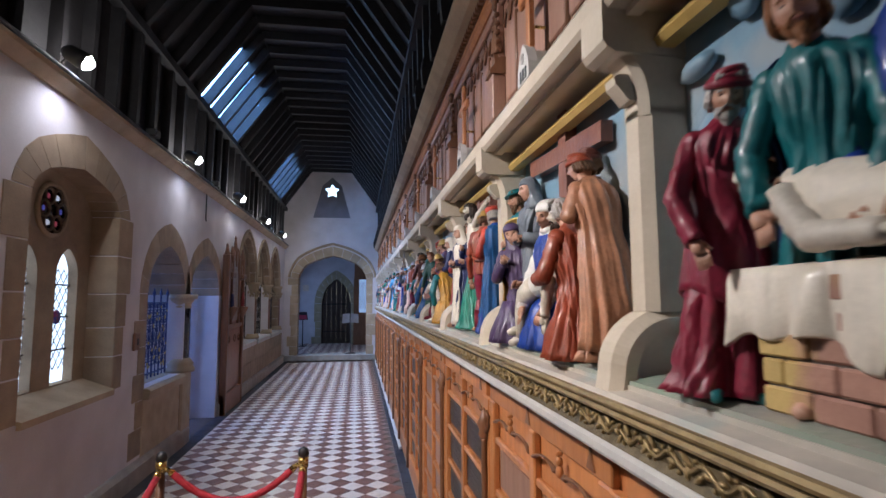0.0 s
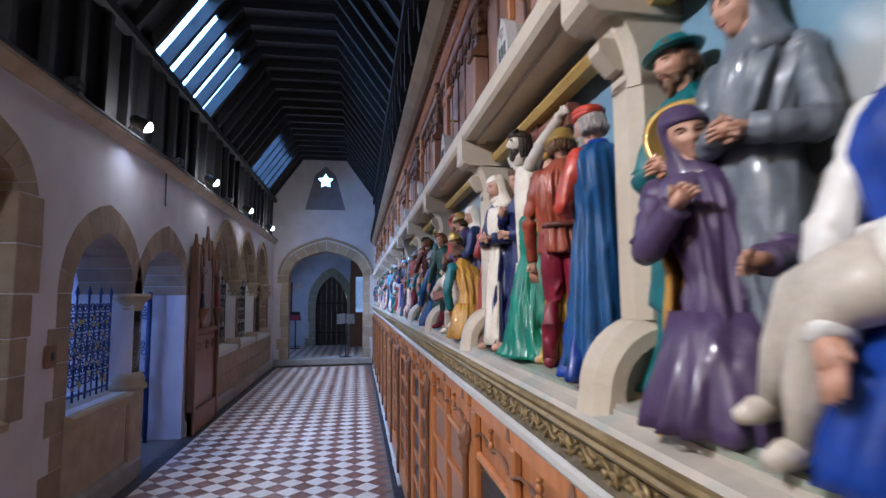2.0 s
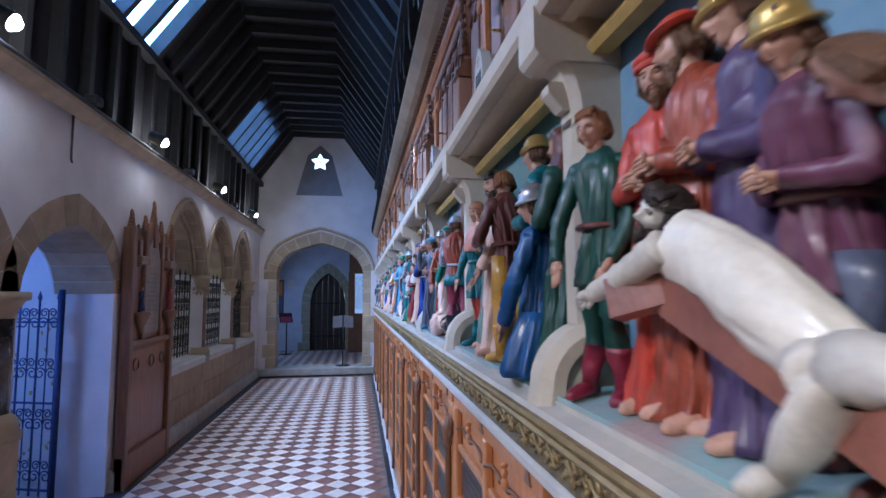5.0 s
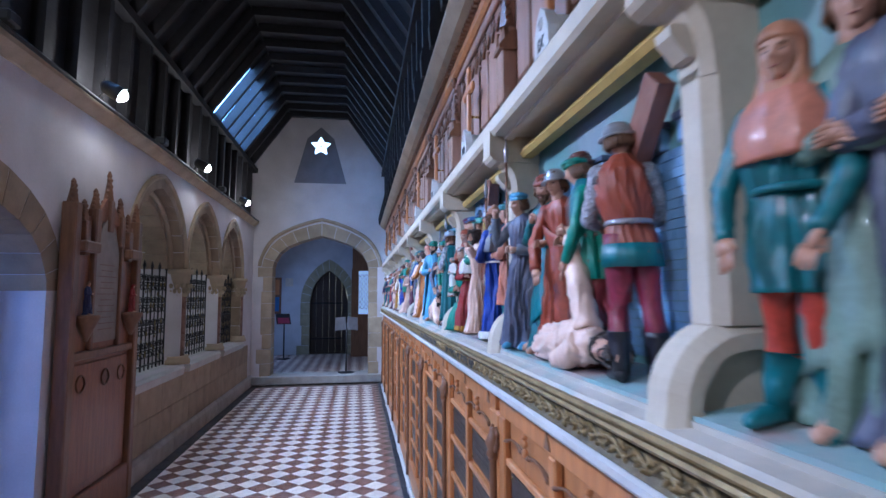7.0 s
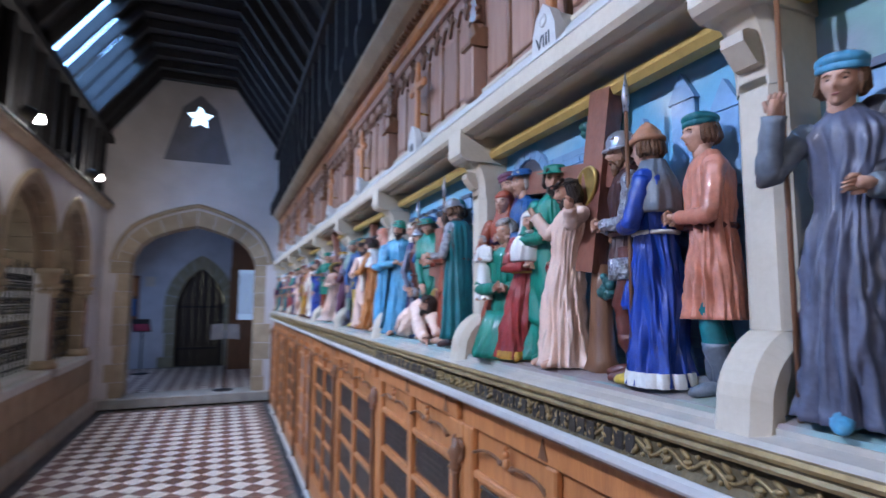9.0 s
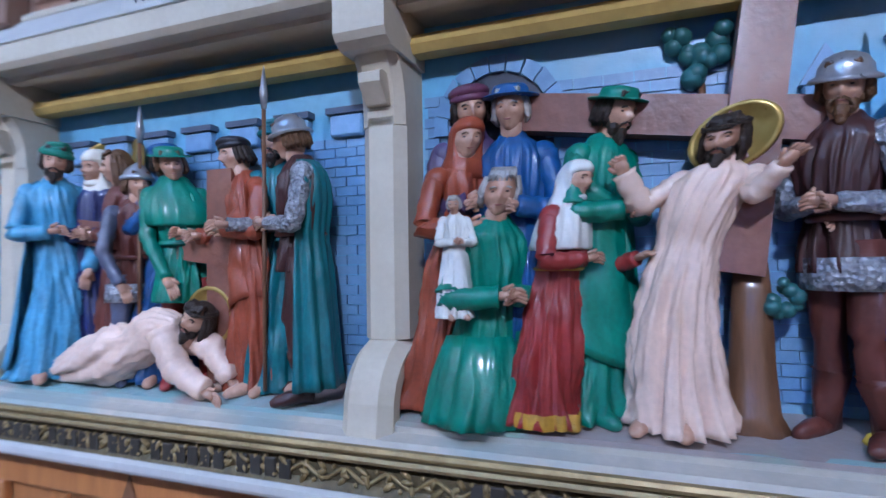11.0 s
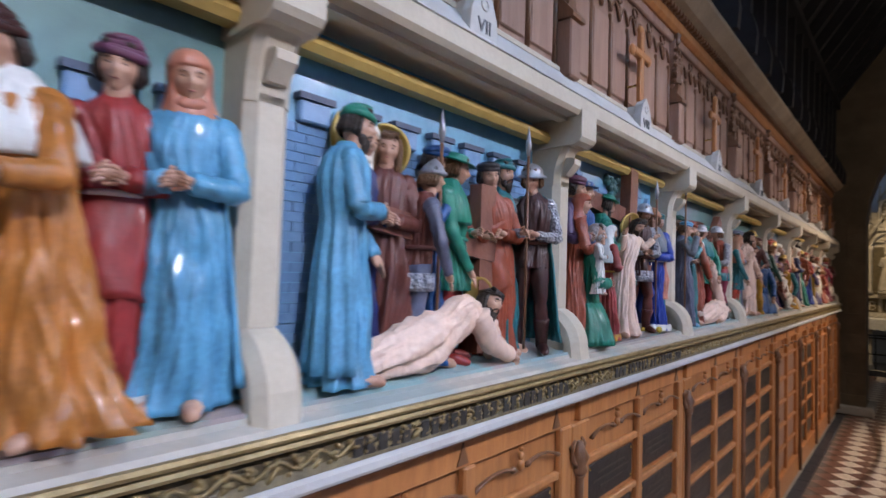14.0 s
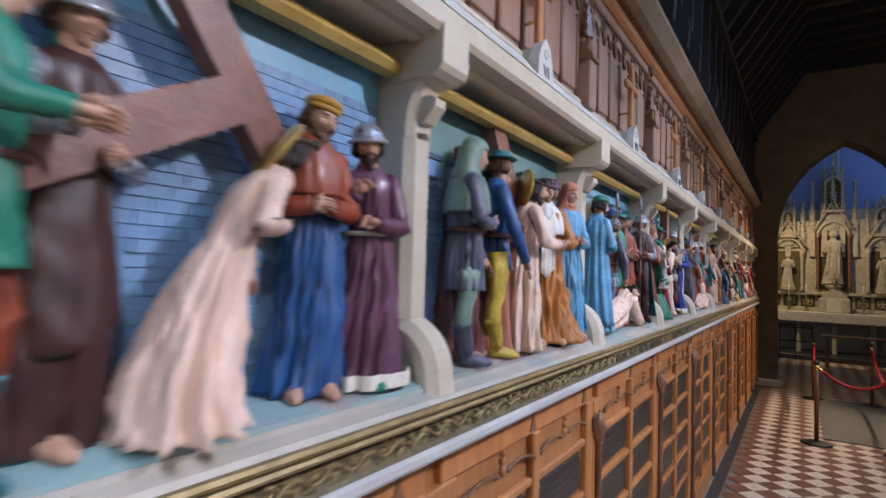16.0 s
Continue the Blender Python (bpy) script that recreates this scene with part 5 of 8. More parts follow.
def limb(ms, a, b, c, r0, r1, mat, hand=None, H=0.53, cuff=None):
    """An arm from shoulder over elbow to wrist with a creased sleeve and a hand."""
    a, b, c = Vector(a), Vector(b), Vector(c)
    path, rad = [], []
    for i in range(19):
        t = i / 18
        p = (a.lerp(b, t * 2) if t < 0.5 else b.lerp(c, t * 2 - 1)) * 0.75 + (a * (1 - t) ** 2 + b * 2 * t * (1 - t) + c * t * t) * 0.25
        path.append(p)
        rad.append((r0 + (r1 - r0) * t) * (1 + 0.07 * math.sin(i * 1.9 + a.y * 90) + 0.05 * math.sin(i * 3.1 + b.z * 40) + 0.10 * math.exp(-((t - 0.5) / 0.12) ** 2)))
    ms.tube(path, rad, mat, 14)
    if cuff:
        ms.tube(path[-3:], r1 * 1.14, cuff, 12)
    if hand:
        d = (c - b).normalized()
        k = H / 0.53
        side = d.cross(Vector((1, 0, 0.2))).normalized()
        ms.tube([c - d * 0.006 * k, c + d * 0.010 * k, c + d * 0.024 * k], [0.0105 * k, 0.0135 * k, 0.0115 * k], hand, 8, squash=0.6)
        for f in range(4):
            o = side * (f - 1.5) * 0.0054 * k
            ms.tube([c + d * 0.020 * k + o, c + d * 0.032 * k + o * 1.1 + Vector((0, 0, -0.002 * k)), c + d * (0.043 - 0.002 * abs(f - 1.3)) * k + o * 1.1 + Vector((0, 0, -0.008 * k))], [0.0037 * k, 0.0035 * k, 0.0022 * k], hand, 6)
        ms.tube([c + d * 0.006 * k + side * 0.009 * k, c + d * 0.022 * k + side * 0.016 * k], [0.0045 * k, 0.003 * k], hand, 6)


def bump2(y, z, cy, cz, sy, sz):
    return math.exp(-((y - cy) / sy) ** 2 - ((z - cz) / sz) ** 2)


def head_of(ms, H, at, skin, hair, wear, hat, beard, tilt=0.0):
    """A modelled head with hair and head-dress; the face looks along -x."""
    x, y, z = at
    R = 0.054 * H
    ms.tube([(x + 0.01 * H, y, z - 0.11 * H), (x, y, z - 0.03 * H)], 0.034 * H, skin, 10)
    rows, N, M = [], 36, 24
    for i in range(M + 1):
        p = -math.pi / 2 + math.pi * (0.02 + 0.96 * i / M)
        row = []
        for k in range(N):
            t = 2 * math.pi * k / N
            t = t + 0.28 * math.sin(t)                    # more points on the face
            q = 1.28 * math.sin(p)
            jaw = 1 - 0.30 * max(0.0, min(1.0, (-0.15 - q) / 1.0))
            hy = 0.86 * math.cos(p) ** 0.8 * math.sin(t) * jaw
            hx = 1.05 * math.cos(p) ** 0.8 * math.cos(t)
            if hx < 0:
                s = abs(hy)
                d = 0.30 * math.exp(-(hy / 0.12) ** 2) * (max(0.0, min(1.0, (0.34 - q) / 0.55)) if q > -0.24 else max(0.0, 1 - (-0.24 - q) / 0.14))
                d += 0.10 * math.exp(-(s / 0.2) ** 2) * math.exp(-((q + 0.22) / 0.12) ** 2)
                d -= 0.25 * bump2(s, q, 0.34, 0.10, 0.18, 0.13)
                d += 0.11 * bump2(s, q, 0.32, 0.34, 0.30, 0.09)
                d += 0.06 * bump2(s, q, 0.46, -0.22, 0.18, 0.2)
                d -= 0.12 * bump2(s, q, 0.42, -0.62, 0.16, 0.25)
                d += 0.09 * bump2(hy, q, 0, -0.60, 0.24, 0.12) - 0.08 * bump2(hy, q, 0, -0.60, 0.24, 0.028)
                d += 0.14 * bump2(hy, q, 0, -1.02, 0.28, 0.16)
                hx -= d
            row.append((x + R * hx, y + R * hy, z + R * q))
        rows.append(row)
    ms.rings(rows, skin)
    for s in (1, -1):
        ms.ball((x - R * 0.74, y + s * R * 0.35, z + R * 0.10), (R * 0.10, R * 0.15, R * 0.07), SHADE, 8, 6)
        ms.tube([(x - R * 1.0, y + s * R * 0.18, z + R * 0.30), (x - R * 0.97, y + s * R * 0.36, z + R * 0.35), (x - R * 0.84, y + s * R * 0.56, z + R * 0.28)], R * 0.06, HAIR[hair], 5)
        ms.ball((x + R * 0.05, y + s * R * 0.86, z + R * 0.0), (R * 0.14, R * 0.08, R * 0.22), skin, 7, 5)
    ms.ball((x - R * 0.97, y, z - R * 0.61), (R * 0.09, R * 0.22, R * 0.06), LIPS, 7, 5)
    if beard:
        for bx, by, bz, br in ((-0.62, 0.0, -1.12, 0.42), (-0.42, 0.36, -0.82, 0.36), (-0.42, -0.36, -0.82, 0.36), (-0.70, 0.0, -1.45, 0.28), (-0.10, 0.58, -0.45, 0.30), (-0.10, -0.58, -0.45, 0.30)):
            ms.ball((x + R * bx, y + R * by, z + R * bz), (R * br, R * br * 0.9, R * br * 1.2), HAIR[hair], 8, 6)
        for s in (1, -1):
            ms.tube([(x - R * 1.04, y + s * R * 0.05, z - R * 0.44), (x - R * 0.92, y + s * R * 0.30, z - R * 0.60), (x - R * 0.75, y + s * R * 0.40, z - R * 0.85)], [R * 0.07, R * 0.08, R * 0.05], HAIR[hair], 6)
    if wear in ('bare', 'long', 'cap', 'helm', 'turban', 'brim', 'cone', 'crown'):
        # locks laid over the skull, leaving the face free
        rr = random.Random(int(H * 1000) + len(ms.v))
        ms.ball((x + R * 0.26, y, z + R * 0.34), (R * 1.00, R * 0.98, R * 1.10), HAIR[hair], 14, 9)
        drop = 2.1 if wear == 'long' else 1.5 if wear == 'crown' else 0.75
        for k in range(15):
            a = -2.0 + 4.0 * k / 14 + rr.uniform(-0.08, 0.08)
            c, s = math.cos(a), math.sin(a)
            w = rr.uniform(0.06, 0.14)
            ms.tube([(x + R * (0.20 + 0.75 * c), y + R * 0.82 * s, z + R * 0.95), (x + R * (0.22 + 0.98 * c), y + R * 0.99 * s, z + R * 0.2), (x + R * (0.26 + (0.95 + w) * c), y + R * (0.96 + w) * s, z - R * drop * 0.55), (x + R * (0.3 + 0.86 * c), y + R * 0.88 * s, z - R * drop)],
                    [R * 0.16, R * 0.22, R * 0.21, R * 0.08], HAIR[hair], 6)
        for k in range(7):
            s = (k - 3) / 3
            ms.tube([(x - R * 0.2, y + R * 0.5 * s, z + R * 1.30), (x - R * 0.78, y + R * 0.58 * s, z + R * 1.02), (x - R * (0.92 - 0.18 * abs(s)), y + R * 0.72 * s, z + R * 0.66)], [R * 0.2, R * 0.17, R * 0.07], HAIR[hair], 6)
    m = paint(hat) if hat else None
    if wear == 'cap':
        ms.ball((x + R * 0.12, y, z + R * 0.98), (R * 1.28, R * 1.22, R * 0.50), m, 18, 7, Matrix.Rotation(0.12, 3, 'Y'))
        ms.lathe([(R * 1.08, 0.0), (R * 1.18, R * 0.10), (R * 1.14, R * 0.34), (R * 1.02, R * 0.42)], (x + R * 0.08, y, z + R * 0.52), m, 18)
    elif wear == 'brim':
        ms.lathe([(R * 1.62, R * 0.12), (R * 1.66, R * 0.20), (R * 1.10, R * 0.20), (R * 1.06, R * 0.62), (R * 0.95, R * 0.82), (R * 0.5, R * 0.92), (0.001, R * 0.94)], (x + R * 0.1, y, z + R * 0.56), m, 20)
    elif wear == 'helm':
        ms.lathe([(R * 1.55, -R * 0.16), (R * 1.46, R * 0.02), (R * 1.18, R * 0.16), (R * 1.14, R * 0.55), (R * 0.85, R * 0.98), (R * 0.40, R * 1.18), (R * 0.06, R * 1.24), (0.001, R * 1.24)], (x + R * 0.1, y, z + R * 0.44), m, 22)
        ms.tube([(x + R * (0.1 - 1.15 * math.cos(q)), y, z + R * (0.62 + 1.06 * math.sin(q))) for q in np.linspace(0.15, 3.0, 10)], R * 0.05, m, 5)
    elif wear == 'cone':
        ms.lathe([(R * 1.22, 0.0), (R * 1.36, R * 0.10), (R * 1.36, R * 0.30), (R * 1.16, R * 0.42), (R * 0.98, R * 0.85), (R * 0.5, R * 1.35), (R * 0.12, R * 1.62), (0.001, R * 1.66)], (x + R * 0.1, y, z + R * 0.42), m, 20)
    elif wear == 'turban':
        for i in range(4):
            ms.tube([(x + R * 0.12 + R * (1.10 - 0.13 * i) * math.cos(q), y + R * (1.06 - 0.13 * i) * math.sin(q), z + R * (0.62 + 0.22 * i + 0.10 * math.sin(q + i * 1.3))) for q in np.linspace(0, 6.283, 20)], R * 0.24, m, 8)
        ms.ball((x + R * 0.12, y, z + R * 1.12), (R * 0.95, R * 0.92, R * 0.48), m, 14, 6)
    elif wear == 'crown':
        for i in range(3):
            ms.tube([(x + R * 0.1 + R * 1.14 * math.cos(q), y + R * 1.08 * math.sin(q), z + R * (0.68 + 0.09 * math.sin(5 * q + 2.1 * i) + 0.05 * i)) for q in np.linspace(0, 6.283, 30)], R * 0.075, HAIR['dark'], 5)
    elif wear in ('veil', 'hood'):
        rows = []
        for zz, a, b, dx in ((-2.5, 1.75, 1.30, 0.5), (-1.9, 1.5, 1.24, 0.47), (-1.4, 1.30, 1.18, 0.44), (-0.8, 1.12, 1.14, 0.42), (-0.3, 1.10, 1.15, 0.41), (0.1, 1.12, 1.18, 0.40), (0.42, 1.12, 1.18, 0.36), (0.62, 1.10, 1.20, 0.24), (0.85, 1.04, 1.16, 0.20), (1.1, 0.92, 1.02, 0.18), (1.35, 0.70, 0.78, 0.17), (1.5, 0.40, 0.45, 0.18), (1.55, 0.08, 0.1, 0.2)):
            row = []
            for i in range(36):
                t = 2 * math.pi * i / 36
                front = max(0.0, -math.cos(t))
                cut = 1 - 0.62 * front ** 3 if -1.2 < zz < 0.5 else 1 + 0.06 * front
                fold = 0.07 * (abs(math.sin(5 * t + zz)) - 0.6) * min(1.0, max(0.0, 0.9 - zz) / 1.4)
                row.append((x + R * dx + R * b * cut * math.cos(t) * (1 + fold), y + R * a * math.sin(t) * (1 + fold), z + R * zz))
            rows.append(row)
        ms.rings(rows, m)
        if wear == 'veil':
            ms.ball((x - R * 0.25, y, z - R * 1.25), (R * 0.72, R * 0.80, R * 0.45), m, 12, 7)


ARMS = {  # elbow and hand in shares of the height, for one side: (x forward, y out, z)
    'clasp': ((-0.03, 0.155, 0.60), (-0.120, 0.03, 0.62)),
    'chest': ((-0.04, 0.15, 0.62), (-0.115, 0.045, 0.73)),
    'down': ((0.0, 0.155, 0.61), (-0.045, 0.145, 0.44)),
    'reach': ((-0.08, 0.16, 0.66), (-0.18, 0.13, 0.66)),
    'raise': ((-0.05, 0.19, 0.70), (-0.10, 0.17, 0.90)),
    'side': ((-0.01, 0.21, 0.68), (-0.03, 0.33, 0.66)),
    'low': ((-0.05, 0.16, 0.60), (-0.13, 0.11, 0.46)),
    'front': ((-0.07, 0.15, 0.60), (-0.17, 0.10, 0.60)),
    'over': ((-0.07, 0.14, 0.62), (-0.13, -0.10, 0.60)),
}
CROWN_OF = {'bare': 0.998, 'long': 0.998, 'cap': 1.003, 'brim': 1.006, 'helm': 1.016, 'turban': 1.01, 'cone': 1.037, 'crown': 0.998, 'veil': 1.009, 'hood': 1.009}


def fig(k, u, dress, robe, wear, hat, x=0.545, T=0.53, face=0, lean=(0, 0), arms=('clasp', 'clasp'), sleeve=None, legs=None, boots=None, hair='brown', beard=False, halo=False,
        flare=1.0, cape=None, wan=False, trim=None, top=0.0, collar=None, hem=0.38, skirt=None, nod=None, apron=None, belt='brown', purse=None):
    """One painted statue in bay k, at a share u of the bay from its far pillar, T tall to the crown; face 0 looks to the cloister, 90 along it."""
    FOLD[0] += 1
    rnd = random.Random(FOLD[0])
    ms = Mesh()
    skin = WAN if wan else SKIN
    sl = paint(sleeve or robe)
    body = paint(robe)
    sit = -0.26 if dress == 'kneel' else 0.0
    H = T / (CROWN_OF[wear] + sit)
    z = lambda q: (q + sit) * H
    if dress == 'tunic':
        gown(ms, H, hem, 0.86, body, rnd, 0.94)
        lg, bt = paint(legs or 'brown'), paint(boots or 'brown')
        for s in (1, -1):
            st = 0.035 * H * s * rnd.uniform(0.3, 1)
            ms.tube([(0.0, s * 0.045 * H, (hem + 0.08) * H), (-0.006 * H, s * 0.050 * H, 0.40 * H), (-0.016 * H + st, s * 0.056 * H, 0.285 * H), (-0.004 * H + st, s * 0.058 * H, 0.25 * H), (0.010 * H + st, s * 0.064 * H, 0.17 * H), (0.006 * H, s * 0.068 * H, 0.08 * H), (0.004 * H, s * 0.068 * H, 0.04 * H)],
                    [0.058 * H, 0.054 * H, 0.041 * H, 0.038 * H, 0.042 * H, 0.028 * H, 0.026 * H], lg, 14)
            ms.tube([(0.010 * H + st, s * 0.064 * H, 0.18 * H), (0.010 * H + st, s * 0.064 * H, 0.165 * H), (0.006 * H, s * 0.067 * H, 0.10 * H), (0.002, s * 0.069 * H, 0.03 * H)], [0.049 * H, 0.046 * H, 0.037 * H, 0.033 * H], bt, 14)
            ms.tube([(0.035 * H, s * 0.070 * H, 0.024 * H), (0.0, s * 0.072 * H, 0.032 * H), (-0.05 * H, s * 0.080 * H, 0.026 * H), (-0.095 * H, s * 0.088 * H, 0.016 * H), (-0.112 * H, s * 0.090 * H, 0.012 * H)], [0.024 * H, 0.030 * H, 0.030 * H, 0.022 * H, 0.010 * H], bt, 12, squash=0.85)
        ms.lathe([(0.090 * H, 0), (0.097 * H, 0.009 * H), (0.090 * H, 0.020 * H)], (0, 0, 0.572 * H), paint(belt), 28)
        if skirt:
            a, b = shape_at(hem)
            ms.rings([ring(q * H, a * H * g, b * H * g, 0.10, 11, 1.0, seg=64, seed=2.0, scale=H) for q, g in ((hem - 0.045, 1.10), (hem, 1.09), (hem + 0.04, 1.06))], paint(skirt))
    elif dress == 'kneel':
        gown(ms, H, 0.26, 0.86, body, rnd, 1.15, lo=-0.26, train=0.2)
        ph = rnd.uniform(0, 6)
        ms.rings([ring(zz * H, aa * H, bb * H, am, 11, ph, dd * H, seg=88, seed=ph, rough=0.12, scale=H) for zz, aa, bb, am, dd in ((0.0, 0.186, 0.150, 0.10, -0.03), (0.03, 0.178, 0.144, 0.10, -0.03), (0.06, 0.170, 0.140, 0.10, -0.03), (0.10, 0.158, 0.132, 0.09, -0.025), (0.14, 0.144, 0.122, 0.08, -0.02), (0.19, 0.126, 0.106, 0.06, -0.01), (0.24, 0.108, 0.088, 0.04, 0))], body)
    else:
        gown(ms, H, 0.015, 0.86, body, rnd, flare)
        bt = paint(boots) if boots else skin
        for s in (1, -1):
            ms.tube([(-0.05 * H, s * 0.055 * H, 0.024 * H), (-0.10 * H, s * 0.060 * H, 0.026 * H), (-0.145 * H, s * 0.066 * H, 0.018 * H), (-0.160 * H, s * 0.067 * H, 0.012 * H)], [0.03 * H, 0.03 * H, 0.022 * H, 0.010 * H], bt, 10, squash=0.85)
        if trim:
            a, b = shape_at(0.04)
            ms.rings([ring(q * H, a * H * g * flare, b * H * g * flare, 0.12, 11, 1.0, seg=88, seed=1.0, scale=H) for q, g in ((0.012, 1.16), (0.04, 1.16), (0.065, 1.12))], paint(trim), False)
            ms.lathe([(0.088 * H, 0), (0.096 * H, 0.008 * H), (0.088 * H, 0.016 * H)], (0, 0, 0.575 * H), paint(trim), 24)
        if apron:
            rows = []
            for q in np.linspace(0.03, 0.80, 16):
                a, b = shape_at(q)
                g = 1.12 * (1 + (flare - 1) * max(0.0, 1 - q / 0.55))
                row = [(-b * g * H * math.cos(t) * (1 + 0.09 * (abs(math.sin(7 * t + 0.5)) - 0.5)), a * g * H * math.sin(t), q * H) for t in np.linspace(-0.46, 0.46, 22)]
                rows.append(row + [(p[0] + 0.008, p[1], p[2]) for p in row[::-1]])
            ms.rings(rows, paint(apron))
    if purse:
        ms.tube([(-0.115 * H, 0.01 * H, 0.57 * H), (-0.118 * H, 0.012 * H, 0.42 * H)], 0.004 * H, paint('white'), 5)
        ms.tube([(-0.120 * H, 0.012 * H, 0.42 * H), (-0.126 * H, 0.012 * H, 0.36 * H), (-0.128 * H, 0.012 * H, 0.31 * H), (-0.126 * H, 0.012 * H, 0.29 * H)], [0.010 * H, 0.024 * H, 0.036 * H, 0.028 * H], paint(purse), 12)
    if cape:
        rows = []
        for zz in np.linspace(0.06, 0.84, 20):
            a, b = shape_at(zz)
            row = []
            for i in range(61):
                t = -1.85 + 3.7 * i / 60
                r = 1.22 + 0.05 * (1 - zz) + 0.20 * (abs(math.sin(5.5 * t + 1.2 * zz + FOLD[0])) - 0.6) * (1.0 - zz) ** 0.6 + 0.05 * math.cos(15 * t + zz * 5)
                row.append((b * H * r * math.cos(t), a * H * r * math.sin(t), z(zz)))
            rows.append(row)
        inner = [[(p[0] * 0.9 - 0.002, p[1] * 0.93, p[2]) for p in r] for r in rows]
        ms.rings([o + i[::-1] for o, i in zip(rows, inner)], paint(cape))
    if dress == 'robe' and not cape and not collar and not apron and rnd.random() < 0.6:
        mantle(ms, H, body, rnd)
    if collar:
        ms.rings([ring(z(q), aa * H, bb * H, 0.05, 11, 1.0, seg=60, seed=q, rough=0.05, scale=H) for q, aa, bb in ((0.655, 0.132, 0.106), (0.665, 0.138, 0.110), (0.70, 0.136, 0.106), (0.75, 0.130, 0.098), (0.80, 0.110, 0.082), (0.835, 0.074, 0.062), (0.87, 0.052, 0.050))], paint(collar))
    for s, p in zip((1, -1), arms):
        (ex, ey, ez), (hx, hy, hz) = ARMS[p] if isinstance(p, str) else p
        limb(ms, (0.0, s * 0.100 * H, z(0.785)), (ex * H, s * ey * H, z(ez)), (hx * H, s * hy * H, z(hz)), 0.038 * H, (0.024 if dress == 'tunic' else 0.032) * H, sl, skin, H)
        ms.ball((0.0, s * 0.094 * H, z(0.782)), (0.044 * H, 0.044 * H, 0.046 * H), sl, 12, 8)
    start = len(ms.v)
    head_of(ms, H, (-0.026 * H, 0.0, z(0.925)), skin, hair, wear, hat, beard)
    roll, pitch, yaw = nod or (rnd.uniform(-8, 8), rnd.uniform(-14, 0), rnd.uniform(-25, 25))
    turn = Euler((radians(roll), radians(pitch), radians(yaw))).to_matrix()
    neck = Vector((0.0, 0.0, z(0.86)))
    for i in range(start, len(ms.v)):
        ms.v[i] = tuple(turn @ (Vector(ms.v[i]) - neck) + neck)
    if halo:
        rows = [[(0.045 * H + d * H, r * H * math.cos(t), z(0.935) + r * H * math.sin(t)) for t in np.linspace(0, 2 * math.pi, 28, endpoint=False)] for r, d in ((0.002, 0), (0.098, 0), (0.100, -0.006), (0.116, -0.006), (0.119, 0.003), (0.114, 0.012), (0.002, 0.012))]
        ms.rings(rows, paint('gold'))
    total = (0.98 + sit) * H
    ca, sa = math.cos(radians(-face)), math.sin(radians(-face))
    yy = pillar_y(k - 1) - u * PITCH
    out = []
    for px, py, pz in ms.v:
        q = max(0.0, pz / total)
        px, py = px * ca - py * sa, px * sa + py * ca
        w = q ** 1.7
        px = px * 0.92 + lean[0] * H * w
        out.append((min(px, 0.622 - x), py + lean[1] * H * w, pz * (1 - 0.30 * (abs(lean[0]) + abs(lean[1])) * q)))
    ms.v = out
    noun = {'robe': 'robe', 'tunic': 'short tunic', 'kneel': 'robe, kneeling'}[dress]
    wearing = {'bare': 'bare head', 'long': 'long hair', 'cap': '%s cap', 'brim': '%s brimmed hat', 'helm': '%s helmet', 'cone': '%s pointed hat', 'turban': '%s turban', 'crown': 'crown of thorns', 'veil': '%s veil', 'hood': '%s hood'}[wear]
    ob = solid("statue", ms, "painted plaster statue in %s %s with %s" % (robe, noun, wearing % hat if '%' in wearing else wearing), "statue", "figures of the relief")
    ob.location = (x, yy, 1.524 + top)
    return ob


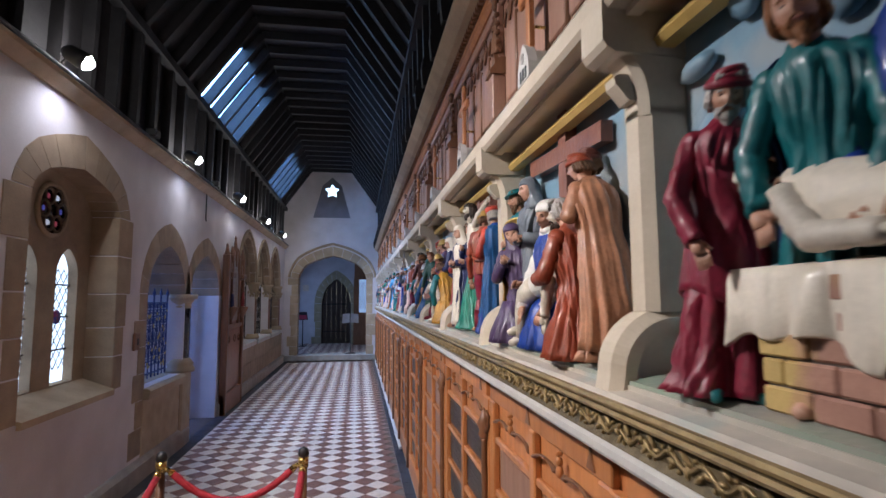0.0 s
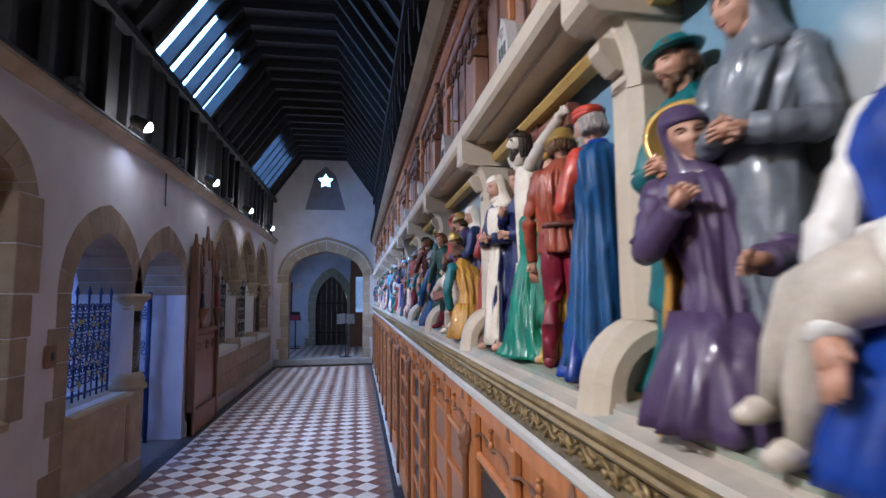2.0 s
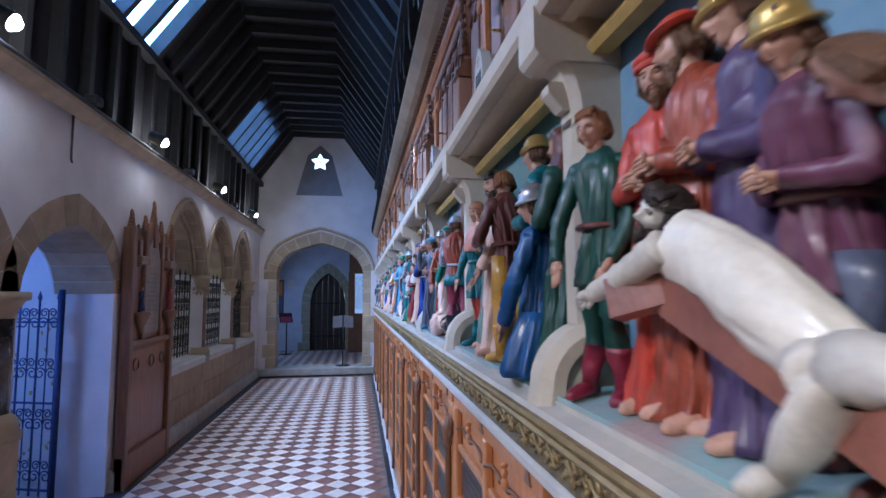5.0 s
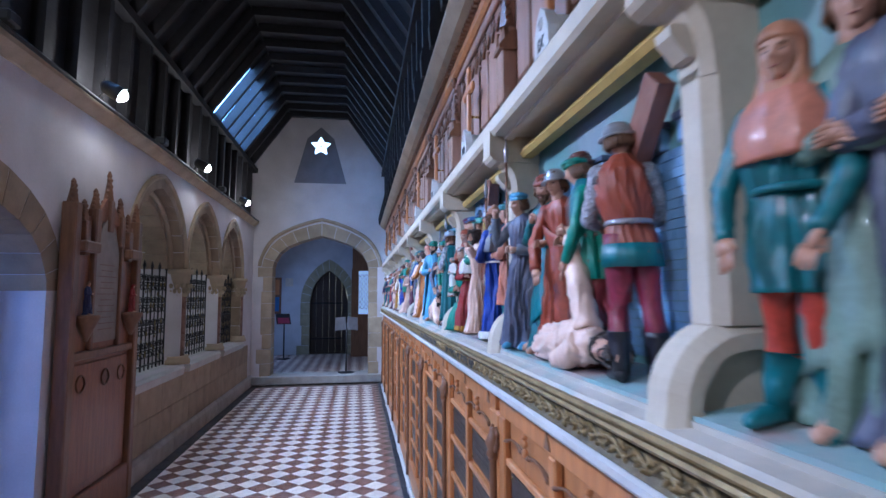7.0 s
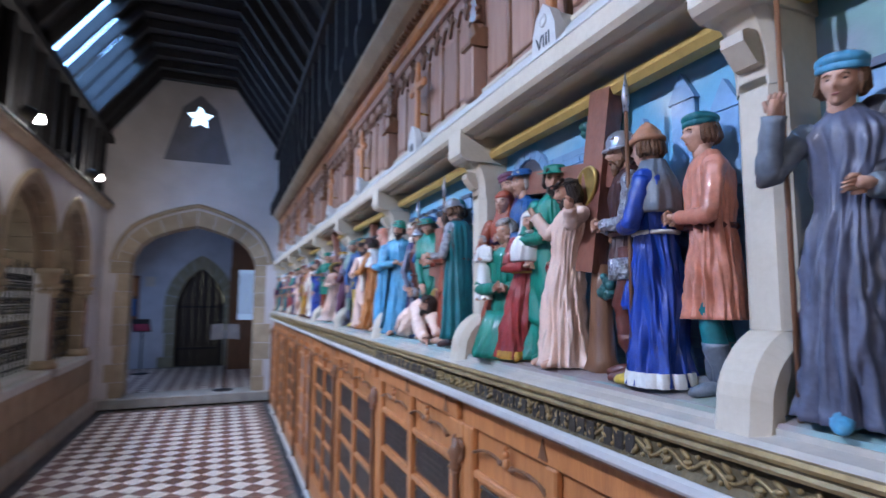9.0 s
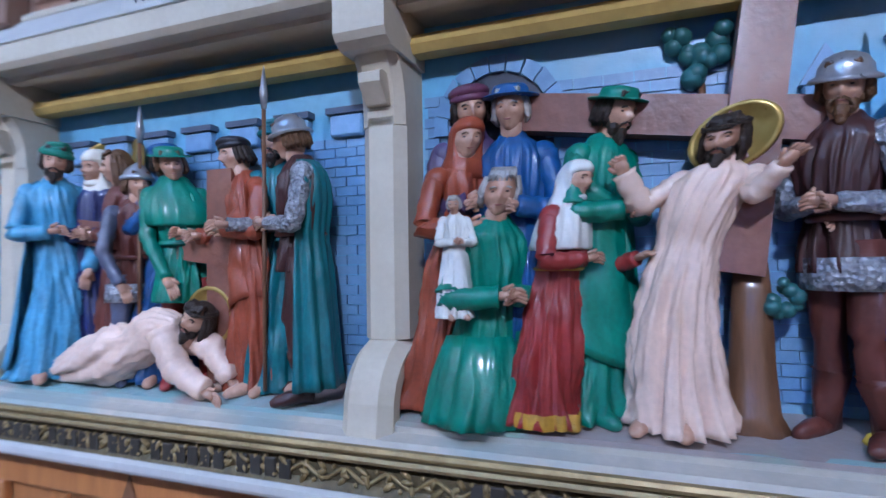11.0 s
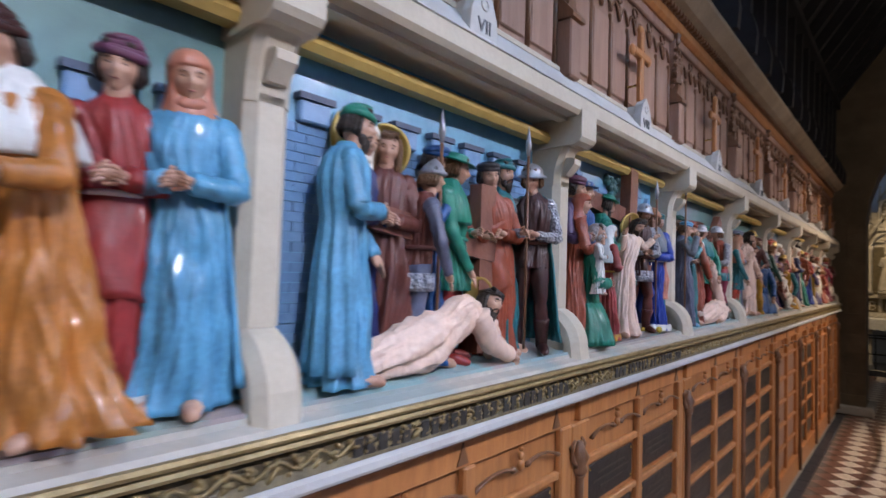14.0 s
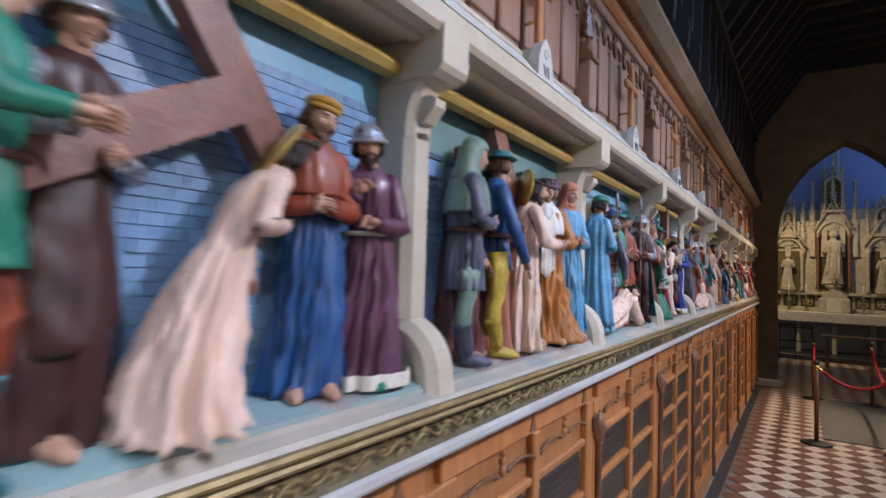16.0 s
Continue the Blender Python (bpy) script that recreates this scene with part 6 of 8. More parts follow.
def lying(k, spine, radii, robe, head, label, arms=(), legs=(), wear='crown', halo=False, wan=False, H=0.53, squash=0.8, hair='dark', face=0, sleeve=None):
    """A reclining or stretched statue along a spine of (u, x, z above the ground)."""
    P = lambda q: Vector((q[1], pillar_y(k - 1) - q[0] * PITCH, 1.522 + q[2]))
    ms = Mesh()
    pts = [P(q) for q in spine]
    cat = lambda a, b, c, d, t: 0.5 * (2 * b + (c - a) * t + (2 * a - 5 * b + 4 * c - d) * t * t + (3 * b - a - 3 * c + d) * t ** 3)
    fine, rad = [], []
    last = len(pts) - 1
    for i in range(last):
        for j in range(12):
            t = j / 12
            ids = [max(i - 1, 0), i, i + 1, min(i + 2, last)]
            fine.append(cat(*[pts[m] for m in ids], t))
            rad.append(cat(*[radii[m] for m in ids], t))
    fine.append(pts[-1])
    rad.append(radii[-1])
    rows, up, n = [], Vector((1, 0, 0)), 60
    seed = spine[0][0] * 37 + k
    for i, p in enumerate(fine):
        d = (fine[min(i + 1, len(fine) - 1)] - fine[max(i - 1, 0)]).normalized()
        a = (up - d * d.dot(up)).normalized()
        b = d.cross(a)
        f = i / len(fine)
        row = []
        for m in range(n):
            t = 2 * math.pi * m / n
            q = noise.noise(Vector((1.8 * math.cos(t + f) + seed, 1.8 * math.sin(t + f), f * 4)))
            r = rad[i] * (1 + (0.06 if wan else 0.36 * (1 - 0.55 * f)) * hang(t, 11, seed, seed, f * 3) + (0.06 if wan else 0.15) * (0.4 - 2 * abs(q)) + (0.0 if wan else 0.10) * (0.3 - 2 * abs(noise.noise(Vector((4.5 * math.cos(t - 2 * f), 4.5 * math.sin(t - 2 * f) + seed, f * 9))))))
            v = p + a * (r * squash * math.cos(t)) + b * (r * math.sin(t))
            row.append((v.x, v.y, max(v.z, 1.526)))
        rows.append(row)
    ms.rings(rows, paint(robe))
    skin = WAN if wan else SKIN
    for a in arms:
        q = [P(c) for c in a]
        limb(ms, q[0], q[1], q[2], 0.022 if wan else 0.032, 0.014 if wan else 0.021, skin if wan else paint(robe), skin, H)
    for a in legs:
        q = [P(c) for c in a]
        ms.tube([q[0], q[0].lerp(q[1], 0.5), q[1], q[1].lerp(q[2], 0.5), q[2]], [0.032, 0.029, 0.023, 0.023, 0.014], skin, 12)
        ms.tube([q[2] + Vector((0.006, 0, 0)), q[2] + Vector((-0.022, 0, -0.004)), q[2] + Vector((-0.04, 0, -0.010))], [0.014, 0.014, 0.008], skin, 8)
    h = P(head)
    start = len(ms.v)
    head_of(ms, H, tuple(h), skin, hair, wear, None, True)
    turn = Euler((radians(face), 0, 0)).to_matrix()
    for i in range(start, len(ms.v)):
        ms.v[i] = tuple(turn @ (Vector(ms.v[i]) - h) + h)
    if halo:
        rows = [[(h.x + 0.035 + d, h.y + r * math.cos(t), h.z + 0.005 + r * math.sin(t)) for t in np.linspace(0, 2 * math.pi, 28, endpoint=False)] for r, d in ((0.004, 0), (0.054, 0), (0.055, -0.004), (0.062, -0.004), (0.064, 0.003), (0.062, 0.008), (0.004, 0.008))]
        ms.rings(rows, paint('gold'))
    return solid("statue", ms, label, "statue", "figures of the relief")


def beam_cross(k, a, b, w=0.032, arm=None, label="dark red-brown modelled wooden cross"):
    """A cross of square beams between points (u, x, z)."""
    P = lambda q: Vector((q[1], pillar_y(k - 1) - q[0] * PITCH, 1.522 + q[2]))
    wood = material("cross_wood", (0.26, 0.10, 0.065), (0.15, 0.055, 0.04), 0.4, scale=10, bump=0.4, coat=0.3, stretch=(3, 1, 1))
    c = thing("large_cross", label, "cross", "large crosses of the relief")
    for nm, (p, q) in (("upright", (P(a), P(b))), ("crossbeam", (P(arm[0]), P(arm[1])) if arm else (None, None))):
        if p is None:
            continue
        d = (q - p).normalized()
        n1 = Vector((1, 0, 0)) - d * d.x
        n1.normalize()
        n2 = d.cross(n1)
        ms = Mesh()
        o = 0.002 if nm == "crossbeam" else 0
        ww = w * (0.9 if o else 1)
        rows = [[e + n1 * (s1 * ww * 0.6) + n2 * (s2 * ww) for s1, s2 in ((-1, -1), (-1, 1), (1, 1), (1, -1))] for e in (p, q)]
        ms.rings(rows, wood, True, False)
        part(nm, ms, c)
    return c


def spear(k, u, x, z0=0.0, z1=0.62, du=0.0):
    P = lambda uu, z: (x, pillar_y(k - 1) - uu * PITCH, 1.522 + z)
    s = thing("spear", "thin dark spear with a bright steel point", "spear", "spears of the relief")
    part("staff", Mesh().tube([P(u, z0), P(u + du, z1)], 0.0042, OAK_DARK, 6), s)
    part("point", Mesh().tube([P(u + du, z1), P(u + du, z1 + 0.03), P(u + du, z1 + 0.085)], [0.005, 0.009, 0.001], paint('silver'), 6), s, "steel spear point")


# bay 14: the entombment
fig(14, 0.235, 'robe', 'maroon', 'turban', 'maroon', x=0.53, T=0.50, face=-65, lean=(0, -0.08), arms=('low', 'front'), beard=True, hair='grey', boots='teal', flare=1.25, nod=(0, -18, -10))
fig(14, 0.40, 'robe', 'teal', 'bare', None, x=0.588, T=0.56, face=-20, lean=(-0.10, 0.0), hair='red', beard=True, cape='navy', arms=('low', 'low'))
fig(14, 0.52, 'robe', 'blue', 'veil', 'white', x=0.585, T=0.59, face=20, sleeve='blue', cape='navy', arms=('low', 'low'))
fig(14, 0.72, 'robe', 'green', 'hood', 'grey', x=0.585, T=0.56, face=-10)
fig(14, 0.90, 'robe', 'brown', 'cap', 'red', x=0.56, T=0.55, face=60, beard=True)
tomb = thing("tomb", "modelled brick tomb draped with a white cloth", "tomb")
TOMB_BRICK = material("tomb_brick", (0.40, 0.22, 0.16), (0.30, 0.15, 0.11), 0.6, scale=14, bump=0.4, spot=(0.46, 0.33, 0.12), per=0.15)
part("chest", Mesh().box(0.514, 0.61, pillar_y(13) - 0.88 * PITCH, pillar_y(13) - 0.335 * PITCH, 1.52, 1.70, GROUT, 0.004), tomb)
for row in range(5):
    for i in range(-1, 8):
        y1 = pillar_y(13) - 0.333 * PITCH - (i + 0.5 * (row % 2)) * 0.078
        y0 = max(y1 - 0.074, pillar_y(13) - 0.88 * PITCH)
        y1 = min(y1, pillar_y(13) - 0.333 * PITCH)
        if y1 - y0 > 0.015:
            part("brick", Mesh().box(0.508 - 0.002 * ((i + row) % 3), 0.516, y0, y1, 1.526 + row * 0.035, 1.558 + row * 0.035, TOMB_BRICK, 0.003), tomb)
rows = []
for i in range(81):
    t = i / 80
    y = pillar_y(13) - (0.29 + 0.60 * t) * PITCH
    fold = 0.012 * (abs(math.sin(23 * t + 1.5 * math.sin(7 * t))) - 0.6) + 0.004 * math.cos(71 * t)
    hem = 1.64 - 0.035 * abs(math.cos(10 * t)) + 0.015 * math.sin(31 * t)
    row = [(0.602, y, 1.714), (0.55, y, 1.714 + fold * 0.4), (0.505, y, 1.710), (0.500 + fold * 0.6, y, 1.694), (0.498 + fold, y, 0.5 * (1.694 + hem)), (0.496 + fold * 1.4, y + 0.004, hem)]
    rows.append(row + [(p[0] + 0.004, p[1], p[2] - 0.004) for p in row[::-1]])
part("cloth", Mesh().rings(rows, paint('cream')), tomb, "white linen grave cloth")
lying(14, [(0.86, 0.555, 0.23), (0.68, 0.55, 0.235), (0.54, 0.55, 0.245), (0.43, 0.55, 0.26), (0.36, 0.552, 0.285)], [0.04, 0.048, 0.044, 0.052, 0.04], 'cream', (0.30, 0.545, 0.315), "painted statue of a pale reclining figure on the tomb",
      arms=[((0.375, 0.515, 0.275), (0.43, 0.50, 0.215), (0.52, 0.498, 0.215))], wan=True, hair='brown', face=-60)
# bay 13: the mourning group
beam_cross(13, (0.50, 0.605, 0.0), (0.50, 0.605, 0.71), 0.030, arm=((0.22, 0.600, 0.60), (0.76, 0.600, 0.57)))
fig(13, 0.10, 'robe', 'teal', 'brim', 'teal', x=0.588, T=0.56, face=-20, beard=True)
fig(13, 0.24, 'robe', 'grey', 'hood', 'grey', x=0.588, T=0.575, face=-20)
fig(13, 0.225, 'kneel', 'purple', 'hood', 'purple', x=0.54, T=0.44, face=-45, lean=(0, 0.12), arms=('chest', 'front'), halo=True, cape='mustard')
fig(13, 0.47, 'kneel', 'blue', 'veil', 'white', x=0.562, T=0.45, face=-10, sleeve='white', arms=('low', 'low'), flare=1.1, cape='navy', nod=(6, -16, 8))
lying(13, [(0.44, 0.515, 0.185), (0.52, 0.515, 0.20), (0.59, 0.52, 0.23), (0.62, 0.53, 0.295)], [0.036, 0.040, 0.042, 0.040], 'white', (0.625, 0.525, 0.37), "painted statue of a pale figure lying across the knees",
      arms=[((0.60, 0.51, 0.28), (0.60, 0.495, 0.19), (0.585, 0.49, 0.10))], legs=[((0.46, 0.505, 0.185), (0.375, 0.50, 0.165), (0.33, 0.50, 0.05)), ((0.47, 0.50, 0.18), (0.40, 0.49, 0.14), (0.375, 0.49, 0.02))], wan=True, halo=True)
fig(13, 0.735, 'kneel', 'rust', 'bare', None, x=0.535, T=0.44, face=70, arms=('front', 'front'), hair='grey', flare=1.2, lean=(0, 0.16))
fig(13, 0.70, 'robe', 'brown', 'turban', 'brown', x=0.588, T=0.54, face=30, beard=True)
fig(13, 0.84, 'robe', 'tan', 'turban', 'rust', x=0.555, T=0.56, face=70, arms=('chest', 'chest'), hair='brown', cape='tan', lean=(0, 0.22), flare=1.1)
# bay 12: the crucifixion
beam_cross(12, (0.42, 0.60, 0.0), (0.42, 0.60, 0.70), 0.030, arm=((0.20, 0.60, 0.60), (0.66, 0.60, 0.60)))
lying(12, [(0.42, 0.565, 0.24), (0.42, 0.56, 0.36), (0.42, 0.56, 0.46), (0.42, 0.565, 0.52)], [0.042, 0.042, 0.045, 0.045], 'cream', (0.41, 0.54, 0.595), "painted statue of a pale figure on the cross",
      arms=[((0.40, 0.56, 0.52), (0.32, 0.565, 0.56), (0.23, 0.575, 0.60)), ((0.45, 0.56, 0.52), (0.53, 0.565, 0.56), (0.63, 0.575, 0.60))],
      legs=[((0.40, 0.56, 0.25), (0.41, 0.54, 0.15), (0.42, 0.56, 0.04)), ((0.44, 0.56, 0.25), (0.43, 0.54, 0.15), (0.42, 0.55, 0.05))], wan=True)
fig(12, 0.135, 'robe', 'tan', 'bare', None, x=0.572, T=0.55, face=-30, cape='tan', sleeve='tan', arms=('clasp', 'clasp'))
fig(12, 0.24, 'robe', 'navy', 'veil', 'cream', x=0.538, T=0.55, face=-25, arms=('clasp', 'clasp'), cape='navy', sleeve='navy', apron='cream', nod=(-8, -10, -14))
fig(12, 0.315, 'robe', 'navy', 'long', None, x=0.58, T=0.55, face=-20, halo=True, arms=('chest', 'clasp'), nod=(10, -12, 0))
fig(12, 0.525, 'robe', 'green', 'long', None, x=0.535, T=0.47, face=150, arms=('raise', 'front'), lean=(0.06, 0.05), flare=1.42, hair='red')
fig(12, 0.62, 'robe', 'yellow', 'turban', 'mustard', x=0.588, T=0.54, face=30, beard=True)
fig(12, 0.70, 'tunic', 'rust', 'helm', 'gold', x=0.545, T=0.555, face=120, legs='maroon', boots='maroon', arms=('clasp', 'down'), hem=0.47)
fig(12, 0.87, 'robe', 'blue', 'cap', 'scarlet', x=0.552, T=0.54, face=80, sleeve='scarlet', arms=('reach', 'clasp'), cape='steel', hair='grey', beard=True)
# bay 11: the nailing
beam_cross(11, (0.32, 0.51, 0.20), (0.74, 0.50, 0.035), 0.030, arm=((0.30, 0.46, 0.17), (0.44, 0.57, 0.22)))
fig(11, 0.125, 'tunic', 'darkgreen', 'bare', None, x=0.535, T=0.50, face=-30, legs='darkgreen', boots='maroon', arms=('low', 'low'), hair='red')
fig(11, 0.24, 'robe', 'scarlet', 'cap', 'scarlet', x=0.588, T=0.55, face=-20, beard=True)
fig(11, 0.32, 'robe', 'rust', 'brim', 'scarlet', x=0.588, T=0.575, face=10, beard=True)
fig(11, 0.42, 'robe', 'purple', 'helm', 'gold', x=0.588, T=0.57, face=20)
fig(11, 0.54, 'tunic', 'plum', 'helm', 'gold', x=0.575, T=0.47, face=10, lean=(-0.1, 0.0), legs='slate')
lying(11, [(0.60, 0.505, 0.115), (0.52, 0.505, 0.165), (0.45, 0.508, 0.21), (0.39, 0.51, 0.235)], [0.034, 0.045, 0.044, 0.046], 'cream', (0.335, 0.515, 0.285), "painted statue of a pale figure stretched on the cross",
      arms=[((0.39, 0.48, 0.235), (0.31, 0.47, 0.20), (0.24, 0.46, 0.18))], legs=[((0.58, 0.495, 0.12), (0.60, 0.48, 0.10), (0.54, 0.485, 0.02)), ((0.60, 0.50, 0.12), (0.66, 0.49, 0.12), (0.71, 0.485, 0.05))], wan=True, face=40)
fig(11, 0.785, 'kneel', 'mustard', 'bare', None, x=0.535, T=0.43, face=80, lean=(-0.02, 0.30), sleeve='teal', arms=('low', 'low'), hair='brown')
fig(11, 0.66, 'robe', 'navy', 'veil', 'cream', x=0.59, T=0.555, face=30, cape='navy')
fig(11, 0.90, 'robe', 'red', 'bare', None, x=0.592, T=0.52, face=50, arms=('chest', 'clasp'), hair='grey', beard=True)
# bay 10: the stripping
fig(10, 0.165, 'tunic', 'teal', 'hood', 'tan', x=0.548, T=0.515, face=-20, legs='scarlet', boots='teal', arms=('low', 'low'), sleeve='teal', collar='salmon', hem=0.33, belt='teal', nod=(4, -8, 6))
fig(10, 0.225, 'robe', 'sage', 'cap', 'slate', x=0.592, T=0.55, face=-20)
fig(10, 0.30, 'robe', 'slate', 'cap', 'grey', x=0.590, T=0.56, face=-20)
fig(10, 0.44, 'robe', 'pale', 'crown', None, x=0.55, T=0.56, face=10, arms=('chest', 'low'), hair='dark', beard=True, sleeve='pale')
fig(10, 0.60, 'tunic', 'brown', 'bare', None, x=0.53, T=0.55, face=70, legs='mustard', boots='mustard', arms=('chest', 'front'), hair='red', hem=0.44, lean=(0, 0.08))
fig(10, 0.72, 'robe', 'teal', 'helm', 'gold', x=0.582, T=0.59, face=40, arms=('reach', 'clasp'))
fig(10, 0.82, 'kneel', 'steel', 'helm', 'silver', x=0.54, T=0.44, face=50, arms=('front', 'low'), sleeve='steel')
fig(10, 0.90, 'robe', 'darkgreen', 'hood', 'brown', x=0.57, T=0.55, face=60, beard=True)
# bay 9: the third fall
beam_cross(9, (0.50, 0.60, 0.18), (0.86, 0.57, 0.58), 0.030, arm=((0.62, 0.60, 0.16), (0.72, 0.585, 0.50)))
fig(9, 0.125, 'robe', 'slate', 'cap', 'skyblue', x=0.535, T=0.505, face=-35, arms=(((-0.05, 0.20, 0.66), (-0.09, 0.17, 0.84)), 'clasp'), sleeve='grey', boots='skyblue', flare=0.95)
fig(9, 0.19, 'robe', 'black', 'turban', 'darkgreen', x=0.588, T=0.545, face=-30, beard=True)
fig(9, 0.29, 'robe', 'teal', 'turban', 'rust', x=0.565, T=0.525, face=-30, beard=True, arms=('chest', 'front'))
fig(9, 0.38, 'robe', 'rust', 'helm', 'silver', x=0.572, T=0.53, face=-40, lean=(-0.05, -0.06), arms=('low', 'front'))
fig(9, 0.48, 'robe', 'brown', 'turban', 'brown', x=0.59, T=0.54, face=-10, beard=True)
lying(9, [(0.34, 0.515, 0.03), (0.44, 0.51, 0.045), (0.54, 0.505, 0.058), (0.62, 0.505, 0.066), (0.69, 0.505, 0.062)], [0.036, 0.050, 0.050, 0.052, 0.036], 'pale', (0.745, 0.505, 0.058), "painted statue of a fallen figure in a pale robe",
      arms=[((0.655, 0.505, 0.09), (0.60, 0.51, 0.20), (0.545, 0.52, 0.31)), ((0.66, 0.49, 0.07), (0.60, 0.48, 0.03), (0.54, 0.478, 0.018))], face=-80)
fig(9, 0.60, 'tunic', 'green', 'cap', 'green', x=0.578, T=0.55, face=40, lean=(-0.02, 0.16), legs='red', boots='brown', arms=('low', 'low'), collar='teal')
fig(9, 0.80, 'tunic', 'rust', 'helm', 'silver', x=0.54, T=0.55, face=110, lean=(0, 0.10), legs='maroon', boots='black', sleeve='mail', arms=('front', 'front'), skirt='teal', hem=0.46, belt='silver')
spear(9, 0.065, 0.50, 0.0, 0.62)
# bay 8: the women
beam_cross(8, (0.547, 0.56, 0.236), (0.605, 0.575, 0.665), 0.036, arm=((0.22, 0.598, 0.520), (0.665, 0.580, 0.455)))
fig(8, 0.105, 'robe', 'rust', 'hood', 'rust', x=0.562, T=0.525, face=-50, lean=(0, -0.09), arms=('clasp', 'low'), sleeve='rust', flare=0.9)
fig(8, 0.15, 'robe', 'purple', 'cap', 'plum', x=0.594, T=0.575, face=-20, hair='dark')
fig(8, 0.222, 'robe', 'steel', 'brim', 'steel', x=0.590, T=0.565, face=0, hair='grey', nod=(0, -4, 0))
fig(8, 0.170, 'kneel', 'green', 'bare', None, x=0.540, T=0.42, face=-45, lean=(0, -0.08), arms=('clasp', 'clasp'), hair='grey', flare=0.95, nod=(0, -6, -30))
fig(8, 0.150, 'robe', 'white', 'bare', None, x=0.484, T=0.20, face=-30, hair='grey', top=0.165, arms=('clasp', 'clasp'))
fig(8, 0.285, 'robe', 'red', 'veil', 'white', x=0.535, T=0.43, face=-65, lean=(0, -0.10), arms=('clasp', ((-0.09, 0.15, 0.56), (-0.24, 0.13, 0.62))), boots='mustard', collar='white', trim='mustard', flare=1.12, nod=(0, -4, -8))
fig(8, 0.345, 'robe', 'green', 'brim', 'green', x=0.585, T=0.55, face=-50, lean=(0, -0.06), boots='green', beard=True, hair='dark')
fig(8, 0.455, 'robe', 'pale', 'crown', None, x=0.55, T=0.50, face=12, lean=(-0.05, -0.20), arms=(((-0.05, 0.17, 0.70), (-0.11, 0.24, 0.82)), ((-0.06, 0.12, 0.72), (-0.10, 0.165, 0.80))), hair='dark', beard=True, halo=True, flare=1.12, nod=(-6, -18, -6))
fig(8, 0.685, 'tunic', 'umber', 'helm', 'silver', x=0.562, T=0.54, face=40, legs='brown', boots='brown', sleeve='mail', beard=True, arms=('clasp', 'clasp'), skirt='mail', hem=0.44)
fig(8, 0.775, 'robe', 'blue', 'cone', 'tan', x=0.54, T=0.53, face=70, boots='yellow', trim='white', arms=('front', 'clasp'), collar='grey', purse='blue', flare=0.95)
fig(8, 0.875, 'tunic', 'salmon', 'cap', 'teal', x=0.572, T=0.515, face=40, legs='teal', boots='grey', hem=0.26, arms=('clasp', 'clasp'))
spear(8, 0.735, 0.512, 0.0, 0.56)
stump = thing("tree_stump", "gnarled brown modelled tree stump with green leaf tufts", "tree stump")
part("trunk", Mesh().rings([[(0.575 + r * 0.8 * math.cos(t) * (1 + 0.18 * abs(math.sin(3 * t + q))), pillar_y(7) - (0.565 + 0.02 * q) * PITCH + r * math.sin(t) * (1 + 0.18 * abs(math.sin(4 * t))), 1.524 + q) for t in np.linspace(0, 2 * math.pi, 22, endpoint=False)] for q, r in ((0.0, 0.048), (0.03, 0.034), (0.10, 0.028), (0.2, 0.024), (0.25, 0.020))], OAK_DARK), stump)
LEAFY = material("leaf_paint", (0.03, 0.13, 0.13), None, 0.4, scale=20)
for u0, z0, n in ((0.51, 0.30, 12), (0.605, 0.20, 9)):
    rr, lf = random.Random(n), Mesh()
    for i in range(n):
        lf.ball((0.562 + rr.uniform(-0.01, 0.01), pillar_y(7) - u0 * PITCH + rr.uniform(-0.022, 0.022), 1.524 + z0 + rr.uniform(-0.026, 0.026)), rr.uniform(0.008, 0.013), LEAFY, 7, 5)
    part("leaf_tuft", lf, stump, "dark green leaf tuft")
# bay 7: the second fall
beam_cross(7, (0.63, 0.562, 0.02), (0.63, 0.562, 0.46), 0.032, arm=((0.22, 0.562, 0.345), (0.66, 0.556, 0.285)))
fig(7, 0.165, 'robe', 'skyblue', 'turban', 'green', x=0.532, T=0.555, face=-60, arms=('clasp', 'low'), beard=True, hair='dark', cape='skyblue')
fig(7, 0.235, 'robe', 'navy', 'veil', 'cream', x=0.592, T=0.545, face=-20, halo=True, cape='navy')
fig(7, 0.315, 'robe', 'brown', 'long', None, x=0.590, T=0.535, face=30, halo=True)
fig(7, 0.375, 'tunic', 'brown', 'cone', 'silver', x=0.562, T=0.505, face=-70, lean=(-0.04, -0.06), legs='slate', boots='slate', sleeve='slate', arms=('low', 'low'), skirt='mail', hem=0.42)
fig(7, 0.45, 'robe', 'steel', 'cap', 'steel', x=0.588, T=0.535, face=-40, beard=True, arms=('chest', 'chest'), sleeve='steel', hair='dark')
fig(7, 0.525, 'tunic', 'green', 'brim', 'green', x=0.575, T=0.54, face=-40, lean=(-0.03, 0.08), legs='red', boots='red', arms=(((-0.02, 0.13, 0.60), (-0.10, 0.06, 0.44)), 'clasp'), collar='green', hem=0.34, belt='green')
fig(7, 0.70, 'robe', 'rust', 'cap', 'black', x=0.575, T=0.54, face=30, lean=(0, 0.07), arms=('front', 'clasp'), hair='dark', nod=(-6, -8, 0))
fig(7, 0.745, 'robe', 'teal', 'turban', 'teal', x=0.592, T=0.555, face=-20, beard=True, hair='dark')
fig(7, 0.83, 'tunic', 'umber', 'helm', 'silver', x=0.537, T=0.55, face=55, legs='umber', boots='umber', sleeve='mail', arms=(((-0.06, 0.13, 0.62), (-0.26, 0.05, 0.62)), 'clasp'), cape='teal', hem=0.45)
